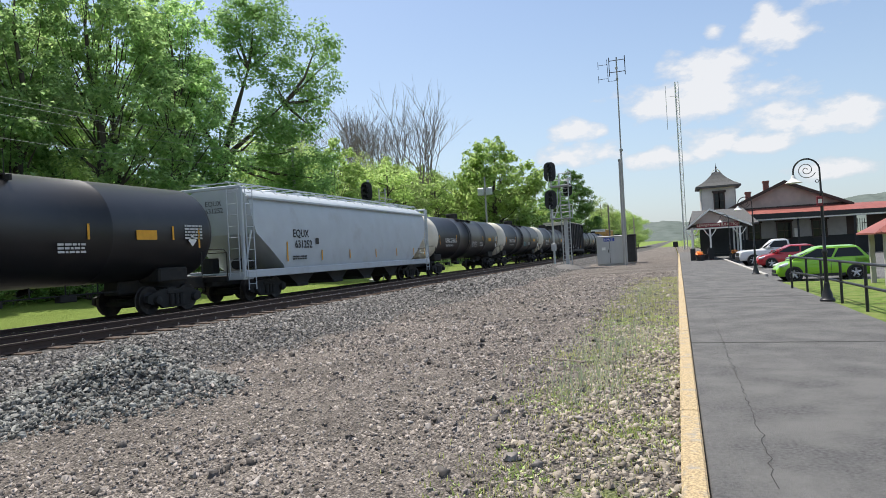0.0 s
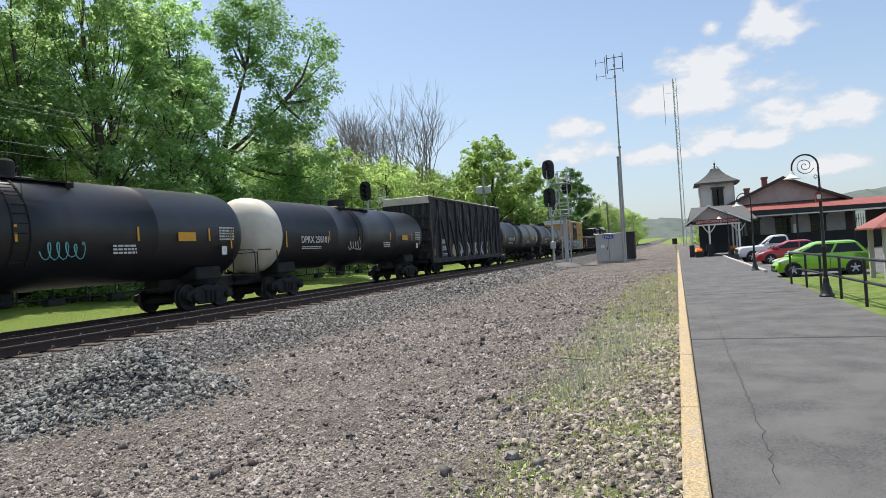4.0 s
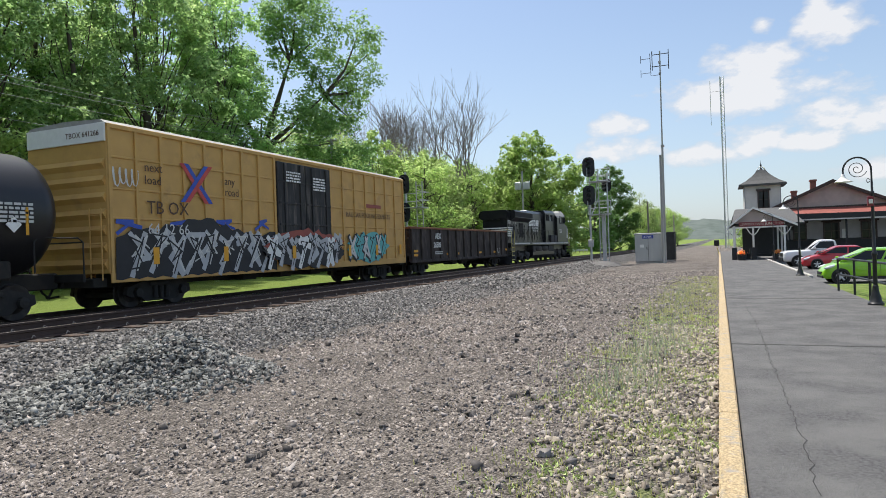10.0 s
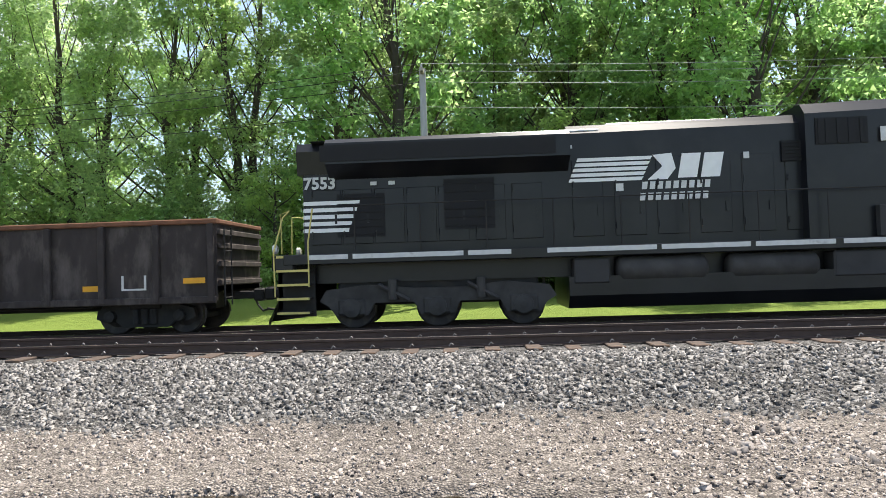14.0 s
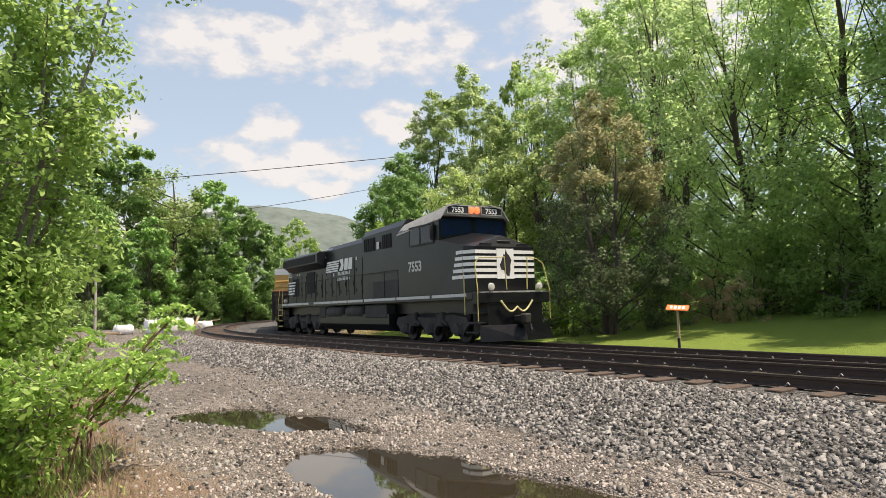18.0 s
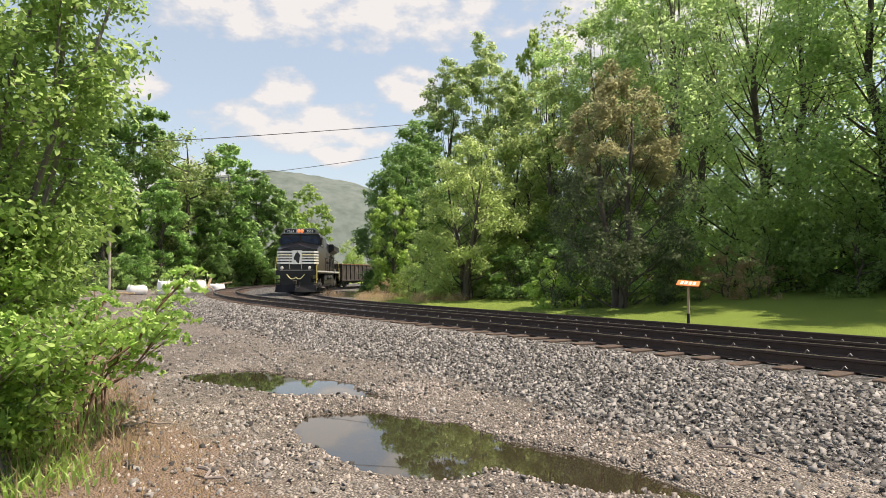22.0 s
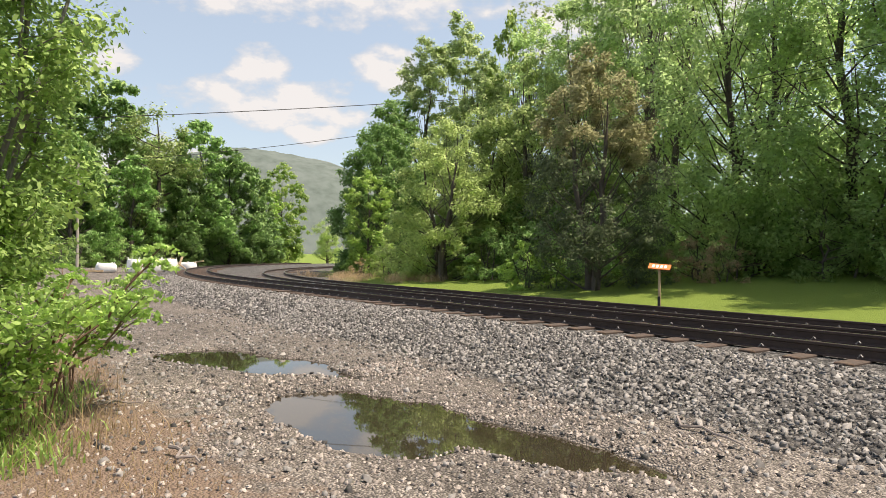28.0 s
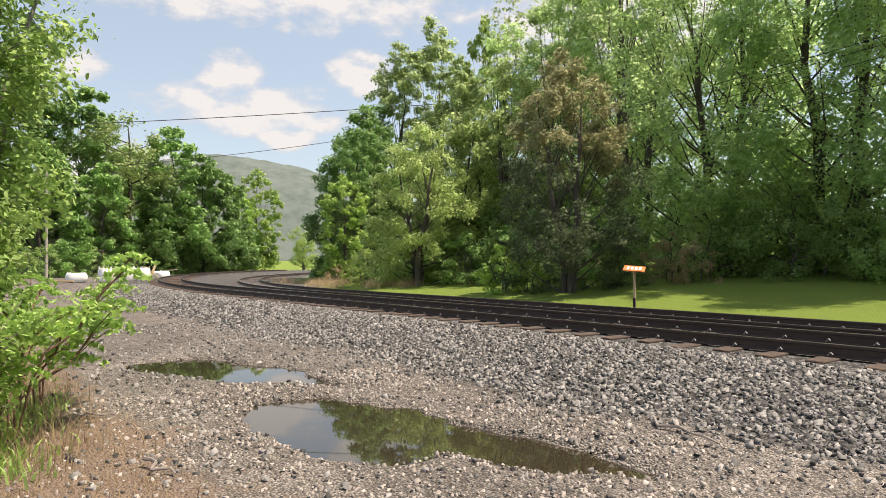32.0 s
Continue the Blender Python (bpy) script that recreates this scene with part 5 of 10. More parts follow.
def hopper(a, b):
    car, h = begin_car("hopper_car", a, b, "long pale grey covered hopper car")
    sect = [(1.3, 1.0), (1.44, 1.25), (1.5, 1.8), (1.52, 2.4), (1.5, 3.0), (1.44, 3.45), (1.3, 3.78), (0.95, 4.0), (0.5, 4.1), (0.0, 4.13)]

    def reach(z):
        return h - 0.45 if z > 2.55 else h - 0.45 - (2.55 - z) * 1.45

    bm = B()
    ring = [(y, z) for y, z in sect] + [(-y, z) for y, z in reversed(sect[:-1])]
    left = [bm.verts.new((-reach(z), y, z)) for y, z in ring]
    right = [bm.verts.new((reach(z), y, z)) for y, z in ring]
    n = len(ring)
    for k in range(n - 1):
        bm.faces.new((left[k], left[k + 1], right[k + 1], right[k]))
    bm.faces.new((left[-1], left[0], right[0], right[-1]))
    for side in (left, right):
        for k in range(n // 2):
            j = n - 1 - k
            if j - 1 > k + 1:
                bm.faces.new((side[k], side[k + 1], side[j - 1], side[j]))
        bm.faces.new((side[n // 2 - 1], side[n // 2], side[n // 2 + 1]))
    bmesh.ops.recalc_face_normals(bm, faces=bm.faces)
    soft(part("body", bm, M["hopper"], car), 35)
    for s in (-1, 1):
        bm = B()
        box(bm, -h, h, min(s * 1.36, s * 1.52), max(s * 1.36, s * 1.52), 0.85, 1.12, 0.02)
        part("side_sill", bm, M["hopper"], car)
        bm = B()
        box(bm, -h + 0.3, h - 0.3, min(s * 1.36, s * 1.5), max(s * 1.36, s * 1.5), 3.62, 3.72, 0.02)
        part("top_chord", bm, M["hopper"], car)
        # end frame
        bm = B()
        for y in (-1.42, 1.42):
            box(bm, min(s * (h - 0.06), s * (h + 0.04)), max(s * (h - 0.06), s * (h + 0.04)), y - 0.06, y + 0.06, 0.85, 4.0, 0.02)
            tube(bm, (s * (h - 0.5), y, 2.5), (s * (h - 0.02), y, 1.1), 0.035, seg=6)
        box(bm, min(s * (h - 0.06), s * (h + 0.04)), max(s * (h - 0.06), s * (h + 0.04)), -1.42, 1.42, 3.94, 4.06, 0.02)
        box(bm, min(s * (h - 0.5), s * (h + 0.05)), max(s * (h - 0.5), s * (h + 0.05)), -1.45, 1.45, 0.8, 1.05, 0.02)
        part("end_frame", bm, M["hopper"], car)
        ladder(car, s * (h - 0.3), -1.52, 0.45, 4.0, M["hopper"], 0.42, "x", 9)
        ladder(car, s * (h + 0.07), -1.1, 0.9, 4.0, M["hopper"], 0.42, "y", 8)
        bm = B()
        box(bm, min(s * (h - 2.4), s * (h + 0.3)), max(s * (h - 2.4), s * (h + 0.3)), -0.3, 0.3, 0.6, 1.0, 0.03)
        box(bm, min(s * (h - 0.9), s * (h - 0.5)), max(s * (h - 0.9), s * (h - 0.5)), 0.3, 0.8, 1.05, 1.6, 0.03)
        lathe(bm, [(0.18, 0), (0.2, 0.05), (0.2, 0.8), (0.18, 0.85)], "x", 12, (s * (h - 1.0) - 0.4, -0.6, 1.35))
        part("end_platform", bm, M["dark"], car)
        freight_truck(car, s * (h - 1.9))
        coupler(car, s * (h + 0.2))
        bm = B()
        for y in (-0.75, 0.75):
            box(bm, -h + 0.1, h - 0.1, y - 0.03, y + 0.03, 4.22, 4.25)
        for k in range(22):
            x = -h + 0.2 + k * (2 * h - 0.4) / 21
            box(bm, x - 0.02, x + 0.02, -0.78, 0.78, 4.18, 4.22)
            tube(bm, (x, -0.78, 4.2), (x, -1.1, 3.9), 0.014, seg=5)
        if s > 0:
            part("running_board", bm, M["hopper"], car)
        else:
            bm.free()
    bm = B()
    for k in range(4):
        x = -4.4 + k * 2.95
        prism(bm, [(x - 1.2, 1.0), (x + 1.2, 1.0), (x + 0.35, 0.42), (x - 0.35, 0.42)], -0.95, 0.95)
        box(bm, x - 0.42, x + 0.42, -1.0, 1.0, 0.34, 0.46, 0.02)
    bmesh.ops.recalc_face_normals(bm, faces=bm.faces)
    pieces("outlet_hopper", bm, M["soot"], car)
    bm = B()
    for k in range(8):
        x = -h + 1.6 + k * 2.0
        lathe(bm, [(0.36, 4.1), (0.36, 4.2), (0.3, 4.23), (0.05, 4.24)], "z", 18, (x, 0, 0))
    pieces("roof_hatch", bm, M["hopper"], car)
    y = -1.535
    words("lettering", "EQUX\n 631252", 0.42, M["tag_black"], car, on_side(-h + 2.95, y, 2.28), "black reporting mark and number", bold=0.006)
    words("lettering", "EQUX\n631252", 0.26, M["tag_black"], car, Matrix.Translation((-h + 0.44, 0.45, 3.45)) @ WEST, "black reporting mark and number")
    data_bars(car, -h + 2.9, y + 0.02, 1.5, 2, 1.0, M["soot"], random.Random(2))
    flat("stencil_box", rect(-h + 4.6, -h + 4.85, 2.0, 2.25), y, M["soot"], car)
    for x in (-h + 2.55, -h + 5.1, -1.2, 1.5, 4.0, h - 2.4, h - 0.8):
        reflector(car, x, y + 0.02, 1.35, 2.1 if x < -5 and x < -h + 3 else 1.75, 0.08)
    return car


def loco_truck(parent, x):
    bm = B()
    out = [(-2.55, 0.62), (-2.4, 0.86), (-1.5, 0.95), (-0.5, 0.86), (0.5, 0.86), (1.5, 0.95), (2.4, 0.86), (2.55, 0.62), (2.35, 0.5), (2.2, 0.3), (1.5, 0.3), (1.35, 0.56), (0.5, 0.56), (0.35, 0.3), (-0.35, 0.3), (-0.5, 0.56), (-1.35, 0.56), (-1.5, 0.3), (-2.2, 0.3), (-2.35, 0.5)]
    t = None
    bm2 = B()
    box(bm2, -2.2, 2.2, -0.85, 0.85, 0.5, 1.05, 0.05)
    t = part("truck", bm2, M["dark"], parent)
    t.location.x = x
    for s in (-1, 1):
        bm = B()
        prism(bm, out, s * 1.05 - 0.07, s * 1.05 + 0.07)
        bmesh.ops.recalc_face_normals(bm, faces=bm.faces)
        for k in (-1.85, 0, 1.85):
            lathe(bm, [(0.06, 0), (0.2, 0.03), (0.22, 0.16), (0.22, 0.2)], "y", 16, (k, s * 1.22 - (0.2 if s > 0 else 0), 0.46))
            box(bm, k - 0.3, k + 0.3, s * 1.05 - 0.12, s * 1.05 + 0.12, 0.3, 0.66, 0.04)
        for k in (-0.95, 0.95):
            lathe(bm, [(0.1, 0.62), (0.1, 1.05)], "z", 10, (k, s * 1.16, 0))
            tube(bm, (k - 0.3, s * 1.18, 0.95), (k + 0.35, s * 1.18, 0.6), 0.05, seg=6)
        part("side_frame", bm, M["dust"], t)
        for k in (-1.85, 0, 1.85):
            w = put("wheel", WHEEL_L, None, t)
            w.matrix_basis = pose(k, s * 0.75, 0.46, 0, 0, 0 if s < 0 else 180)


def locomotive(a, b):
    ob, h = begin_car("locomotive", a, b, "black diesel freight locomotive with white stripes and yellow handrails")
    K = M["glossblack"]
    W = 1.42
    # frame and walkway
    bm = B()
    box(bm, -h + 0.55, h - 0.75, -W, W, 1.42, 1.64, 0.015)
    box(bm, -h + 1.0, h - 1.2, -0.9, 0.9, 1.0, 1.42)
    part("frame", bm, K, ob)
    for s in (-1, 1):
        for x0, x1 in ((-8.9, -8.05), (-7.95, -5.6), (-5.5, -4.6), (-3.85, -1.6), (-1.5, 0.3), (0.4, 2.0), (2.1, 4.0), (4.1, 6.6), (6.75, 8.9)):
            flat("sill_stripe", rect(x0, x1, 1.52, 1.62), -W - 0.002 if s < 0 else W + 0.006, M["dim_white"], ob, "worn white sill stripe")
    # long hood
    bm = B()
    prism_x(bm, [(-0.95, 1.64), (0.95, 1.64), (0.95, 4.08), (0.78, 4.28), (-0.78, 4.28), (-0.95, 4.08)], -3.3, 4.3)
    prism_x(bm, [(-0.95, 1.64), (0.95, 1.64), (0.95, 3.72), (0.78, 3.92), (-0.78, 3.92), (-0.95, 3.72)], -9.1, -3.3)
    bmesh.ops.recalc_face_normals(bm, faces=bm.faces)
    part("long_hood", bm, K, ob)
    # radiator with its flared wings at the rear
    bm = B()
    prism_x(bm, [(-0.96, 3.28), (0.96, 3.28), (1.42, 3.55), (1.42, 4.0), (1.3, 4.1), (-1.3, 4.1), (-1.42, 4.0), (-1.42, 3.55)], -8.5, -3.3)
    prism_x(bm, [(-0.97, 3.4), (0.97, 3.4), (1.05, 3.9), (0.9, 4.1), (-0.9, 4.1), (-1.05, 3.9)], -9.22, -8.5)
    bmesh.ops.recalc_face_normals(bm, faces=bm.faces)
    part("radiator_wing", bm, K, ob)
    bm = B()
    for s in (-1, 1):
        box(bm, -8.6, -3.6, min(s * 1.425, s * 1.44), max(s * 1.425, s * 1.44), 3.6, 3.95)
    box(bm, -8.9, -3.6, -1.1, 1.1, 4.1, 4.115)
    pieces("radiator_screen", bm, M["grille"], ob)
    bm = B()
    box(bm, -5.2, -2.6, -0.9, 0.9, 4.1, 4.19, 0.02)
    box(bm, -2.4, 0.8, -0.6, 0.6, 4.28, 4.36, 0.03)
    part("roof_plate", bm, M["galv"], ob, "bare metal roof plate")
    bm = B()
    lathe(bm, [(0.3, 4.26), (0.28, 4.46), (0.2, 4.48)], "z", 16, (1.0, 0, 0))
    part("exhaust_stack", bm, M["dark"], ob)
    # hood doors with their seams, both sides
    for s in (-1, 1):
        for i, x in enumerate((-8.6, -7.9, -7.2, -6.5, -5.8, -5.0, -4.2, -2.9, -2.0, -1.1, -0.2, 0.7, 1.6, 2.5)):
            bm = B()
            box(bm, x - 0.33, x + 0.33, min(s * 0.95, s * 0.975), max(s * 0.95, s * 0.975), 1.85, 3.05 if x < -3.3 else 3.5, 0.01)
            for z in (2.0, 2.9):
                tube(bm, (x - 0.3, s * 0.985, z), (x - 0.3, s * 0.985, z + 0.14), 0.02, seg=5)
            box(bm, x + 0.2, x + 0.25, min(s * 0.975, s * 1.0), max(s * 0.975, s * 1.0), 2.3, 2.5)
            part("hood_door", bm, K, ob)
        for x0, x1, z0, z1 in ((-8.35, -7.3, 2.0, 2.95), (-6.0, -4.9, 2.1, 3.2), (1.2, 2.0, 3.3, 3.75), (3.0, 3.55, 3.4, 3.75)):
            bm = B()
            box(bm, x0, x1, min(s * 0.97, s * 0.99), max(s * 0.97, s * 0.99), z0, z1)
            for k in range(6):
                z = z0 + (z1 - z0) * (k + 0.5) / 6
                box(bm, x0, x1, min(s * 0.985, s * 1.005), max(s * 0.985, s * 1.005), z - 0.02, z + 0.02)
            part("grille", bm, M["grille"], ob)
    # equipment cabinets behind the cab
    bm = B()
    prism_x(bm, [(-1.2, 1.64), (1.2, 1.64), (1.2, 4.26), (1.0, 4.5), (-1.0, 4.5), (-1.2, 4.26)], 1.6, 4.3)
    bmesh.ops.recalc_face_normals(bm, faces=bm.faces)
    part("equipment_cabinet", bm, K, ob)
    for x0, x1 in ((1.8, 2.55), (3.0, 3.5)):
        bm = B()
        box(bm, x0, x1, -1.225, -1.2, 3.6, 4.15)
        for k in range(5):
            box(bm, x0 + (x1 - x0) * (k + 0.3) / 5, x0 + (x1 - x0) * (k + 0.6) / 5, -1.24, -1.22, 3.62, 4.13)
        part("air_intake", bm, M["grille"], ob)
    bm = B()
    box(bm, 2.6, 4.25, -1.38, -1.2, 1.64, 2.3, 0.02)
    part("battery_box", bm, M["soot"], ob)
    # cab
    bm = B()
    prism_x(bm, [(-W, 1.64), (W, 1.64), (W, 3.92), (1.12, 4.26), (0.6, 4.36), (-0.6, 4.36), (-1.12, 4.26), (-W, 3.92)], 4.3, 7.3)
    bmesh.ops.recalc_face_normals(bm, faces=bm.faces)
    cab = part("cab", bm, K, ob)
    bm = B()
    for s in (-1, 1):
        prism_x(bm, [(s * 1.45, 3.9), (s * 1.15, 4.28), (s * 1.12, 4.31), (s * 0.62, 4.4), (s * 0.6, 4.37), (s * 1.12, 4.27), (s * 1.43, 3.88)], 4.25, 7.5)
    bmesh.ops.recalc_face_normals(bm, faces=bm.faces)
    part("cab_roof", bm, M["galv_dull"], ob, "grey cab roof")
    for s in (-1, 1):
        for x0, x1 in ((5.3, 6.0), (6.1, 6.95)):
            bm = B()
            y0, y1 = sorted((s * W, s * (W + 0.02)))
            box(bm, x0, x1, y0, y1, 3.24, 3.78, 0.01)
            part("window", bm, M["glass"], cab)
            bm = B()
            for p in (rect(x0 - 0.05, x0, 3.19, 3.83), rect(x1, x1 + 0.05, 3.19, 3.83), rect(x0, x1, 3.19, 3.24), rect(x0, x1, 3.78, 3.83)):
                prism(bm, p, y0 - 0.01, y1 + 0.01)
            bmesh.ops.recalc_face_normals(bm, faces=bm.faces)
            part("window_frame", bm, M["soot"], cab)
        bm = B()
        y0, y1 = sorted((s * (W + 0.02), s * (W + 0.16)))
        box(bm, 6.98, 7.02, y0, y1, 3.3, 3.75, 0.01)
        part("mirror", bm, M["soot"], cab)
    # nose: full-width front, its top ridged and sloping up to the windscreen
    bm = B()
    lo = [(7.3, -W), (8.78, -W), (9.1, -1.2), (9.1, 1.2), (8.78, W), (7.3, W)]
    zt = {7.3: 3.26, 8.78: 2.98, 9.1: 2.94}
    bot = [bm.verts.new((x, y, 1.64)) for x, y in lo]
    top = [bm.verts.new((x, y * (1 if x < 8 else 0.98), zt[x])) for x, y in lo]
    mid0, mid1 = bm.verts.new((7.3, 0, 3.52)), bm.verts.new((8.95, 0, 3.28))
    n = len(lo)
    for k in range(n - 1):
        bm.faces.new((bot[k], bot[k + 1], top[k + 1], top[k]))
    bm.faces.new((top[0], top[1], top[2], mid1, mid0))
    bm.faces.new((mid0, mid1, top[3], top[4], top[5]))
    bm.faces.new((top[2], top[3], mid1))
    bm.faces.new((bot[5], bot[0], top[0], mid0, top[5]))
    bm.faces.new(bot[::-1])
    bmesh.ops.recalc_face_normals(bm, faces=bm.faces)
    part("nose", bm, K, ob)
    for s in (-1, 1):
        bm = B()
        vs = [bm.verts.new(p) for p in ((7.31, s * 0.07, 3.53), (7.31, s * 1.33, 3.36), (7.31, s * 1.3, 3.9), (7.31, s * 0.07, 3.96))]
        f = bm.faces.new(vs if s > 0 else vs[::-1])
        bmesh.ops.solidify(bm, geom=[f], thickness=-0.02)
        pane = part("windscreen", bm, M["windscreen"], cab, "blue tinted windscreen")
        bm = B()
        path_tube(bm, [Vector((7.35, s * 0.5, 3.48)), Vector((7.37, s * 0.72, 3.66)), Vector((7.36, s * 0.95, 3.82))], 0.012, 5)
        part("wiper", bm, M["dark"], pane)
        bm = B()
        box(bm, 7.3, 7.345, min(s * 1.33, s * 1.42), max(s * 1.33, s * 1.42), 3.3, 3.93)
        part("cab_pillar", bm, K, cab)
    for y in (-0.7, 0.7):
        bm = B()
        box(bm, 7.4, 7.45, y - 0.44, y + 0.44, 4.07, 4.33, 0.02)
        part("number_board", bm, M["tag_black"], cab, "black number board with a grey rim")
        bm = B()
        for q in ((y - 0.44, y + 0.44, 4.06, 4.085), (y - 0.44, y + 0.44, 4.315, 4.34), (y - 0.45, y - 0.42, 4.06, 4.34), (y + 0.42, y + 0.45, 4.06, 4.34)):
            box(bm, 7.45, 7.462, *q)
        part("board_rim", bm, M["galv"], cab)
        words("lettering", "7553", 0.25, M["white"], cab, Matrix.Translation((7.454, y, 4.115)) @ EAST, "white road number", "CENTER", 0.008)
    bm = B()
    prism_x(bm, [(-1.36, 3.98), (1.36, 3.98), (1.05, 4.36), (-1.05, 4.36)], 7.28, 7.4)
    bmesh.ops.recalc_face_normals(bm, faces=bm.faces)
    part("header_panel", bm, M["galv_dull"], cab, "grey panel over the windscreen")
    bm = B()
    box(bm, 7.3, 7.56, -1.3, 1.3, 3.97, 3.995, 0.005)
    part("sun_visor", bm, M["soot"], cab)
    for y in (-0.12, 0.12):
        bm = B()
        lathe(bm, [(0.02, 7.49), (0.085, 7.48), (0.1, 7.46), (0.115, 7.4)], "x", 16, (0, y, 4.2))
        part("headlight", bm, M["amber_light"], cab, "amber glowing headlight")
    # stripes on the nose: front, cheeks and short returns on the sides
    for k in range(5):
        z = 2.04 + k * 0.175
        bm = B()
        for s in (-1, 1):
            box(bm, 9.1, 9.107, min(s * 0.34, s * 1.18), max(s * 0.34, s * 1.18), z, z + 0.1)
            vs = [bm.verts.new(p) for p in ((9.108, s * 1.19, z), (8.77, s * 1.428, z), (8.77, s * 1.428, z + 0.1), (9.108, s * 1.19, z + 0.1))]
            bm.faces.new(vs if s > 0 else vs[::-1])
            box(bm, 8.1 + 0.07 * k, 8.74, min(s * W, s * (W + 0.008)), max(s * W, s * (W + 0.008)), z, z + 0.1)
        pieces("nose_stripe", bm, M["white"], ob, "white nose stripe")
    bm = B()
    box(bm, 9.1, 9.115, -0.34, 0.34, 2.02, 2.88)
    part("emblem_panel", bm, M["white"], ob, "white emblem panel")
    bm = B()
    out = blob(0.02, 2.42, 0.36, 0.72, 11, 16, 0.42)
    vs = [bm.verts.new((9.12, x, z)) for x, z in out]
    bm.faces.new(vs)
    part("emblem", bm, M["tag_black"], ob, "black emblem shape")
    bm = B()
    box(bm, 9.04, 9.06, -0.26, 0.26, 2.96, 3.12, 0.01)
    part("nose_door", bm, K, ob)
    for y in (-0.75, 0.75):
        bm = B()
        tube(bm, (9.1, y - 0.25, 3.02), (9.1, y + 0.25, 3.02), 0.015, seg=5)
        part("grab_iron", bm, K, ob)
    # side marks: a stripe block and plain white shapes
    y = -0.985
    for k in range(5):
        z = 3.02 + k * 0.11
        flat("side_stripe", [(-3.3 + 0.045 * k, z), (-1.75 + 0.05 * k, z), (-1.7 + 0.05 * k, z + 0.075), (-3.27 + 0.045 * k, z + 0.075)], y, M["white"], ob, "white side stripe")
    flat("side_emblem", [(-1.62, 3.02), (-1.3, 3.3), (-1.5, 3.55), (-1.1, 3.58), (-1.02, 3.25), (-1.2, 3.02)], y, M["white"], ob, "white emblem shape")
    for x in (-0.98, -0.5):
        flat("side_mark", [(x, 3.04), (x + 0.4, 3.04), (x + 0.5, 3.56), (x + 0.1, 3.56)], y, M["white"], ob, "white leaning block mark")
    for x0, x1, z in ((-1.75, -0.35, 2.82), (-1.8, -0.3, 2.58)):
        bm = B()
        u = x0
        while u < x1 - 0.05:
            prism(bm, [(u, z), (u + 0.11, z), (u + 0.13, z + 0.16), (u + 0.02, z + 0.16)], y - 0.004, y)
            u += 0.165
        bmesh.ops.recalc_face_normals(bm, faces=bm.faces)
        part("name_bars", bm, M["dim_white"], ob, "white bars of lettering")
    words("lettering", "7553", 0.5, M["dim_white"], ob, on_side(5.1, -W - 0.004, 2.42), "white road number", bold=0.014)
    words("lettering", "7553", 0.36, M["dim_white"], ob, on_side(-9.08, -1.0, 3.08), "white road number", bold=0.012)
    bm = B()
    for k in range(5):
        z = 2.12 + k * 0.15
        prism(bm, [(-9.08, z), (-8.1 + 0.06 * k, z), (-8.08 + 0.06 * k, z + 0.085), (-9.08, z + 0.085)], -0.992, -0.985)
    bmesh.ops.recalc_face_normals(bm, faces=bm.faces)
    pieces("rear_stripe", bm, M["white"], ob, "white stripes at the hood end")
    bm = B()
    for k in range(5):
        box(bm, -9.115, -9.1, -0.95, 0.95, 2.12 + k * 0.15, 2.2 + k * 0.15)
    pieces("rear_end_stripe", bm, M["white"], ob, "white stripes on the hood end")
    for x, z, w_, h_ in ((-3.5, 3.75, 0.3, 0.08), (-2.3, 2.8, 0.16, 0.16), (0.4, 3.4, 0.12, 0.14), (2.7, 3.62, 0.16, 0.3), (-7.6, 3.12, 0.14, 0.08), (-7.2, 3.12, 0.14, 0.08)):
        flat("notice", rect(x, x + w_, z, z + h_), -1.25 if x > 1.6 else -1.0, M["dim_white"], ob)
    # fuel tank and air reservoirs
    bm = B()
    prism_x(bm, [(-1.3, 1.0), (-1.3, 0.6), (-1.0, 0.32), (1.0, 0.32), (1.3, 0.6), (1.3, 1.0)], -3.4, 3.4)
    bmesh.ops.recalc_face_normals(bm, faces=bm.faces)
    part("fuel_tank", bm, K, ob)
    for s in (-1, 1):
        for x0, x1 in ((-2.4, -0.5), (-0.1, 1.75)):
            bm = B()
            lathe(bm, [(0.05, x0), (0.22, x0 + 0.03), (0.29, x0 + 0.12), (0.29, x1 - 0.12), (0.22, x1 - 0.03), (0.05, x1)], "x", 20, (0, s * 1.1, 1.12))
            soft(part("air_reservoir", bm, M["dust"], ob), 50)
        for x0, x1 in ((-3.3, -2.55), (2.0, 3.3)):
            bm = B()
            y0, y1 = sorted((s * 0.9, s * 1.33))
            box(bm, x0, x1, y0, y1, 0.85, 1.38, 0.03)
            part("equipment_box", bm, M["soot"], ob)
    loco_truck(ob, -6.2)
    loco_truck(ob, 6.0)
    # handrails: black along the walkway, yellow at the ends
    for s in (-1, 1):
        bm = B()
        yy = s * (W - 0.03)
        xs = [-7.9, -6.5, -5.1, -3.7, -2.3, -0.9, 0.5, 1.9, 3.3, 4.2]
        for x in xs:
            tube(bm, (x, yy, 1.64), (x, yy, 2.66), 0.016, seg=6)
        path_tube(bm, [Vector((x, yy, 2.66)) for x in (xs[0], xs[-1])], 0.016, 6)
        part("walkway_handrail", bm, M["dark"], ob)
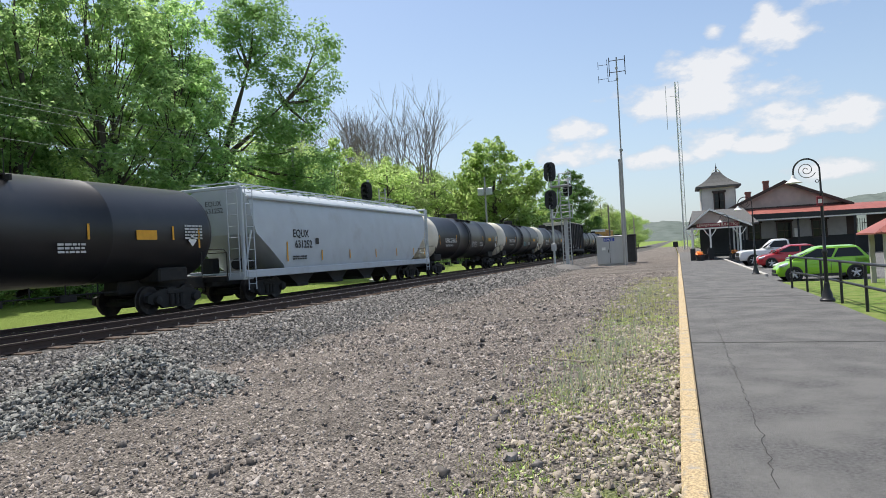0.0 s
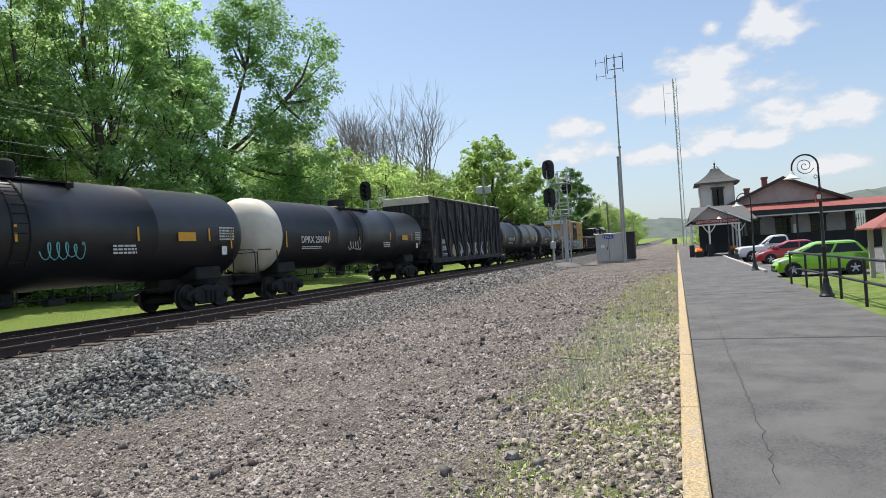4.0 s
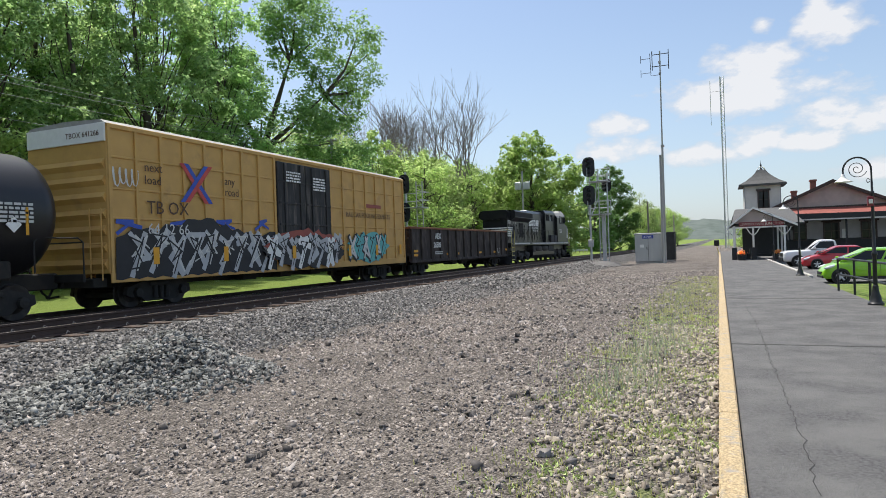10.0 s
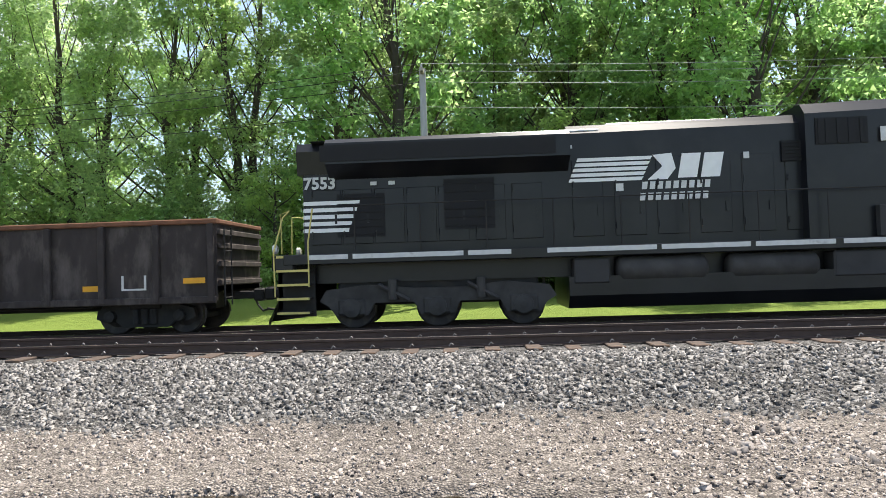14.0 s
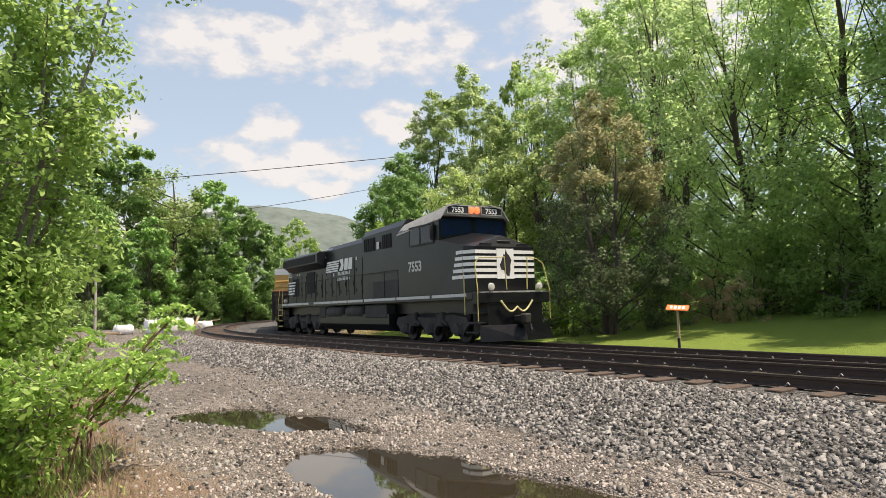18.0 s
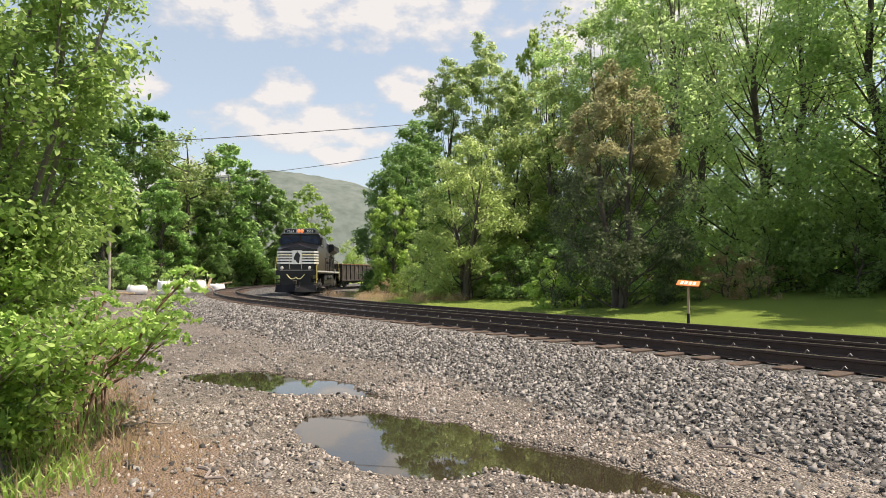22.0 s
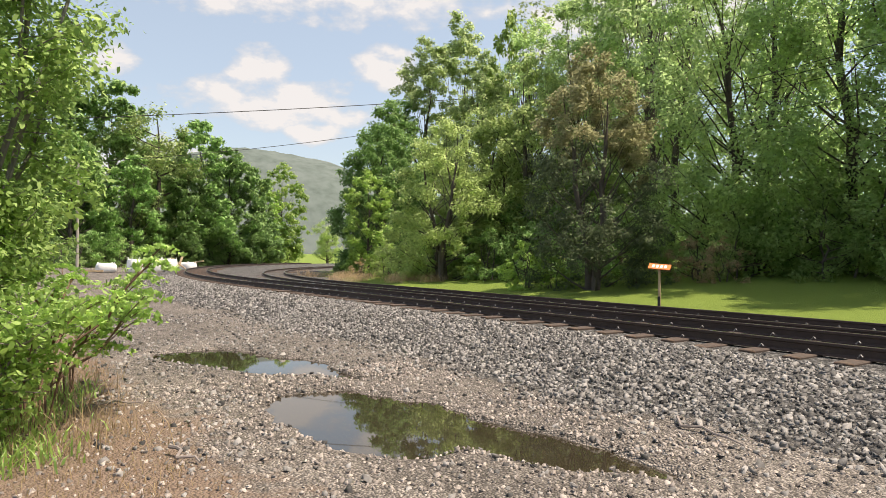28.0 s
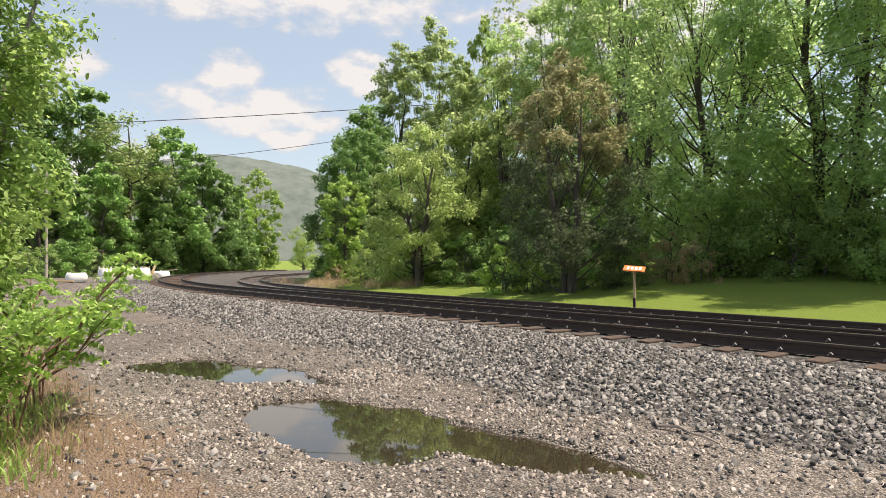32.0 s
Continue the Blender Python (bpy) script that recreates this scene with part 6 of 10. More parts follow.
        for e, m in ((-1, -h + 0.35), (1, h - 0.45)):
            bm = B()
            x = m
            path_tube(bm, [Vector((x - e * 0.02, s * 1.42, 0.75)), Vector((x, s * 1.42, 1.7)), Vector((x - e * 0.2, s * 1.36, 2.45)), Vector((x - e * 0.28, s * 1.15, 2.6)), Vector((x + e * 0.12, s * 0.45, 2.6)), Vector((x + e * 0.12, s * 0.4, 1.7))], 0.017, 6)
            path_tube(bm, [Vector((x - e * 0.75, s * 1.42, 0.95)), Vector((x - e * 0.75, s * 1.42, 1.9)), Vector((x - e * 0.85, s * 1.38, 2.62))], 0.017, 6)
            pieces("end_handrail", bm, M["handrail"], ob, "yellow end handrail")
            bm = B()
            for k in range(5):
                z = 0.4 + k * 0.3
                box(bm, min(x - e * 0.75, x - e * 0.05), max(x - e * 0.75, x - e * 0.05), min(s * 1.08, s * 1.4), max(s * 1.08, s * 1.4), z - 0.02, z + 0.02)
            box(bm, min(x - e * 0.8, x), max(x - e * 0.8, x), min(s * 1.02, s * 1.08), max(s * 1.02, s * 1.08), 0.3, 1.64)
            pieces("step", bm, M["dark"], ob)
            bm = B()
            for k in range(5):
                z = 0.4 + k * 0.3
                box(bm, min(x - e * 0.75, x - e * 0.05), max(x - e * 0.75, x - e * 0.05), min(s * 1.4, s * 1.415), max(s * 1.4, s * 1.415), z - 0.025, z + 0.025)
            pieces("step_edge", bm, M["handrail" if e < 0 else "soot"], ob, "yellow step edge" if e < 0 else "dark step edge")
    for e, x in ((-1, -h + 0.35), (1, h - 0.45)):
        bm = B()
        box(bm, min(x - e * 0.4, x + e * 0.05), max(x - e * 0.4, x + e * 0.05), -1.4, 1.4, 1.3, 1.64, 0.02)
        box(bm, min(x - e * 0.1, x + e * 0.02), max(x - e * 0.1, x + e * 0.02), -1.08, 1.08, 0.45, 1.35, 0.02)
        part("pilot", bm, M["glossblack"], ob)
        bm = B()
        vs0 = [(x - e * 0.05, -1.35, 0.62), (x + e * 0.35, 0, 0.62), (x - e * 0.05, 1.35, 0.62)]
        vs1 = [(x + e * 0.1, -1.45, 0.12), (x + e * 0.6, 0, 0.12), (x + e * 0.1, 1.45, 0.12)]
        a_ = [bm.verts.new(p) for p in vs0]
        b_ = [bm.verts.new(p) for p in vs1]
        fs = [bm.faces.new((a_[k], a_[k + 1], b_[k + 1], b_[k])) for k in range(2)]
        bmesh.ops.solidify(bm, geom=fs, thickness=0.04)
        part("plow", bm, M["glossblack"], ob)
        coupler(ob, x + e * 0.2, 0.8)
        bm = B()
        pts = [Vector((x + e * 0.1, y_, 1.3 - 0.28 * math.sin(abs(y_) * 4.6 + 0.5))) for y_ in np.linspace(-0.62, 0.62, 15)]
        path_tube(bm, pts, 0.03, 6)
        part("jumper_cable", bm, M["cable"], ob, "pale yellow jumper cable")
        for y_ in (-0.95, 0.95):
            bm = B()
            lathe(bm, [(0.02, 0.1), (0.08, 0.09), (0.1, 0.07), (0.11, 0.0)], "x", 14, (x + 0.04 if e > 0 else x - 0.14, y_, 1.78))
            part("ditch_light", bm, M["headlight"], ob)
    bm = B()
    box(bm, 9.1, h - 0.4, -1.1, 1.1, 1.6, 1.66)
    part("front_platform", bm, M["galv_dull"], ob)
    bm = B()
    for k in range(3):
        lathe(bm, [(0.03, 4.9), (0.04, 5.2), (0.09, 5.35)], "x", 10, (0, -0.2 + 0.2 * k, 4.28))
    box(bm, 4.9, 5.0, -0.25, 0.25, 4.14, 4.3)
    part("horn", bm, M["dark"], ob)
    return ob


M["amber_light"] = material("amber_lens", (0.5, 0.16, 0.08), 0.2)
M["amber_light"].node_tree.nodes["Principled BSDF"].inputs["Emission Color"].default_value = (1.0, 0.22, 0.08, 1)
M["amber_light"].node_tree.nodes["Principled BSDF"].inputs["Emission Strength"].default_value = 0.9
M["windscreen"] = material("blue_tinted_glass", (0.03, 0.06, 0.14), 0.06, vary=0.1)
M["cable"] = material("pale_yellow_cable", (0.7, 0.62, 0.32), 0.6)
locomotive(8.0, 28.0)
gondola(-8.75, 7.1)
boxcar(-26.0, -9.4)
tank_car(-43.3, -26.9, "NATX 252944", False, 31, "black tank car with graffiti tags along its side", True)
tank_car(-60.0, -43.9, "XOMX 110552", False, 32, "black tank car with white lettering")
chip_car(-77.1, -60.7)
tank_car(-93.9, -77.7, "DPRX 258101", True, 33, "black tank car with a cream end")
tank_car(-110.8, -94.6, "DPRX 257663", True, 34, "black tank car with a cream end and yellow label")
tank_car(-127.7, -111.5, "DPRX 258315", True, 35, "black tank car with a cream end and teal tag")
hopper(-146.0, -128.5)
tank_car(-163.4, -147.0, "", False, 36, "dull black tank car with yellow warning label")


def lengthen(ob, x0=2.0, x1=3.8, d=1.0, tall=1.13):
    """Draws out the hood ahead of the emblem and raises the cab, to the true proportions."""
    def moved(x, z):
        f = min(max((x - x0) / (x1 - x0), 0.0), 1.0)
        g = min(max((x - 4.2) / 0.4, 0.0), 1.0)
        return x + d * f, z + (g * (tall - 1.0) * (z - 1.64) if z > 1.64 else 0.0)

    for c in ob.children:
        if c.location.length > 0.01:
            c.location.x, c.location.z = moved(c.location.x, c.location.z)
            continue
        if c.type == "MESH":
            for v in c.data.vertices:
                v.co.x, v.co.z = moved(v.co.x, v.co.z)
        lengthen(c, x0, x1, d, tall)


for car in TRAIN:
    if car.name == "locomotive":
        lengthen(car)


# ---- trees ----
def leaf_mesh(name, centres, radii, count, size, rnd, flat=0.75, sides=4):
    """A crown: leaves scattered in many clumps, mostly near their outside."""
    g = np.random.default_rng(rnd.randrange(1 << 30))
    centres, radii = np.array(centres, float), np.array(radii, float)
    w = radii ** 2
    pick = g.choice(len(centres), count, p=w / w.sum())
    d = g.normal(size=(count, 3))
    d /= np.linalg.norm(d, axis=1)[:, None]
    rad = radii[pick] * np.clip(g.normal(0.8, 0.3, count), 0.05, 1.4)
    pos = centres[pick] + d * rad[:, None] * np.array([1, 1, flat])
    nrm = d + g.normal(size=(count, 3)) * 0.62 + np.array([0, 0, 0.9])
    nrm /= np.linalg.norm(nrm, axis=1)[:, None]
    t = np.cross(nrm, g.normal(size=(count, 3)))
    t /= np.linalg.norm(t, axis=1)[:, None]
    b = np.cross(nrm, t)
    s = (size * g.uniform(0.6, 1.4, count))[:, None]
    fold = nrm * s * 0.25
    if sides == 4:
        sides = 6
        corners = [pos - t * s, pos - t * s * 0.35 - b * s * 0.5 - fold, pos + t * s * 0.35 - b * s * 0.42 - fold, pos + t * s * 1.15 - fold * 0.8, pos + t * s * 0.35 + b * s * 0.42 - fold, pos - t * s * 0.35 + b * s * 0.5 - fold]
    else:
        corners = [pos - t * s - b * s * 0.6, pos + t * s - b * s * 0.4, pos + b * s * 0.8 + fold]
    v = np.stack(corners, 1).reshape(-1, 3)
    me = bpy.data.meshes.new(name)
    me.vertices.add(count * sides)
    me.vertices.foreach_set("co", v.astype(np.float32).ravel())
    me.loops.add(count * sides)
    me.loops.foreach_set("vertex_index", np.arange(count * sides, dtype=np.int32))
    me.polygons.add(count)
    me.polygons.foreach_set("loop_start", np.arange(0, count * sides, sides, dtype=np.int32))
    me.update(calc_edges=True)
    return me


def branchy(rnd, height, spread, trunk_r, low=0.25, limbs=9, twist=0.5, lean=(0, 0)):
    """Trunk and limbs as bars, and the places of the clumps at their ends."""
    bm = B()
    clumps = []
    pts = [Vector((0, 0, -0.3))]
    n = 7
    for k in range(1, n + 1):
        f = k / n
        pts.append(Vector((lean[0] * f + rnd.uniform(-1, 1) * twist * 0.25 * height / 14, lean[1] * f + rnd.uniform(-1, 1) * twist * 0.25 * height / 14, height * 0.86 * f)))
    for k in range(n):
        tube(bm, pts[k], pts[k + 1], trunk_r * (1 - k / n) ** 0.8 + 0.03, trunk_r * (1 - (k + 1) / n) ** 0.8 + 0.03, seg=7, caps=False)
    clumps.append((pts[-1] + Vector((0, 0, height * 0.04)), height * 0.09))
    for i in range(limbs):
        f = low + (0.93 - low) * (i + rnd.random()) / limbs
        k = min(int(f * n), n - 1)
        start = pts[k].lerp(pts[k + 1], f * n - k)
        ang = i * 2.4 + rnd.uniform(-0.5, 0.5)
        reach = spread * (1.05 - 0.65 * f) * rnd.uniform(0.65, 1.1) * (0.7 + 0.3 * min(1, f / 0.45))
        rise = rnd.uniform(0.25, 0.75) * reach
        mid = start + Vector((math.cos(ang), math.sin(ang), 0)) * reach * 0.5 + Vector((0, 0, rise * 0.35))
        end = start + Vector((math.cos(ang + rnd.uniform(-0.3, 0.3)), math.sin(ang + rnd.uniform(-0.3, 0.3)), 0)) * reach + Vector((0, 0, rise))
        r = trunk_r * (1 - f) * 0.55 + 0.035
        tube(bm, start, mid, r, r * 0.7, seg=5, caps=False)
        tube(bm, mid, end, r * 0.7, r * 0.25, seg=4, caps=False)
        for j in range(3):
            tip = mid.lerp(end, rnd.uniform(0.2, 1.0)) + Vector((rnd.uniform(-1, 1), rnd.uniform(-1, 1), rnd.uniform(-0.2, 0.9))) * reach * 0.35
            tube(bm, mid.lerp(end, 0.5), tip, r * 0.4, r * 0.12, seg=3, caps=False)
            clumps.append((tip, reach * rnd.uniform(0.2, 0.36) + 0.25))
        clumps.append((end, reach * rnd.uniform(0.25, 0.4) + 0.25))
    return bm, clumps


def tree_kind(name, seed, height, spread, leaf, leaves, size, trunk_r=0.28, low=0.25, limbs=11, twist=0.5, label="", lean=(0, 0), shrink=1.0):
    rnd = random.Random(seed)
    ob = root(name, None, label, "tree")
    bm, clumps = branchy(rnd, height, spread, trunk_r, low, limbs, twist, lean)
    trunk = part("trunk", bm, M["bark"], ob)
    soft(trunk, 60)
    if leaves:
        me = leaf_mesh("crown", [c for c, r in clumps], [r * shrink for c, r in clumps], leaves, size * 0.82, rnd, sides=3)
        put("crown", me, LEAF[leaf], ob)
    return ob


def bare_kind(seed, height, label):
    """A tree with hardly a leaf yet: forked twigs."""
    rnd = random.Random(seed)
    ob = root("bare_tree", None, label, "tree")
    bm = B()

    def grow(p, d, length, r, depth):
        q = p + d * length
        tube(bm, p, q, r, r * 0.68, seg=5 if depth > 1 else 4, caps=False)
        if depth == 0:
            return
        for _ in range(3):
            axis = Vector((rnd.uniform(-1, 1), rnd.uniform(-1, 1), rnd.uniform(-0.3, 1)))
            grow(p.lerp(q, rnd.uniform(0.6, 1.0)), (d * 1.1 + axis * 0.62).normalized(), length * rnd.uniform(0.6, 0.82), r * 0.58, depth - 1)

    grow(Vector((0, 0, -0.3)), Vector((0, 0, 1)), height * 0.34, height * 0.0075, 5)
    part("trunk", bm, M["bark_pale"], ob)
    return ob


M["bark_pale"] = material("pale_twigs", (0.26, 0.22, 0.2), 0.95, vary=0.2)
M["bark_grey"] = material("grey_bark", (0.2, 0.18, 0.155), 0.95, vary=0.3, scale=6, bump=0.5, bump_scale=18, stretch=(1, 1, 0.3))


def limb_to(bm, a, b, r, rnd, sag=0.12):
    """A bowed limb that tapers from a to b."""
    mid = a.lerp(b, 0.5) + Vector((rnd.uniform(-1, 1), rnd.uniform(-1, 1), -1)) * sag * (b - a).length * 0.5
    tube(bm, a, mid, r, r * 0.65, seg=5, caps=False)
    tube(bm, mid, b, r * 0.65, r * 0.2, seg=4, caps=False)


def tufts(rnd, lumps, share=0.46):
    """Each bough breaks up into smaller tufts round its outside."""
    out = []
    for c, r in lumps:
        n = max(4, int(5 + r * 3.2))
        for k in range(n):
            d = Vector((rnd.gauss(0, 1), rnd.gauss(0, 1), rnd.gauss(0.25, 0.9))).normalized()
            out.append((c + d * r * rnd.uniform(0.6, 0.95), r * share * rnd.uniform(0.6, 1.15)))
    return out


def massed_kind(name, seed, height, spread, leaf, leaves, size, low=0.06, lumps=34, trunk_r=0.25, label="", shape="dome", upper=None, ragged=0.3, stems=1):
    """A closed crown: a trunk, limbs to each bough, and tufts of leaves round the boughs, down to the foot."""
    rnd = random.Random(seed)
    ob = root(name, None, label, "shrub" if height < 4 else "tree")
    bm = B()
    tops = []
    for i in range(stems):
        pts = [Vector((i * spread * 0.12 * math.cos(i * 2.1), i * spread * 0.12 * math.sin(i * 2.1), -0.4))]
        out = Vector((math.cos(i * 2.1 + 1), math.sin(i * 2.1 + 1), 0)) * spread * (0.3 if stems > 1 else 0.0)
        for k in range(1, 7):
            pts.append(pts[0] + out * (k / 6) + Vector((rnd.uniform(-0.14, 0.14) * spread * 0.4, rnd.uniform(-0.14, 0.14) * spread * 0.4, height * 0.84 * k / 6 + 0.4)))
        for k in range(6):
            tube(bm, pts[k], pts[k + 1], trunk_r * (1 - k / 6.2), trunk_r * (1 - (k + 1) / 6.2), seg=7, caps=False)
        tops.append(pts)
    boughs = []
    for i in range(lumps):
        f = low + (0.97 - low) * (i + rnd.random()) / lumps
        if shape == "dome":
            env = math.sin(math.pi * min(1.0, 0.2 + 0.8 * f)) ** 0.55
        elif shape == "column":
            env = min(1.0, 0.55 + f) * (1 - f ** 4) ** 0.6
        else:
            env = math.sin(math.pi * (0.12 + 0.84 * f)) ** 0.8
        a = i * 2.4 + rnd.uniform(-0.5, 0.5)
        rr = spread * env * rnd.uniform(0.5, 0.86)
        c = Vector((rr * math.cos(a), rr * math.sin(a), height * f * 0.93 + rnd.uniform(-ragged, ragged) * spread * 0.3))
        r = spread * rnd.uniform(0.2, 0.34) * (1.12 - 0.4 * f)
        boughs.append((c, r))
    boughs.append((Vector((0, 0, height * 0.93)), spread * 0.22))
    # the outermost leaves reach just to the given height and spread
    wide = spread / max(math.hypot(c.x, c.y) + r * 1.15 for c, r in boughs)
    tall = height / max(c.z + r * 1.15 for c, r in boughs)
    boughs = [(Vector((c.x * wide, c.y * wide, c.z * tall)), r * wide) for c, r in boughs]
    for i, (c, r) in enumerate(boughs):
        f = min(0.97, c.z / height)
        pts = tops[i % stems]
        g = max(0.02, f * 0.8 - 0.06) * 6
        k = min(int(g), 5)
        limb_to(bm, pts[k].lerp(pts[k + 1], g - k), c, trunk_r * (1 - f) * 0.24 + 0.018, rnd)
    soft(part("trunk", bm, M["bark"], ob), 60)
    if upper is None:
        t = tufts(rnd, boughs)
        put("crown", leaf_mesh("crown", [c for c, r in t], [r for c, r in t], leaves, size, rnd, sides=3), LEAF[leaf], ob)
    else:
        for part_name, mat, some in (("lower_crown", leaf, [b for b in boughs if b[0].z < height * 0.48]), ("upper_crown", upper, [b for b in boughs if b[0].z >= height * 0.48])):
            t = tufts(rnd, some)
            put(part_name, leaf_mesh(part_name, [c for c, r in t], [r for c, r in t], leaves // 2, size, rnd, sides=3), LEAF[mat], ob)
    return ob


def open_kind(seed, label):
    """A tall old tree whose leaves sit in separate tufts at the ends of long bare limbs."""
    rnd = random.Random(seed)
    ob = root("deciduous_tree", None, label, "tree")
    bm = B()
    fork = Vector((-0.9, 0, 8.6))
    stem = [Vector((-0.4, 0, -0.4)), Vector((-0.8, 0.2, 4.0)), fork]
    for k in range(2):
        tube(bm, stem[k], stem[k + 1], 0.5 - 0.1 * k, 0.4 - 0.1 * k, seg=8, caps=False)
    lead = Vector((1.2, 0.4, 15.2))
    east = Vector((3.6, -0.6, 12.4))
    west = Vector((-3.2, 0.5, 13.0))
    for tip, r in ((lead, 0.28), (east, 0.22), (west, 0.24)):
        limb_to(bm, fork, tip, r, rnd, 0.06)
    boughs = []
    for x, z, r, src in ((1.2, 15.2, 1.3, lead), (3.5, 12.2, 1.5, east), (4.9, 14.6, 1.1, east), (-3.2, 13.6, 1.6, west), (1.7, 18.6, 2.0, lead), (2.7, 16.6, 1.7, lead), (0.5, 19.3, 1.2, lead), (0.3, 17.0, 1.2, lead), (6.1, 16.6, 1.3, east), (6.9, 16.0, 0.9, east), (6.4, 13.2, 1.5, east), (5.3, 11.2, 1.3, east), (3.2, 13.4, 0.9, east),
                         (-4.6, 18.2, 1.9, west), (-3.9, 16.0, 1.8, west), (-1.9, 15.0, 1.2, west), (-4.4, 12.2, 2.2, west), (-0.9, 10.6, 1.7, fork), (1.7, 10.0, 1.7, fork), (4.0, 9.2, 1.7, fork),
                         (-1.7, 7.4, 2.3, fork), (2.6, 7.0, 2.3, fork), (5.4, 7.2, 1.9, fork), (-4.2, 8.2, 2.2, fork), (0.5, 4.5, 2.4, stem[1]), (4.5, 4.2, 2.2, stem[1]), (-3.0, 4.4, 2.4, stem[1])):
        c = Vector((x, rnd.uniform(-1.6, 1.6), z))
        limb_to(bm, src, c, 0.14, rnd)
        boughs.append((c, r))
    soft(part("trunk", bm, M["bark"], ob), 60)
    t = tufts(rnd, [(c, r * 1.12) for c, r in boughs], 0.52)
    put("crown", leaf_mesh("crown", [c for c, r in t], [r for c, r in t], 52000, 0.115, rnd, sides=3), LEAF["canopy"], ob)
    return ob


KINDS = {
    "east_a": massed_kind("deciduous_tree", 51, 16, 5.0, "leafy", 36000, 0.085, 0.03, 54, 0.32, "tall deciduous tree in full deep green leaf"),
    "east_b": massed_kind("deciduous_tree", 52, 17, 4.4, "fresh", 24000, 0.082, 0.05, 42, 0.26, "tall deciduous tree in fresh green leaf", "ragged", ragged=0.7),
    "east_c": massed_kind("deciduous_tree", 53, 15, 4.8, "leafy", 24000, 0.085, 0.06, 38, 0.3, "tall deciduous tree in deep green leaf with bare forked limbs", "ragged", ragged=1.0, stems=2),
    "wood_a": massed_kind("deciduous_tree", 54, 16, 5.2, "sage", 44000, 0.07, 0.02, 64, 0.24, "tall deciduous tree in soft green leaf down to the ground", stems=2),
    "wood_b": massed_kind("deciduous_tree", 55, 19, 4.2, "sage", 30000, 0.078, 0.04, 50, 0.2, "slender tall tree in light green leaf", "ragged", ragged=1.0, stems=2),
    "dark_m": massed_kind("deciduous_tree", 56, 13, 5.0, "canopy", 34000, 0.11, 0.03, 48, 0.32, "dense dark green tree beside the line"),
    "olive_m": massed_kind("deciduous_tree", 57, 10, 4.3, "olive", 32000, 0.07, 0.02, 44, 0.2, "broad tree with young yellow-green leaves", "dome", ragged=0.6, stems=3),
    "pale_m": massed_kind("deciduous_tree", 58, 17, 4.4, "pale", 26000, 0.1, 0.03, 44, 0.22, "tall tree in pale young leaf", "ragged", ragged=0.8),
    "lime_m": massed_kind("deciduous_tree", 59, 13, 4.2, "lime", 13000, 0.15, 0.03, 40, 0.22, "tree in bright lime green leaf", "column"),
    "far_m": massed_kind("deciduous_tree", 60, 16, 5.5, "deep", 20000, 0.17, 0.02, 46, 0.3, "large deciduous tree in full leaf beyond the bend"),
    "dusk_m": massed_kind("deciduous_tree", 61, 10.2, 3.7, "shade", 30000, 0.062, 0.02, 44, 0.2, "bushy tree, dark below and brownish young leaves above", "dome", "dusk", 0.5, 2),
    "sparse_m": massed_kind("deciduous_tree", 62, 20, 4.6, "pale", 3000, 0.13, 0.3, 40, 0.24, "tall tree with hardly any young leaves", "ragged", ragged=0.9, stems=2),
    "lime_a": tree_kind("deciduous_tree", 13, 11, 4.4, "lime", 8500, 0.14, 0.2, 0.04, 18, label="young tree in bright lime green leaf", shrink=0.95),
    "olive_a": tree_kind("deciduous_tree", 14, 13, 4.2, "olive", 9000, 0.135, 0.22, 0.05, 18, label="tree with sparse olive young leaves", shrink=0.95),
    "open_a": open_kind(41, "tall open tree with leaf tufts on bare limbs"),
    "round_a": massed_kind("deciduous_tree", 16, 13, 6.2, "lime", 32000, 0.15, 0.03, 64, 0.4, "broad round green tree"),
    "shrub_a": massed_kind("shrub", 18, 2.4, 1.5, "lime", 3600, 0.055, 0.02, 16, 0.04, "low bright green shrub", stems=3),
    "shrub_b": massed_kind("shrub", 19, 3.2, 2.2, "deep", 5000, 0.058, 0.02, 16, 0.05, "dense green shrub at the wood's edge", stems=3),
    "shrub_c": massed_kind("shrub", 22, 2.6, 1.9, "dry", 4000, 0.035, 0.02, 14, 0.04, "brownish leafless shrub at the lawn's edge", stems=3),
    "shrub_d": massed_kind("shrub", 23, 3.0, 2.0, "olive", 5000, 0.042, 0.02, 16, 0.04, "pale yellowish green shrub", stems=3),
    "shrub_e": massed_kind("shrub", 24, 3.4, 2.4, "sage", 6000, 0.048, 0.02, 18, 0.05, "soft green leafy shrub at the wood's edge", stems=3),
    "bare_a": bare_kind(20, 13, "bare grey spring tree without leaves"),
}
used = set()


def plant(kind, x, y, scale=1.0, turn=0.0, sz=1.0):
    z = float(ground_height(np.array([x], float), np.array([y], float))[0])
    m = Matrix.Translation((x, y, z)) @ pose(0, 0, 0, 0, 0, turn) @ Matrix.Diagonal((scale, scale, scale * sz, 1))
    ob = KINDS[kind]
    if kind not in used:
        used.add(kind)
        ob.matrix_basis = m
        return ob
    return copy_thing(ob, m @ Matrix.Diagonal((1 / ob.scale.x, 1 / ob.scale.y, 1 / ob.scale.z, 1)))


rnd = random.Random(3)
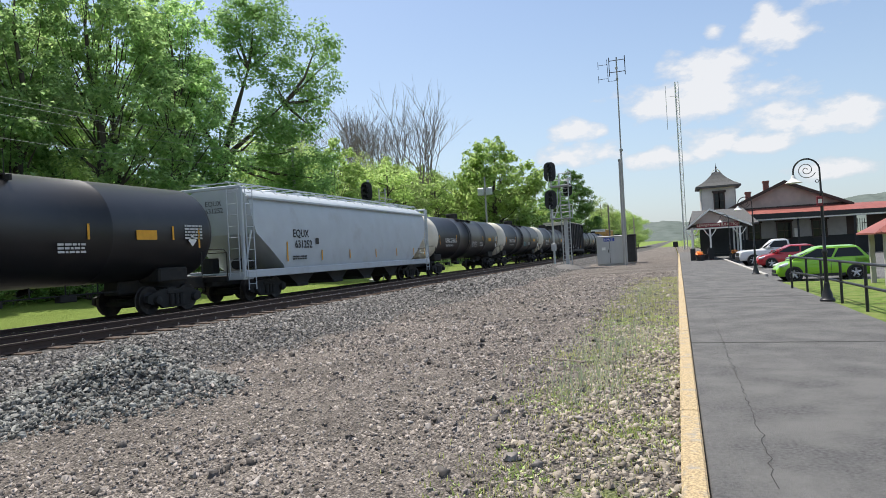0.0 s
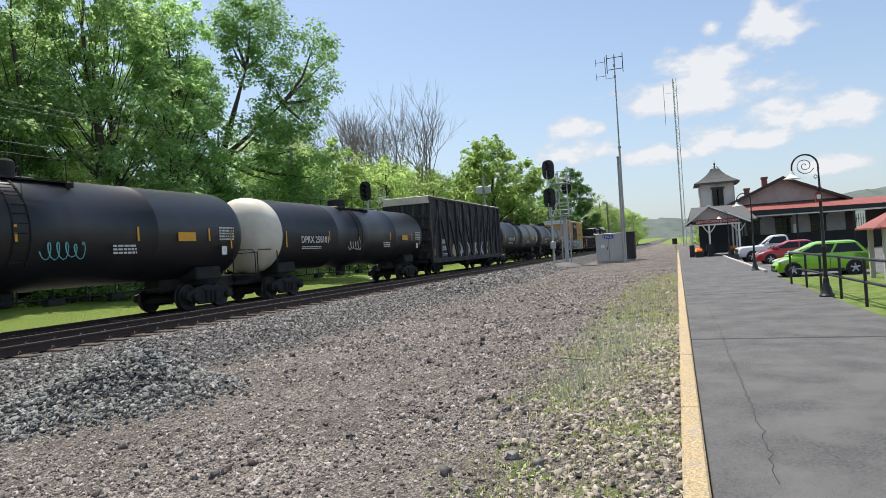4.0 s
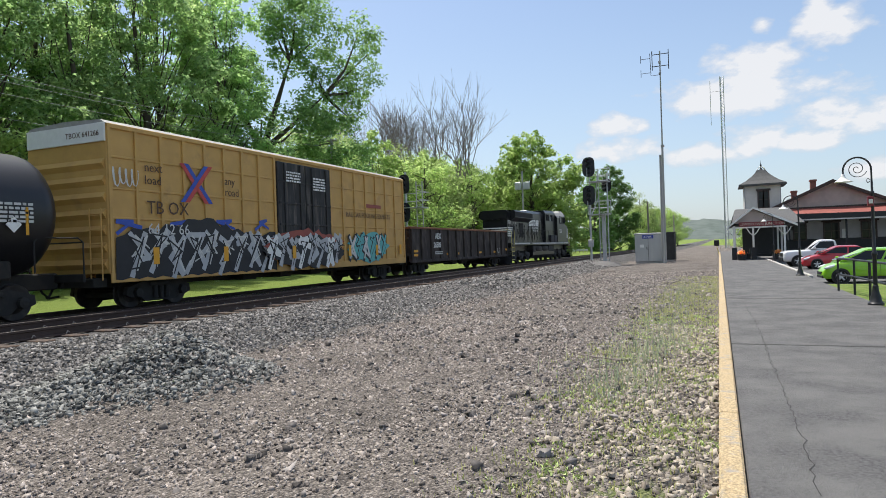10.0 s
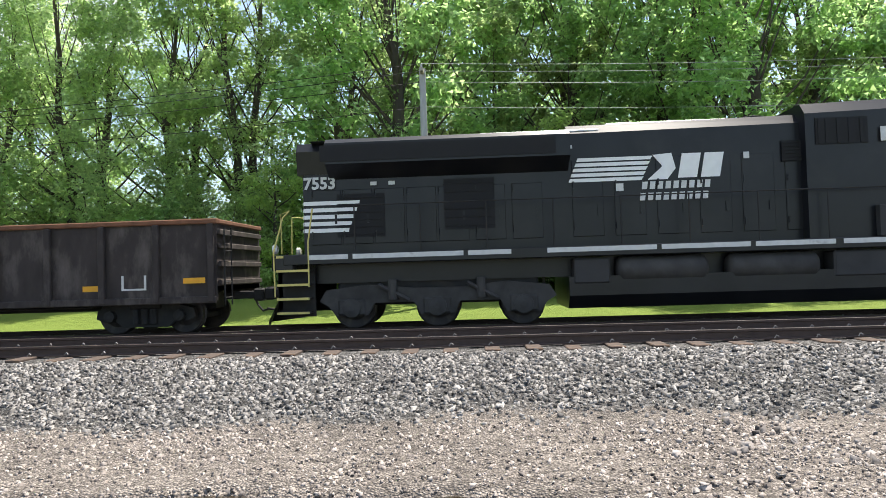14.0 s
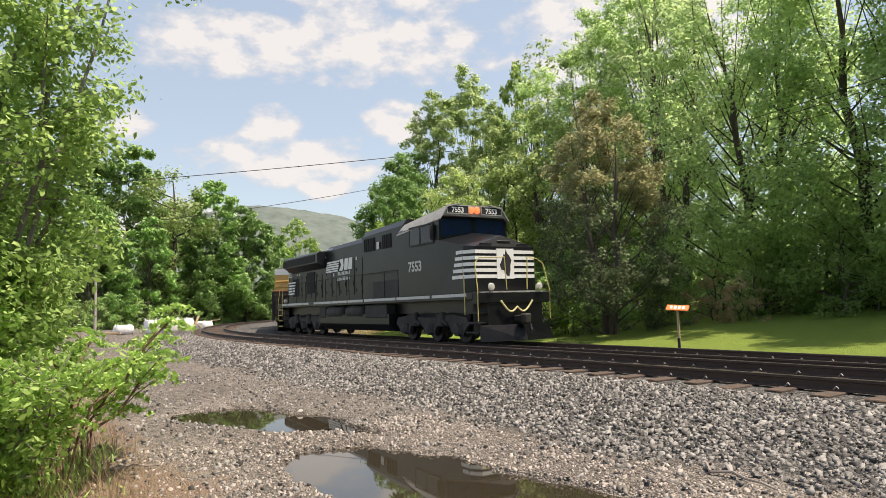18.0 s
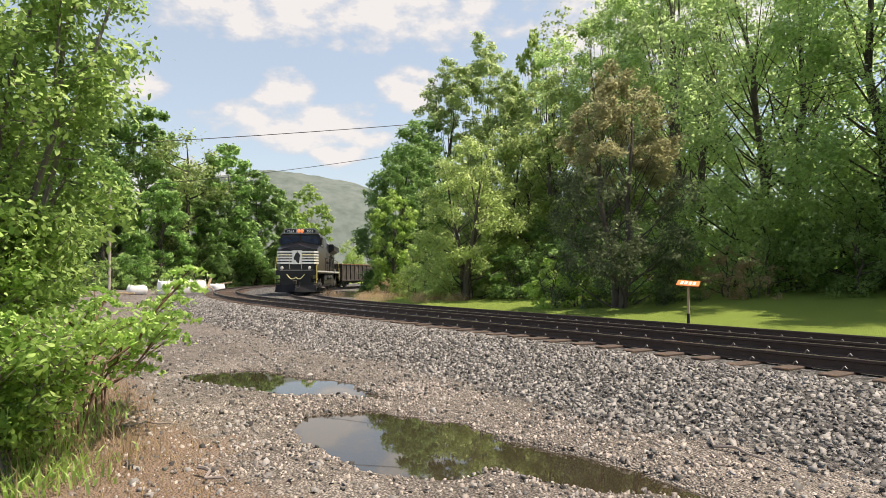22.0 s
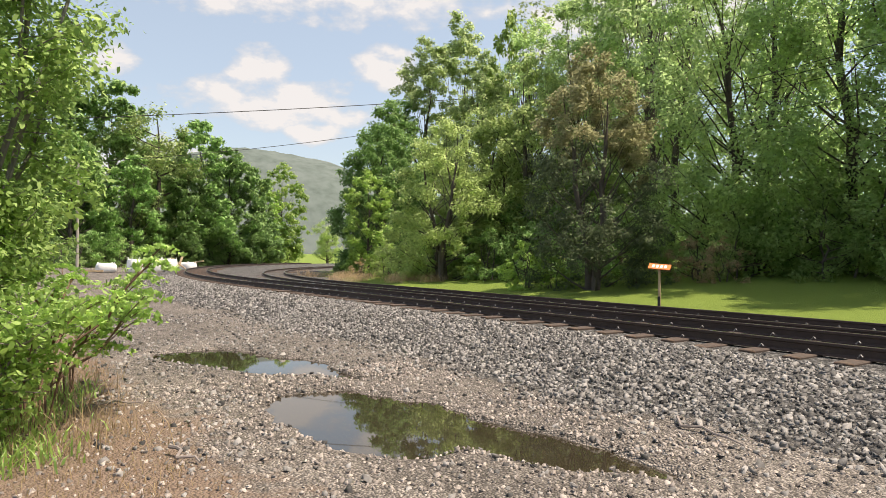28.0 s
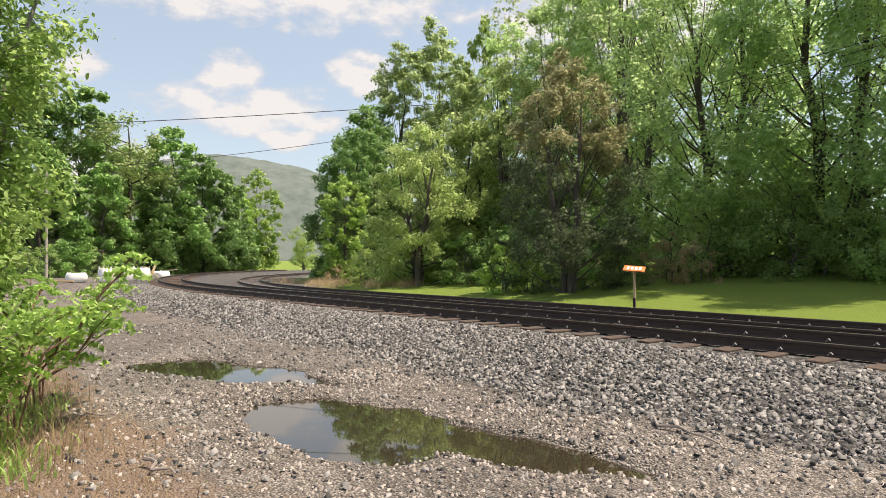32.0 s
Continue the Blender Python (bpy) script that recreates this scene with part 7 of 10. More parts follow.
# the wood north of the line, opposite the platform
for i in range(13):
    x = -11 + i * 3.9 + rnd.uniform(-0.8, 0.8)
    kind = ("wood_b", "wood_a", "wood_a")[i % 3] if x < -4 else ("east_a", "east_c", "east_a", "east_b")[i % 4]
    plant(kind, x, 29.5 + 2.5 * rnd.random() + (2.0 if i % 2 else 0), rnd.uniform(1.22, 1.42), rnd.uniform(0, 360))
for i in range(8):
    plant(("east_b", "east_a", "wood_b")[i % 3], -6.4 + i * 5.6 + rnd.uniform(-1, 1), 37.5 + 4 * rnd.random(), rnd.uniform(1.2, 1.4), rnd.uniform(0, 360))
for i in range(22):
    plant(("shrub_b", "shrub_e", "shrub_b", "shrub_d", "shrub_b")[i % 5], -12 + i * 2.5 + rnd.uniform(-0.6, 0.6), 26.4 + rnd.uniform(-0.5, 1.6), rnd.uniform(0.9, 1.5), rnd.uniform(0, 360))
for i in range(7):
    plant("lime_a", -9 + i * 6.5 + rnd.uniform(-1, 1), 27.2 + rnd.uniform(-0.5, 0.8), rnd.uniform(0.5, 0.75), rnd.uniform(0, 360))
plant("open_a", 41.0, 30.6, 1.04, -57)
# lower trees east along the line, bare ones behind
for i in range(15):
    x = 48 + i * 4.4
    plant(("lime_a", "lime_m", "olive_m", "lime_m")[i % 4], x, 30 + rnd.uniform(-1.5, 4), (1.22 if i % 2 == 0 else 0.97) * rnd.uniform(0.9, 1.05) * (0.92 + i * 0.018), rnd.uniform(0, 360))
for i in range(11):
    plant(("lime_a", "olive_a", "lime_m")[i % 3], 54 + i * 5.3, 37 + rnd.uniform(-1, 3), rnd.uniform(1.1, 1.35) * (0.9 if i % 3 == 2 else 1), rnd.uniform(0, 360))
for i in range(6):
    plant("shrub_b", 46 + i * 8, 24.5 + rnd.uniform(0, 2), rnd.uniform(0.7, 1.1), rnd.uniform(0, 360))
for i in range(12):
    plant("bare_a", 76 + i * 1.1 + rnd.uniform(-1, 1), 48 - i * 1.5 + rnd.uniform(-1.5, 1.5), rnd.uniform(1.6, 1.9), rnd.uniform(0, 360))
plant("round_a", 92, 24.5, 1.42, 0)
plant("dark_m", 150, 22.5, 1.5, 60)
plant("dark_m", 136, 23.5, 1.25, 160)
for i in range(14):
    plant(("lime_a", "olive_a", "lime_a", "bare_a")[i % 4], 165 + i * 8, 17.5 - i * 0.2 + rnd.uniform(-2, 2), rnd.uniform(0.9, 1.3) * (0.7 if i % 4 == 3 else 1), rnd.uniform(0, 360))
for i in range(7):
    plant(("lime_a", "olive_a", "bare_a")[i % 3], 180 + i * 14, 15 + rnd.uniform(0, 8), rnd.uniform(0.9, 1.2), rnd.uniform(0, 360))
for i in range(5):
    plant("lime_a", 130 + i * 25, -4 - i * 1.5, rnd.uniform(0.35, 0.55), rnd.uniform(0, 360))
# the wood's west end, beyond the lawn inside the bend
for kind, x, y, s, t in (
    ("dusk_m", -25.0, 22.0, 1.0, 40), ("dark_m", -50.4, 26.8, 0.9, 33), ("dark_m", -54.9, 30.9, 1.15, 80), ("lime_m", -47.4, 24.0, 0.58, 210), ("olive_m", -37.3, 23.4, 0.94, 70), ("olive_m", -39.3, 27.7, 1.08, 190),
    ("pale_m", -55.3, 34.0, 1.24, 15), ("pale_m", -55.5, 38.5, 1.4, 110), ("pale_m", -47.0, 33.5, 1.0, 200), ("sparse_m", -50.0, 42.0, 1.25, 50), ("wood_b", -43.0, 35.5, 1.0, 140), ("olive_m", -36.2, 29.3, 1.36, 240),
    ("wood_b", -34.5, 31.5, 0.95, 120), ("wood_b", -31.0, 32.0, 1.1, 300), ("sparse_m", -28.0, 30.5, 1.0, 200), ("wood_b", -33.5, 38.0, 1.3, 20), ("wood_a", -22.8, 29.6, 1.15, 10), ("wood_a", -18.6, 30.4, 1.2, 200),
    ("wood_a", -14.6, 30.8, 1.15, 250), ("wood_b", -38.5, 38.5, 1.25, 160), ("sparse_m", -40.5, 42.0, 1.3, 0), ("wood_a", -29.0, 42.0, 1.4, 340),
):
    plant(kind, x, y, s, t)
plant("lime_m", -46.8, 36.2, 0.78, 10, 2.05)
for kind, x, y, s in (("shrub_a", -28.3, 21.2, 0.9), ("shrub_a", -27.1, 21.7, 0.7), ("shrub_d", -24.6, 24.2, 0.6), ("shrub_c", -22.9, 25.6, 0.8), ("shrub_c", -21.6, 25.4, 0.7), ("shrub_e", -21.5, 27.2, 1.0), ("shrub_e", -18.5, 27.6, 1.1), ("shrub_d", -16.4, 27.4, 0.95), ("shrub_e", -14.4, 27.6, 1.1), ("shrub_d", -12.2, 27.6, 0.9),
                      ("shrub_d", -42.6, 22.6, 0.72), ("shrub_d", -40.4, 22.8, 0.8), ("shrub_a", -44.2, 22.6, 0.66), ("shrub_c", -45.2, 22.2, 0.5), ("shrub_b", -34.0, 24.0, 0.9), ("shrub_b", -31.5, 24.6, 0.95), ("shrub_e", -39.0, 24.0, 1.0), ("shrub_b", -28.6, 26.4, 1.1), ("shrub_b", -32.5, 27.5, 1.2),
                      ("shrub_e", -20.0, 28.8, 1.4), ("shrub_e", -24.8, 29.0, 1.3), ("shrub_e", -27.6, 28.6, 1.3), ("shrub_e", -16.4, 29.0, 1.4), ("shrub_b", -42.5, 25.8, 1.2), ("shrub_b", -46.5, 26.5, 1.3), ("shrub_b", -36.0, 27.0, 1.4)):
    plant(kind, x, y, s, rnd.uniform(0, 360))
# beyond the outside of the bend
for kind, x, y, s, t in (
    ("far_m", -113, 3.6, 1.75, 10), ("far_m", -111.5, 9.6, 1.75, 130), ("far_m", -110.5, 16.8, 1.7, 0), ("olive_a", -106, 22.3, 1.85, 40), ("far_m", -107, 28.2, 1.4, 100), ("far_m", -106.5, 32.6, 1.16, 160), ("far_m", -107.5, 36.3, 1.0, 220),
    ("far_m", -101, 18.0, 0.95, 30), ("far_m", -103, 25.5, 0.9, 70), ("far_m", -100, 11, 1.1, 200), ("far_m", -120, 24, 1.3, 50), ("lime_m", -126, 48.1, 1.5, 60), ("lime_m", -124, 45.0, 1.1, 10), ("olive_a", -126, 58, 0.75, 10), ("lime_a", -118, 54, 0.6, 90),
):
    plant(kind, x, y, s, t)
for i in range(12):
    plant(("shrub_b", "shrub_e")[i % 2], -94 - i * 1.2, 9 + i * 2.5, rnd.uniform(0.9, 1.3), rnd.uniform(0, 360))


# ---- the station ----
M["trim"] = material("dark_brown_trim", (0.05, 0.03, 0.026), 0.6, vary=0.2, scale=3)
M["wainscot"] = material("dark_green_wainscot", (0.018, 0.02, 0.022), 0.6, vary=0.2, scale=3)
M["gable_wall"] = material("pinkish_grey_boards", (0.44, 0.37, 0.35), 0.8, vary=0.08, scale=2, second=(0.38, 0.33, 0.31), second_scale=0.8)
M["grey_boards"] = material("grey_board_wall", (0.4, 0.39, 0.39), 0.8, vary=0.1, scale=2)
M["tower_wall"] = material("pale_grey_tower_boards", (0.62, 0.58, 0.55), 0.8, vary=0.08, scale=2)
M["brick"] = material("chimney_brick", (0.23, 0.09, 0.07), 0.9, vary=0.25, scale=9, bump=0.4, bump_scale=30)
M["sign_red"] = material("dark_red_sign_paint", (0.2, 0.02, 0.03), 0.5, vary=0.1)
M["steel"] = material("brushed_cabinet_steel", (0.5, 0.51, 0.52), 0.42, 0.7, vary=0.1, scale=1.2, stretch=(1, 1, 0.2))
M["pole_grey"] = material("weathered_grey_pole", (0.36, 0.36, 0.35), 0.75, vary=0.15, scale=5, stretch=(1, 1, 0.15))
M["pole_wood"] = material("weathered_wood_pole", (0.4, 0.36, 0.3), 0.9, vary=0.25, scale=6, stretch=(1, 1, 0.1))
M["concrete"] = material("pale_concrete", (0.45, 0.43, 0.4), 0.9, vary=0.15, scale=3, bump=0.3)
M["blue_sign"] = material("blue_sign_paint", (0.03, 0.06, 0.35), 0.4, vary=0.08)
M["orange_sign"] = material("orange_sign_paint", (0.85, 0.2, 0.04), 0.5, vary=0.06)
M["bag"] = material("white_woven_bag", (0.8, 0.79, 0.77), 0.75, vary=0.08, scale=3, bump=0.5, bump_scale=9)
M["timber"] = material("pale_timber", (0.45, 0.33, 0.2), 0.85, vary=0.2, scale=5)
M["lens_clear"] = material("headlamp_glass", (0.75, 0.77, 0.8), 0.08, 0.3, vary=0.05, coat=0.6)
M["lens_red"] = material("tail_lamp_glass", (0.4, 0.01, 0.01), 0.12, vary=0.05, coat=0.6)
M["alloy"] = material("alloy_wheel", (0.6, 0.61, 0.62), 0.35, 0.7, vary=0.08)
M["plastic"] = material("black_plastic", (0.02, 0.02, 0.021), 0.6, vary=0.1)


def slab(name, corners, thick, mat, parent, label=""):
    """A flat board with four corners, thick along its normal."""
    c = [Vector(p) for p in corners]
    nrm = (c[1] - c[0]).cross(c[2] - c[0]).normalized() * thick
    bm = B()
    a = [bm.verts.new(p) for p in c]
    b = [bm.verts.new(p - nrm) for p in c]
    bm.faces.new(a)
    bm.faces.new(b[::-1])
    for k in range(4):
        bm.faces.new((a[(k + 1) % 4], a[k], b[k], b[(k + 1) % 4]))
    bmesh.ops.recalc_face_normals(bm, faces=bm.faces)
    return part(name, bm, mat, parent, label)


def block(name, x0, x1, y0, y1, z0, z1, mat, parent, label="", bevel=0.0):
    bm = B()
    box(bm, x0, x1, y0, y1, z0, z1, bevel)
    return part(name, bm, mat, parent, label)


def west_window(parent, x, y0, y1, z0, z1, bars=1, hood=True):
    """A sash window in a wall facing west: frame, pane, glazing bars, sill."""
    w = block("window", x - 0.05, x + 0.02, y0, y1, z0, z1, M["glass"], parent)
    f = 0.11
    for a, b, c, d in ((y0 - f, y0, z0 - f, z1 + f), (y1, y1 + f, z0 - f, z1 + f), (y0, y1, z1, z1 + f), (y0, y1, z0 - f, z0)):
        block("frame", x - 0.1, x + 0.02, a, b, c, d, M["trim"], w)
    block("glazing_bar", x - 0.075, x - 0.04, y0, y1, (z0 + z1) / 2 - 0.03, (z0 + z1) / 2 + 0.03, M["trim"], w)
    for k in range(bars):
        y = y0 + (y1 - y0) * (k + 1) / (bars + 1)
        block("glazing_bar", x - 0.075, x - 0.04, y - 0.03, y + 0.03, z0, z1, M["trim"], w)
    if hood:
        block("window_hood", x - 0.22, x + 0.02, y0 - 0.25, y1 + 0.25, z1 + f, z1 + f + 0.16, M["trim"], w)
    return w


def station():
    st = root("station_building", None, "pinkish grey railway station with dark trim and red porch roof", "building")
    X = 75.0
    block("wall", X, 104, -15.7, -5.4, -0.4, 3.5, M["grey_boards"], st)
    block("wainscot", X - 0.05, X, -22, -5.4, -0.4, 1.5, M["wainscot"], st)
    bm = B()
    prism_x(bm, [(-15.7, 3.5), (-5.4, 3.5), (-5.4, 4.75), (-10.4, 7.0), (-15.7, 4.6)], X, 104)
    bmesh.ops.recalc_face_normals(bm, faces=bm.faces)
    part("gable", bm, M["gable_wall"], st, "pinkish grey boarded gable")
    slab("roof", [(X - 0.6, -10.35, 7.27), (104, -10.35, 7.27), (104, -4.9, 4.78), (X - 0.6, -4.9, 4.78)], 0.16, M["roof_grey"], st)
    slab("roof", [(104, -10.35, 7.27), (X - 0.6, -10.35, 7.27), (X - 0.6, -16.3, 4.55), (104, -16.3, 4.55)], 0.16, M["roof_grey"], st)
    slab("rake_board", [(X - 0.62, -10.35, 7.3), (X - 0.62, -4.85, 4.8), (X - 0.62, -4.85, 4.5), (X - 0.62, -10.35, 6.95)], 0.14, M["trim"], st)
    slab("rake_board", [(X - 0.62, -16.35, 4.58), (X - 0.62, -10.35, 7.3), (X - 0.62, -10.35, 6.95), (X - 0.62, -16.35, 4.28)], 0.14, M["trim"], st)
    block("gable_band", X - 0.12, X, -15.9, -5.3, 4.42, 4.72, M["trim"], st)
    # rows of standing seams on the red porch roof
    pr = slab("porch_roof", [(71.8, -5.9, 3.98), (71.8, -24, 3.72), (X + 0.02, -24, 4.5), (X + 0.02, -5.9, 4.62)], 0.1, M["roof_red"], st, "rusty red metal porch roof")
    for i in range(34):
        y = -6.1 - i * 0.53
        f = (y + 5.9) / -18.1
        bm = B()
        tube(bm, (71.8, y, 3.99 - 0.26 * f), (X, y, 4.63 - 0.12 * f), 0.025, seg=5)
        part("roof_seam", bm, M["roof_red"], pr)
    slab("porch_fascia", [(71.78, -5.9, 3.97), (71.78, -24, 3.71), (71.78, -24, 3.36), (71.78, -5.9, 3.46)], 0.12, M["wainscot"], st, "dark painted fascia board")
    slab("porch_beam", [(71.9, -5.9, 3.44), (71.9, -24, 3.32), (71.9, -24, 3.2), (71.9, -5.9, 3.32)], 0.15, M["white"], st)
    block("porch_ceiling", 71.95, X, -23.9, -5.9, 3.3, 3.34, M["grey_boards"], st)
    for y in (-6.2, -11.0, -15.8, -20.6):
        block("porch_post", 72.0, 72.16, y - 0.08, y + 0.08, -0.36, 3.3, M["wainscot"], st)
    # the open bay and the wall past it
    block("wall", X, X + 0.3, -16.6, -15.7, -0.4, 3.4, M["trim"], st)
    block("wall", X, X + 0.3, -24, -17.5, -0.4, 3.4, M["trim"], st)
    bm = B()
    for k in range(5):
        box(bm, X + 0.1, X + 0.14, -17.5 + k * 0.2, -17.46 + k * 0.2, -0.06, 3.0)
    for z in (0.3, 1.4, 2.5):
        box(bm, X + 0.1, X + 0.14, -17.5, -16.6, z, z + 0.05)
    part("bay_gate", bm, M["black"], st, "black metal gate in the open bay")
    for y0, y1, z0, z1 in ((-10.75, -9.55, 1.45, 3.0), (-13.9, -12.75, 1.45, 3.0), (-7.9, -6.9, 1.45, 3.0)):
        west_window(st, X, y0, y1, z0, z1)
        block("door_panel", X - 0.09, X + 0.01, y0, y1, 0.0, 1.3, M["wainscot"], st)
    block("notice_board", X - 0.5, X - 0.46, -11.35, -11.0, 1.5, 2.4, M["white"], st, "white hanging notice")
    for k in range(14):
        y = -5.9 - k * 0.7
        block("wall_batten", X - 0.025, X, y - 0.03, y + 0.03, 1.5, 3.4, M["grey_boards"], st)
    for (y0, y1, z1, x0) in ((-9.47, -8.95, 7.74, 79.0), (-8.15, -7.6, 7.0, 84.0)):
        ch = block("chimney", x0, x0 + 0.7, y0, y1, 4.5, z1 - 0.2, M["brick"], st, "red brick chimney")
        block("chimney_cap", x0 - 0.06, x0 + 0.76, y0 - 0.06, y1 + 0.06, z1 - 0.2, z1, M["brick"], ch)
    # the tower
    tw = block("tower", X, X + 3.4, -5.85, -2.45, -0.1, 7.35, M["tower_wall"], st, "pale grey square tower")
    for y in (-5.85, -2.55):
        block("corner_board", X - 0.03, X, y, y + 0.1, 4.0, 7.3, M["grey_boards"], tw)
    for y0, y1 in ((-4.16, -3.78), (-4.66, -4.28)):
        w = west_window(st, X, y0, y1, 4.95, 6.5, bars=0, hood=False)
    block("window_hood", X - 0.2, X + 0.02, -4.9, -3.55, 6.6, 6.8, M["trim"], st)
    bm = B()
    cx, cy = X + 1.7, -4.17
    rings = []
    for h, z in ((2.2, 7.15), (2.2, 7.33), (1.55, 7.7), (1.0, 8.15), (0.62, 8.55), (0.42, 8.85), (0.02, 9.0)):
        rings.append([bm.verts.new((cx + sx * h, cy + sy * h, z)) for sx, sy in ((-1, -1), (1, -1), (1, 1), (-1, 1))])
    for a, b in zip(rings, rings[1:]):
        for k in range(4):
            bm.faces.new((a[k], a[(k + 1) % 4], b[(k + 1) % 4], b[k]))
    bm.faces.new(rings[0][::-1])
    tr = part("tower_roof", bm, M["roof_grey"], st, "flared grey shingle tower roof")
    for sx, sy in ((-1, -1), (1, -1), (1, 1), (-1, 1)):
        bm = B()
        path_tube(bm, [(cx + sx * 0.42, cy + sy * 0.42, 8.85), (cx + sx * 0.3, cy + sy * 0.3, 9.1), (cx + sx * 0.05, cy + sy * 0.05, 9.3)], 0.04, 5)
        part("cresting", bm, M["white"], tr)
    bm = B()
    lathe(bm, [(0.0, 9.95), (0.025, 9.6), (0.1, 9.4), (0.03, 9.25), (0.12, 9.0)], "z", 8, (cx, cy, 0))
    part("finial", bm, M["black"], tr)
    # roof over the tracks' side, with the west gable
    slab("canopy_roof", [(61.2, -0.9, 2.95), (61.2, -6.4, 2.95), (70, -6.0, 4.62), (70, -1.4, 4.62)], 0.12, M["roof_grey"], st, "grey shingle canopy roof")
    slab("canopy_roof", [(70, -1.4, 4.62), (70, -6.0, 4.62), (X, -6.0, 3.6), (X, -0.9, 3.0)], 0.12, M["roof_grey"], st)
    slab("canopy_roof", [(59.6, -2.54, 4.33), (66, -2.54, 4.33), (66, -0.6, 2.8), (59.6, -0.6, 2.8)], 0.1, M["roof_grey"], st)
    slab("canopy_roof", [(66, -2.54, 4.33), (59.6, -2.54, 4.33), (59.6, -5.75, 2.78), (66, -5.75, 2.78)], 0.1, M["roof_grey"], st)
    slab("rake_board", [(59.58, -2.54, 4.34), (59.58, -0.55, 2.78), (59.58, -0.55, 2.62), (59.58, -2.54, 4.16)], 0.08, M["white"], st)
    slab("rake_board", [(59.58, -5.8, 2.77), (59.58, -2.54, 4.34), (59.58, -2.54, 4.16), (59.58, -5.8, 2.6)], 0.08, M["white"], st)
    bm = B()
    prism_x(bm, [(-1.0, 3.0), (-2.54, 4.12), (-4.9, 3.0)], 59.95, 60.05)
    bmesh.ops.recalc_face_normals(bm, faces=bm.faces)
    part("canopy_gable", bm, M["gable_wall"], st)
    block("canopy_beam", 59.9, 60.1, -4.95, -0.9, 2.6, 2.72, M["white"], st)
    sg = block("name_board", 59.84, 59.9, -4.75, -1.45, 2.74, 3.1, M["sign_red"], st, "dark red station name board")
    words("station_name", "LEWISTOWN JUNCTION", 0.3, M["cream"], sg, Matrix.Translation((59.835, -1.5, 2.82)) @ WEST)
    for y, dark in ((-1.05, True), (-2.5, True), (-4.8, False)):
        p = block("canopy_post", 59.94, 60.08, y - 0.07, y + 0.07, 1.0 if dark else 0.0, 2.6, M["white"], st, "white timber canopy post")
        if dark:
            block("post_plinth", 59.8, 60.2, y - 0.2, y + 0.2, 0.0, 1.02, M["wainscot"], p)
        for s in (-1, 1):
            bm = B()
            path_tube(bm, [(60, y, 1.95), (60, y + s * 0.25, 2.2), (60, y + s * 0.5, 2.62)], 0.04, 5)
            part("brace", bm, M["white"], p)
    for x in (64, 68):
        for y in (-1.2, -4.9):
            block("canopy_post", x - 0.07, x + 0.07, y - 0.07, y + 0.07, 0.0, 3.0, M["white"], st)
    block("canopy_wall", 70.5, 70.7, -5.9, -2.0, 0, 3.4, M["wainscot"], st, "dark wall under the canopy")


station()


def flower_tub(x, y):
    t = root("flower_tub", pose(x, y, 0), "dark tub of red and yellow flowers under the canopy", "planter")
    bm = B()
    lathe(bm, [(0.0, 0.02), (0.3, 0.0), (0.36, 0.5), (0.32, 0.5), (0.3, 0.42), (0, 0.42)], "z", 12)
    part("tub", bm, M["wainscot"], t)
    r = random.Random(int(x * 10 + y))
    tagged(put("flowers", leaf_mesh("flowers", [(0, 0, 0.6), (0.2, 0.1, 0.55), (-0.2, 0, 0.6)], [0.3, 0.25, 0.25], 320, 0.05, r), M["flower"], t), kind="stuff")
    return t


M["flower"] = leaf_material("red_yellow_flowers", (0.5, 0.03, 0.02), (0.7, 0.5, 0.05), 0.3)
flower_tub(58.6, -1.55)
flower_tub(59.0, -4.2)


def bench(x, y, turn):
    b = root("bench", pose(x, y, 0, 0, 0, turn), "dark slatted bench under the station canopy", "bench")
    for k in range(4):
        block("seat_slat", -0.8, 0.8, -0.25 + k * 0.13, -0.14 + k * 0.13, 0.42, 0.45, M["wainscot"], b)
    for k in range(3):
        block("back_slat", -0.8, 0.8, 0.27, 0.3, 0.52 + k * 0.13, 0.62 + k * 0.13, M["wainscot"], b)
    for x in (-0.7, 0.64):
        block("leg", x, x + 0.06, -0.25, 0.3, 0.0, 0.42, M["black"], b)
        block("leg", x, x + 0.06, 0.26, 0.3, 0.42, 0.9, M["black"], b)


bench(62.5, -3.4, 90)
bench(61.8, -2.0, 180)


# ---- parked vehicles ----
def car_wheel(parent, x, y, r, rim):
    s = -1 if y < 0 else 1
    bm = B()
    lathe(bm, [(r * 0.66, -0.09), (r * 0.95, -0.1), (r, -0.07), (r, 0.07), (r * 0.95, 0.1), (r * 0.66, 0.09)], "y", 24)
    bmesh.ops.recalc_face_normals(bm, faces=bm.faces)
    w = part("wheel", bm, M["rubber"], parent)
    w.matrix_basis = pose(x, y, r)
    bm = B()
    lathe(bm, [(r * 0.68, s * 0.085), (r * 0.6, s * 0.05), (0.0, s * 0.04)], "y", 20)
    part("rim_well", bm, M["plastic"], w)
    bm = B()
    for k in range(5):
        a = 2 * math.pi * k / 5 + 0.3
        tube(bm, (0, s * 0.075, 0), (r * 0.63 * math.cos(a), s * 0.085, r * 0.63 * math.sin(a)), 0.05, 0.035, seg=6)
    lathe(bm, [(r * 0.62, s * 0.06), (r * 0.69, s * 0.1), (r * 0.66, s * 0.06)], "y", 20)
    lathe(bm, [(0.07, s * 0.06), (0.06, s * 0.1), (0, s * 0.1)], "y", 10)
    part("rim", bm, rim, w)


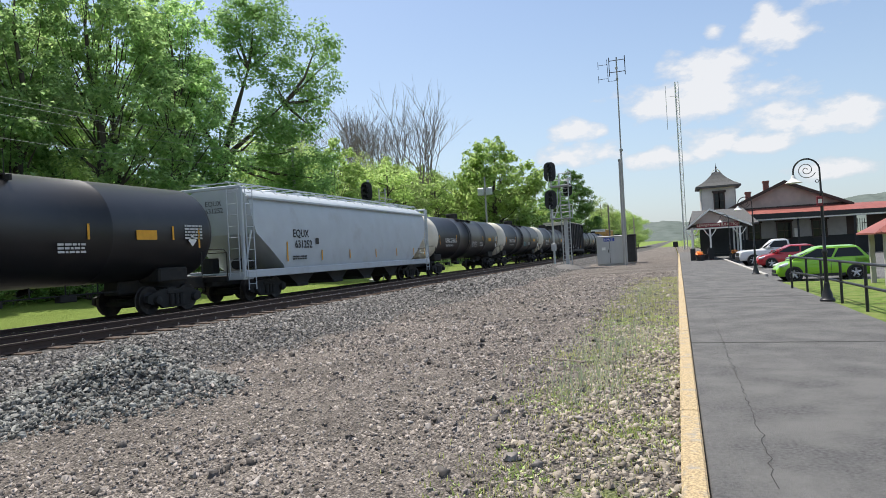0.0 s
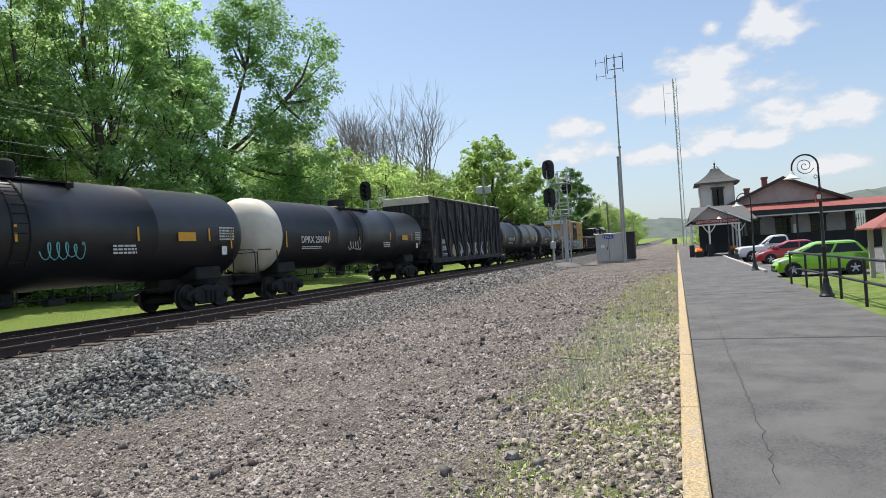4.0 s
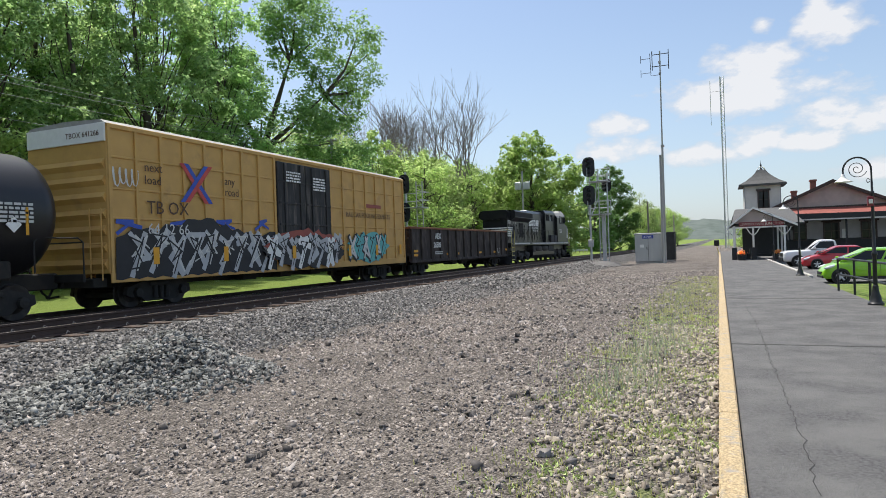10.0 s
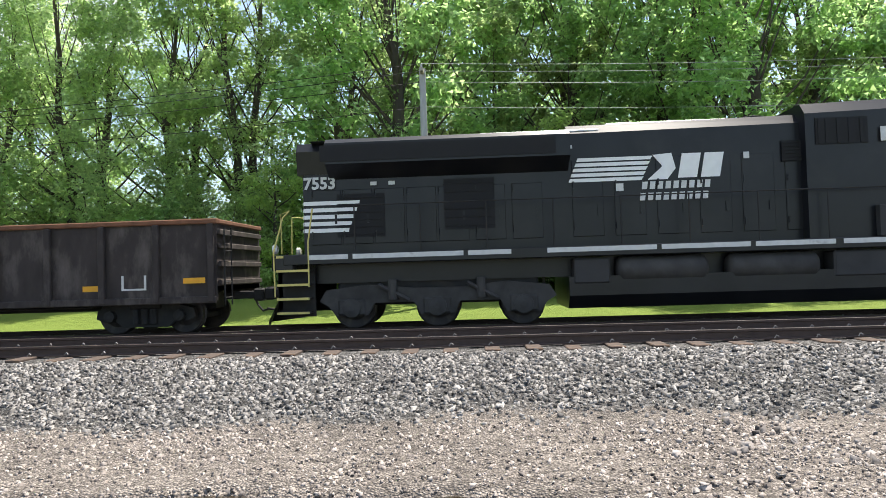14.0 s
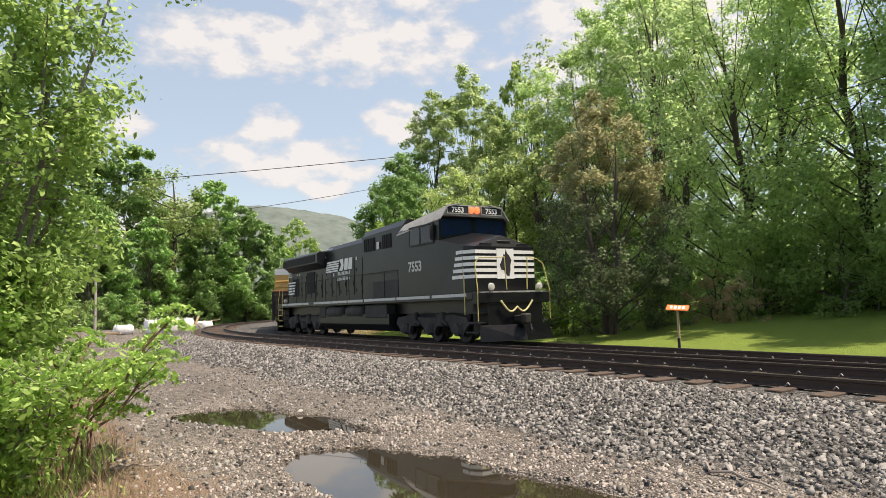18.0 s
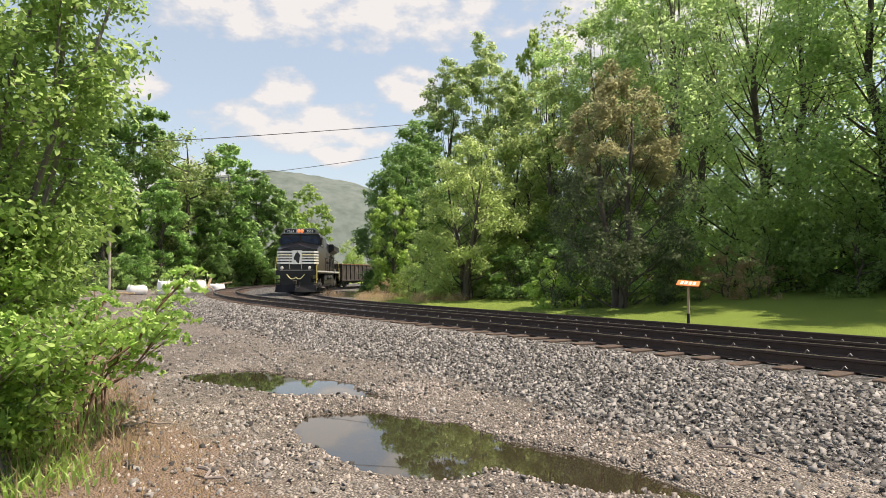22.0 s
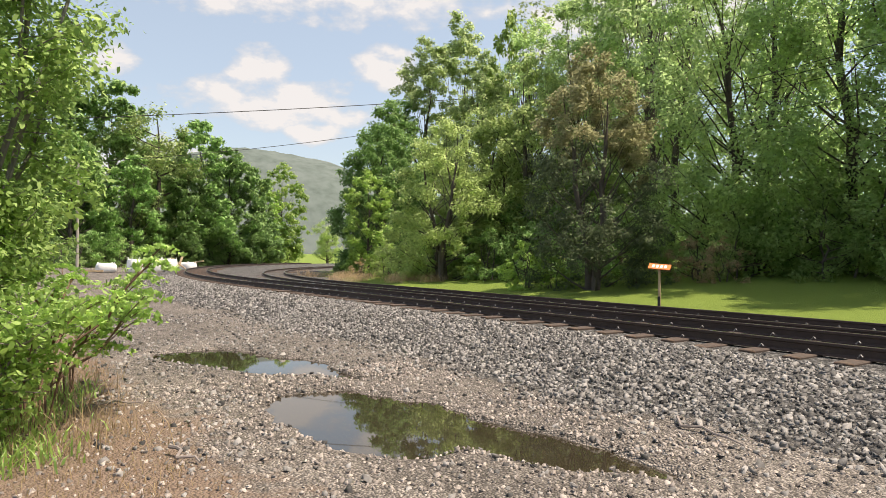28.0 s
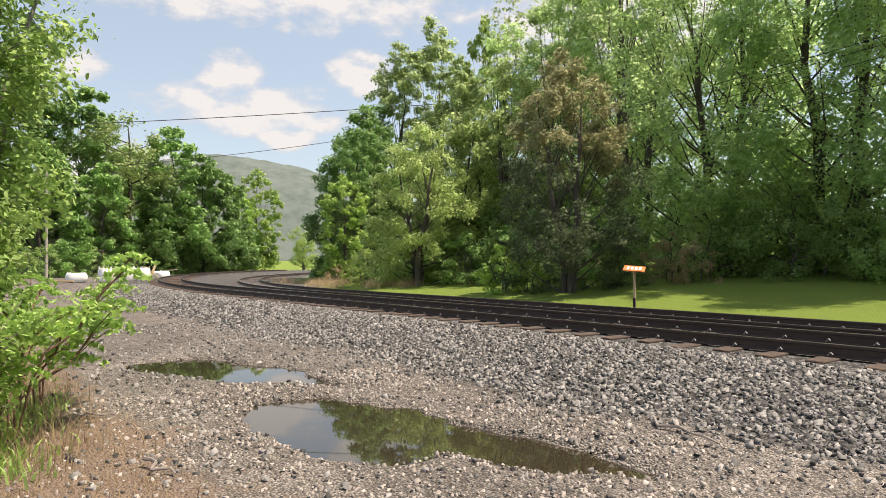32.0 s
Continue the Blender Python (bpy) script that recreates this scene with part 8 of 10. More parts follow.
def car(name, m, L, W, wb, wr, hood, belt, roof, cab, paint, label, nose=0.0, bed=None):
    """Nose to +x. cab: x of the front and back of the glasshouse at the belt and at the roof."""
    c = root(name, m, label, "pickup" if bed else "car")
    f, b = L / 2, -L / 2
    fx, bx = wb / 2 + nose, -wb / 2 + nose
    gc = 0.2 if not bed else 0.36
    back = bed if bed else belt
    # cross-sections from tail to nose: x, share of the width, underside and top
    ribs = [(b, 0.84, gc + 0.2, back - 0.2), (b + 0.05, 0.94, gc + 0.06, back - 0.05), (b + 0.22, 0.985, gc, back), (bx, 1.0, gc, back), (cab[1] - 0.03, 1.0, gc, back), (cab[1] + 0.03, 1.0, gc, belt), (0.0, 1.0, gc, belt), (cab[0], 1.0, gc, hood + 0.02)]
    if bed:
        ribs += [(f - 0.5, 1.0, gc, hood - 0.01), (f - 0.2, 0.99, gc, hood - 0.04), (f - 0.06, 0.95, gc + 0.02, hood - 0.12), (f, 0.9, gc + 0.08, hood - 0.28)]
    else:
        ribs += [(f - 0.6, 0.985, gc, hood - 0.05), (f - 0.36, 0.95, gc, hood - 0.13), (f - 0.17, 0.87, gc, hood - 0.25), (f - 0.06, 0.77, gc + 0.03, hood - 0.36), (f, 0.62, gc + 0.1, hood - 0.5)]
    section = ((0.0, 0.0), (0.88, 0.0), (0.965, 0.1), (0.995, 0.3), (1.0, 0.55), (0.985, 0.66), (0.975, 0.86), (0.93, 0.96), (0.84, 1.0), (0.45, 1.02), (0.0, 1.03))
    section = section + tuple((-y, z) for y, z in section[-2:0:-1])
    bm = B()
    rows = [[bm.verts.new((x, y * share * W / 2, lo_z + (hi_z - lo_z) * z)) for y, z in section] for x, share, lo_z, hi_z in ribs]
    n = len(section)
    for p, q in zip(rows, rows[1:]):
        for k in range(n):
            bm.faces.new((p[k], p[(k + 1) % n], q[(k + 1) % n], q[k]))
    bm.faces.new(rows[0])
    bm.faces.new(rows[-1])
    bmesh.ops.recalc_face_normals(bm, faces=bm.faces)
    soft(part("body", bm, paint, c), 50)
    # glasshouse: painted pillars and roof, panes set on it
    f0, b0, f1, b1 = cab
    base, top = belt - 0.03, roof
    wi, wt = W / 2 * 0.93, W / 2 * 0.76
    bm = B()
    lo = [bm.verts.new(p) for p in ((f0, -wi, base), (f0 + 0.1, 0, base), (f0, wi, base), (b0, wi, base), (b0 - 0.05, 0, base), (b0, -wi, base))]
    hi = [bm.verts.new(p) for p in ((f1, -wt, top - 0.05), (f1 + 0.06, 0, top - 0.02), (f1, wt, top - 0.05), (b1, wt, top - 0.05), (b1 - 0.04, 0, top - 0.02), (b1, -wt, top - 0.05))]
    cr = [bm.verts.new(p) for p in ((f1 - 0.18, -wt + 0.18, top), (f1 - 0.12, 0, top + 0.025), (f1 - 0.18, wt - 0.18, top), (b1 + 0.18, wt - 0.18, top), (b1 + 0.14, 0, top + 0.025), (b1 + 0.18, -wt + 0.18, top))]
    for p, q in ((lo, hi), (hi, cr)):
        for k in range(6):
            bm.faces.new((p[k], p[(k + 1) % 6], q[(k + 1) % 6], q[k]))
    bm.faces.new((cr[0], cr[1], cr[4], cr[5]))
    bm.faces.new((cr[1], cr[2], cr[3], cr[4]))
    bmesh.ops.bevel(bm, geom=[e for e in bm.edges if all(v.co.z > base + 0.01 for v in e.verts)], offset=0.045, segments=2, affect="EDGES")
    bmesh.ops.recalc_face_normals(bm, faces=bm.faces)
    soft(part("cabin", bm, paint, c), 50)

    def pane(name, pts, away):
        v = [Vector(p) for p in pts]
        slab(name, [p + Vector(away) for p in v], 0.02, M["glass"], c)

    def side_at(u, w, s):
        """A point on the glasshouse side: u from front to back, w from belt to roof."""
        lo_x, hi_x = f0 + (b0 - f0) * u, f1 + (b1 - f1) * u
        z = base + (top - 0.05 - base) * w
        return (lo_x + (hi_x - lo_x) * w, s * (wi + (wt - wi) * w), z)

    splits = (0.05, 0.5, 0.53, 0.95) if not bed else (0.06, 0.9)
    for s in (-1, 1):
        for u0, u1 in zip(splits[::2], splits[1::2]):
            pane("side_window", [side_at(u0, 0.12, s), side_at(u1, 0.12, s), side_at(u1 - 0.02, 0.88, s), side_at(u0 + 0.02, 0.88, s)], (0, s * 0.012, 0))
        block("mirror", f0 - 0.3, f0 - 0.16, s * (wi + 0.02) if s > 0 else -wi - 0.2, s * (wi + 0.2) if s > 0 else -wi - 0.02, belt + 0.02, belt + 0.16, paint, c, bevel=0.03)
        lamp = B()
        bmesh.ops.create_uvsphere(lamp, u_segments=14, v_segments=8, radius=1.0)
        size, at = ((0.06, 0.17, 0.09), (f - 0.05, s * W * 0.37, hood - 0.3)) if bed else ((0.27, 0.11, 0.075), (f - 0.33, s * W * 0.405, hood - 0.2))
        for v in lamp.verts:
            v.co = Vector((v.co.x * size[0], v.co.y * size[1], v.co.z * size[2] - v.co.x * (0.0 if bed else 0.07))) + Vector(at)
        soft(part("headlamp", lamp, M["lens_clear"], c), 60)
        block("tail_lamp", b - 0.015, b + 0.12, s * (W / 2 - 0.1) - 0.08, s * (W / 2 - 0.1) + 0.08, belt - 0.3, belt - 0.04, M["lens_red"], c, bevel=0.03)
        block("sill", bx + wr + 0.1, fx - wr - 0.1, s * (W / 2 - 0.02) - 0.02, s * (W / 2 - 0.02) + 0.02, gc - 0.02, gc + 0.1, M["plastic"], c)
        for u in ((0.5,) if not bed else (0.92,)):
            x = f0 + (b0 - f0) * u
            block("door_seam", x - 0.006, x + 0.006, s * (W / 2) - 0.004, s * (W / 2) + 0.004, gc + 0.1, belt - 0.06, M["plastic"], c)
            block("door_handle", x + 0.1, x + 0.26, s * (W / 2) - 0.015, s * (W / 2) + 0.02, belt - 0.2, belt - 0.16, M["plastic"] if bed else paint, c)
        for x in (fx, bx):
            # A black disc stands in for the shaded hollow of the wheel arch.
            bm = B()
            tube(bm, Vector((x, s * (W / 2 - 0.12), wr)), Vector((x, s * (W / 2 + 0.003), wr)), wr + 0.055, seg=24)
            part("wheel_arch", bm, M["plastic"], c)
            car_wheel(c, x, s * (W / 2 - 0.075), wr, M["alloy"])
    slab("windscreen", [(f0 + 0.025, -wi + 0.1, base + 0.06), (f0 + 0.025, wi - 0.1, base + 0.06), (f1 + 0.06, wt - 0.06, top - 0.1), (f1 + 0.06, -wt + 0.06, top - 0.1)], 0.03, M["glass"], c)
    slab("rear_window", [(b0 - 0.02, wi - 0.1, base + 0.1), (b0 - 0.02, -wi + 0.1, base + 0.1), (b1 - 0.05, -wt + 0.06, top - 0.1), (b1 - 0.05, wt - 0.06, top - 0.1)], 0.03, M["glass"], c)
    block("grille", f - 0.04, f + 0.012, -W / 2 + 0.36, W / 2 - 0.36, hood * (0.42 if not bed else 0.62), hood * (0.54 if not bed else 0.85), M["plastic"], c)
    block("bumper", f - (0.3 if not bed else 0.12), f + (0.005 if not bed else 0.06), -W / 2 * 0.72, W / 2 * 0.72, gc + 0.03, gc + (0.16 if not bed else 0.3), M["plastic"], c, bevel=0.03)
    block("number_plate", b - 0.035, b - 0.015, -0.22, 0.22, belt * 0.55, belt * 0.55 + 0.13, M["white"], c)
    if bed:
        bm = B()
        box(bm, b + 0.1, cab[1] - 0.08, -W / 2 + 0.12, W / 2 - 0.12, bed - 0.02, bed + 0.012)
        part("bed_cover", bm, M["plastic"], c)
    return c


car("hatchback", pose(33.3, -5.75, -0.35, 0, 0, 93), 3.72, 1.6, 2.38, 0.3, 0.92, 0.96, 1.47, (1.22, -1.74, 0.22, -1.36), M["green_car"], "small bright green hatchback parked beside the railing")
car("hatchback", pose(48.1, -6.75, -0.35, 0, 0, 94), 4.3, 1.7, 2.62, 0.31, 0.89, 0.95, 1.43, (1.15, -1.85, 0.2, -1.05), M["red_car"], "red compact car parked by the platform kerb")
car("pickup", pose(53.4, -6.6, -0.35, 0, 0, 96), 5.3, 1.9, 3.3, 0.38, 1.12, 1.2, 1.82, (0.95, -0.75, 0.3, -0.62), M["white_car"], "white pickup parked by the platform kerb", 0.1, bed=1.15)

# ---- kerb, lamps, railing ----
for a, b in ((31.9, 38.0), (38.05, 45.5), (45.55, 53.0), (53.05, 61.5)):
    k = block("kerb", a, b, -3.515, -3.355, -0.4, 0.06, M["concrete"], None, bevel=0.02)
    tagged(k, "pale concrete kerb between platform and car park", "kerb", kind="structure")


def street_lamp(x, y, box_on=False):
    lp = root("street_lamp", pose(x, y, 0) @ Matrix.Diagonal((0.86, 0.86, 0.86, 1)), "black scroll-armed street lamp with a white shade", "street lamp", "platform lamps")
    bm = B()
    lathe(bm, [(0.0, 0.0), (0.2, 0.0), (0.2, 0.05), (0.15, 0.1), (0.13, 0.24), (0.09, 0.34), (0.075, 0.5), (0.075, 0.52), (0.055, 0.55)], "z", 16)
    soft(part("base", bm, M["black"], lp), 40)
    bm = B()
    lathe(bm, [(0.055, 0.5), (0.05, 1.35), (0.075, 1.38), (0.075, 1.44), (0.045, 1.48), (0.04, 3.05), (0.055, 3.08), (0.055, 3.12), (0.03, 3.15), (0.028, 3.4)], "z", 14)
    soft(part("shaft", bm, M["black"], lp), 40)
    bm = B()
    pts = [(0, 0, 3.38)]
    for k in range(13):
        a = radians(10 + k * 14.2)
        pts.append((0, 0.34 - 0.34 * math.cos(a), 3.74 + 0.36 * math.sin(a)))
    pts.append((0, 0.68, 3.62))
    path_tube(bm, pts, 0.024, 8)
    part("arm", bm, M["black"], lp)
    bm = B()
    pts = []
    for k in range(34):
        a = k * 0.36
        r = 0.245 * (1 - k / 38)
        pts.append((0, 0.34 + r * math.cos(a + 3.5), 3.78 + r * math.sin(a + 3.5)))
    path_tube(bm, pts, 0.011, 6)
    part("scroll", bm, M["black"], lp, "thin spiral scroll")
    bm = B()
    path_tube(bm, [(0, 0.02, 3.44), (0, 0.09, 3.5), (0, 0.13, 3.44), (0, 0.09, 3.38), (0, 0.04, 3.42)], 0.011, 6)
    part("curl", bm, M["black"], lp)
    bm = B()
    lathe(bm, [(0.03, 3.66), (0.05, 3.63), (0.06, 3.58), (0.1, 3.53), (0.23, 3.44), (0.225, 3.43), (0.09, 3.5), (0.0, 3.53)], "z", 20, (0, 0.68, 0))
    soft(part("shade", bm, M["white"], lp, "white enamel shade"), 50)
    if box_on:
        b = block("sign_box", -0.07, 0.07, -0.02, 0.12, 2.72, 3.0, M["sign_red"], lp, "small red and white sign box", bevel=0.01)
        block("sign_panel", -0.078, -0.071, 0.0, 0.1, 2.8, 2.92, M["white"], b)
    return lp


street_lamp(18.6, -3.27, True)
street_lamp(33.0, -3.14)
street_lamp(53.8, -3.55)


def railing():
    r = root("railing", None, "black tubular metal railing along the platform's lawn", "railing")
    posts = [(23.4, -3.2), (21.9, -3.38), (20.1, -3.43), (18.1, -3.48), (16.1, -3.53), (14.1, -3.58), (12.1, -3.63), (10.1, -3.68)]
    for x, y in posts:
        bm = B()
        tube(bm, (x, y, -0.1), (x, y, 0.98), 0.032, seg=10)
        part("post", bm, M["black"], r)
    for z in (0.98, 0.5):
        bm = B()
        path_tube(bm, [(x, y, z) for x, y in posts], 0.03, 8)
        part("rail", bm, M["black"], r)


railing()


def kiosk():
    k = root("shelter", pose(24.2, -6.6, -0.02), "small open shelter with a red metal roof", "shelter")
    bm = B()
    lo = [bm.verts.new((sx * 1.15, sy * 1.15, 1.62)) for sx, sy in ((-1, -1), (1, -1), (1, 1), (-1, 1))]
    lo2 = [bm.verts.new((sx * 1.15, sy * 1.15, 1.57)) for sx, sy in ((-1, -1), (1, -1), (1, 1), (-1, 1))]
    hi = bm.verts.new((0, 0, 2.35))
    for a in range(4):
        bm.faces.new((lo[a], lo[(a + 1) % 4], hi))
        bm.faces.new((lo2[a], lo2[(a + 1) % 4], lo[(a + 1) % 4], lo[a]))
    bm.faces.new(lo2[::-1])
    roof = part("roof", bm, M["roof_red"], k, "ribbed rusty red metal roof")
    for s in range(9):
        y = -1.0 + s * 0.25
        bm = B()
        tube(bm, (-1.16, y, 1.635), (-abs(y), y, 2.36 - 0.73 * abs(y) / 1.15), 0.016, seg=5)
        part("roof_rib", bm, M["roof_red"], roof)
    for sx in (-0.8, 0.8):
        for sy in (-0.8, 0.8):
            block("post", sx - 0.07, sx + 0.07, sy - 0.07, sy + 0.07, -0.05, 1.58, M["concrete"], k)


kiosk()


# ---- signals, cabinets and masts by the line ----
def signal_head(parent, x, y, z, w, h, facing=-1):
    hd = root("signal_head", None, "", "")
    hd.parent = parent
    bm = B()
    pts = []
    for k in range(24):
        a = 2 * math.pi * k / 24
        pts.append((y + w / 2 * math.copysign(abs(math.cos(a)) ** 0.7, math.cos(a)), z + (h / 2 - w / 2) * math.copysign(1 if abs(math.sin(a)) > 0.02 else 0, math.sin(a)) + w / 2 * math.sin(a)))
    prism_x(bm, pts, x - 0.02, x + 0.02)
    bmesh.ops.recalc_face_normals(bm, faces=bm.faces)
    bpy.data.objects.remove(hd)
    hd = part("signal_head", bm, M["black"], parent, "large black oval signal head")
    bm = B()
    box(bm, x + 0.02, x + 0.25, y - w * 0.28, y + w * 0.28, z - h * 0.36, z + h * 0.36, 0.03)
    part("lamp_box", bm, M["black"], hd)
    for k in (-1, 0, 1):
        zz = z + k * h * 0.26
        bm = B()
        n = 10
        ring = [[(x + facing * d, y + w * 0.2 * math.cos(math.pi * q / n - 0.15), zz + w * 0.2 * math.sin(math.pi * q / n - 0.15) * 1.05) for q in range(n + 2)] for d in (0.02, 0.3)]
        va = [[bm.verts.new(p) for p in r] for r in ring]
        for q in range(n + 1):
            bm.faces.new((va[0][q], va[0][q + 1], va[1][q + 1], va[1][q]))
        part("hood", bm, M["black"], hd)
        bm = B()
        lathe(bm, [(0.0, facing * 0.03), (w * 0.16, facing * 0.022)], "x", 14, (x, y, zz))
        part("lens", bm, M["glass"], hd)
    return hd


def signal_tower():
    s = root("railway_signal", None, "grey lattice signal mast with black oval heads", "railway signal")
    x = 55.0
    bm = B()
    lathe(bm, [(0.35, 0.0), (0.35, 0.06), (0.12, 0.1), (0.09, 1.0), (0.09, 5.1)], "z", 12, (x, 9.85, 0))
    part("mast", bm, M["galv"], s)
    block("junction_box", x - 0.2, x + 0.15, 9.65, 10.05, 1.5, 2.1, M["galv"], s, bevel=0.03)
    for y, z1 in ((9.2, 7.95), (8.5, 7.6)):
        bm = B()
        tube(bm, (x + 0.6, y, 0), (x + 0.6, y, z1), 0.05, seg=6)
        part("ladder_stile", bm, M["galv"], s)
    for i in range(23):
        z = 0.4 + i * 0.33
        if z < 7.6:
            bm = B()
            tube(bm, (x + 0.6, 8.5, z), (x + 0.6, 9.2, z), 0.022, seg=5)
            part("rung", bm, M["galv"], s)
    for z in (4.2, 6.9):
        pf = block("platform", x - 0.3, x + 1.0, 8.3, 9.95, z - 0.06, z, M["galv"], s)
        for px, py in ((x - 0.3, 8.3), (x - 0.3, 9.95), (x + 1.0, 8.3), (x + 1.0, 9.95)):
            bm = B()
            tube(bm, (px, py, z), (px, py, z + 1.1), 0.03, seg=5)
            part("rail_post", bm, M["galv"], pf)
        for zz in (z + 0.55, z + 1.1):
            bm = B()
            path_tube(bm, [(x - 0.3, 8.3, zz), (x + 1.0, 8.3, zz), (x + 1.0, 9.95, zz), (x - 0.3, 9.95, zz)], 0.028, 5)
            part("guard_rail", bm, M["galv"], pf)
    for a, b in (((x + 0.3, 9.85, 4.0), (x + 0.6, 9.2, 5.6)), ((x + 0.3, 9.5, 5.0), (x + 0.6, 9.2, 7.9)), ((x + 0.3, 9.85, 5.0), (x + 0.1, 9.85, 8.8))):
        bm = B()
        tube(bm, a, b, 0.045, seg=6)
        part("bracket", bm, M["galv"], s)
    bm = B()
    box(bm, x + 0.45, x + 0.75, 8.72, 9.0, 0.0, 4.15)
    part("cable_duct", bm, M["galv"], s)
    signal_head(s, x - 0.1, 9.84, 8.1, 1.0, 1.62)
    signal_head(s, x - 0.1, 9.88, 5.77, 1.0, 1.62)
    signal_head(s, x + 1.1, 8.62, 6.6, 0.78, 1.1)


signal_tower()


def mound():
    bm = B()
    rings = []
    for f, z in ((1.0, -0.1), (0.8, 0.1), (0.5, 0.28), (0.2, 0.36)):
        rings.append([bm.verts.new((52.5 + 4.5 * f * math.cos(k * math.pi / 12) * (1 + 0.1 * math.sin(k * 2.1)), 8.7 + 1.5 * f * math.sin(k * math.pi / 12) * (1 + 0.1 * math.cos(k * 1.7)), z)) for k in range(24)])
    for a, b in zip(rings, rings[1:]):
        for k in range(24):
            bm.faces.new((a[k], a[(k + 1) % 24], b[(k + 1) % 24], b[k]))
    bm.faces.new(rings[-1])
    tagged(soft(part("gravel_mound", bm, material("dark_gravel_mound", (0.15, 0.14, 0.13), 0.95, vary=0.35, scale=9, bump=0.8, bump_scale=14)), 60), "low dark gravel mound at the signal's foot", "mound")


mound()


def north_signal():
    s = root("railway_signal", None, "grey signal mast with ladder past the far track", "railway signal")
    x, y = 40.2, 19.5
    bm = B()
    lathe(bm, [(0.3, 0.0), (0.3, 0.3), (0.1, 0.35), (0.085, 1.2), (0.085, 7.0)], "z", 12, (x, y, 0))
    part("mast", bm, M["galv"], s)
    for yy in (y - 0.55, y - 1.0):
        bm = B()
        tube(bm, (x + 0.5, yy, 0.1), (x + 0.5, yy, 6.4), 0.04, seg=6)
        part("ladder_stile", bm, M["galv"], s)
    for i in range(18):
        bm = B()
        tube(bm, (x + 0.5, y - 0.55, 0.5 + i * 0.33), (x + 0.5, y - 1.0, 0.5 + i * 0.33), 0.02, seg=5)
        part("rung", bm, M["galv"], s)
    pf = block("platform", x - 0.3, x + 1.1, y - 1.2, y + 0.4, 4.55, 4.62, M["galv"], s)
    for zz in (5.1, 5.65):
        bm = B()
        path_tube(bm, [(x - 0.3, y - 1.2, zz), (x + 1.1, y - 1.2, zz), (x + 1.1, y + 0.4, zz), (x - 0.3, y + 0.4, zz)], 0.028, 5)
        part("guard_rail", bm, M["galv"], pf)
    signal_head(s, x - 0.15, y + 0.05, 6.2, 0.8, 1.3)
    signal_head(s, x - 0.15, y + 0.05, 4.3, 0.8, 1.3)


north_signal()


def equipment_cabinet(x0, x1, y0, y1, h, mat, label, sign):
    c = root("equipment_cabinet", None, label, "cabinet")
    block("body", x0, x1, y0, y1, 0.12, h, mat, c, bevel=0.02)
    block("lid", x0 - 0.08, x1 + 0.08, y0 - 0.08, y1 + 0.08, h, h + 0.09, mat, c, bevel=0.02)
    block("plinth", x0 + 0.05, x1 - 0.05, y0 + 0.05, y1 - 0.05, -0.1, 0.12, M["concrete"], c)
    block("door_seam", x0 - 0.006, x0, (y0 + y1) / 2 - 0.012, (y0 + y1) / 2 + 0.012, 0.2, h - 0.1, M["plastic"], c)
    block("door_handle", x0 - 0.05, x0, (y0 + y1) / 2 + 0.08, (y0 + y1) / 2 + 0.14, 1.1, 1.35, M["black"], c)
    block("notice", x0 - 0.012, x0, (y0 + y1) / 2 + 0.35, (y0 + y1) / 2 + 0.65, 1.3, 1.55, M["white"], c)
    if sign:
        sg = block("name_sign", x0 - 0.02, x0, y0 + 0.65, y0 + 1.55, h - 0.36, h - 0.06, M["blue_sign"], c, "blue sign with white letters")
        words("sign_text", "LEWIS", 0.26, M["white"], sg, Matrix.Translation((x0 - 0.024, y0 + 1.5, h - 0.3)) @ WEST)
    return c


equipment_cabinet(57.5, 60.0, 4.5, 6.65, 2.4, M["steel"], "silver steel equipment cabinet with a blue name sign", True)
equipment_cabinet(62.0, 64.0, 3.75, 5.6, 2.5, M["soot"], "dark grey equipment cabinet behind the silver one", False)


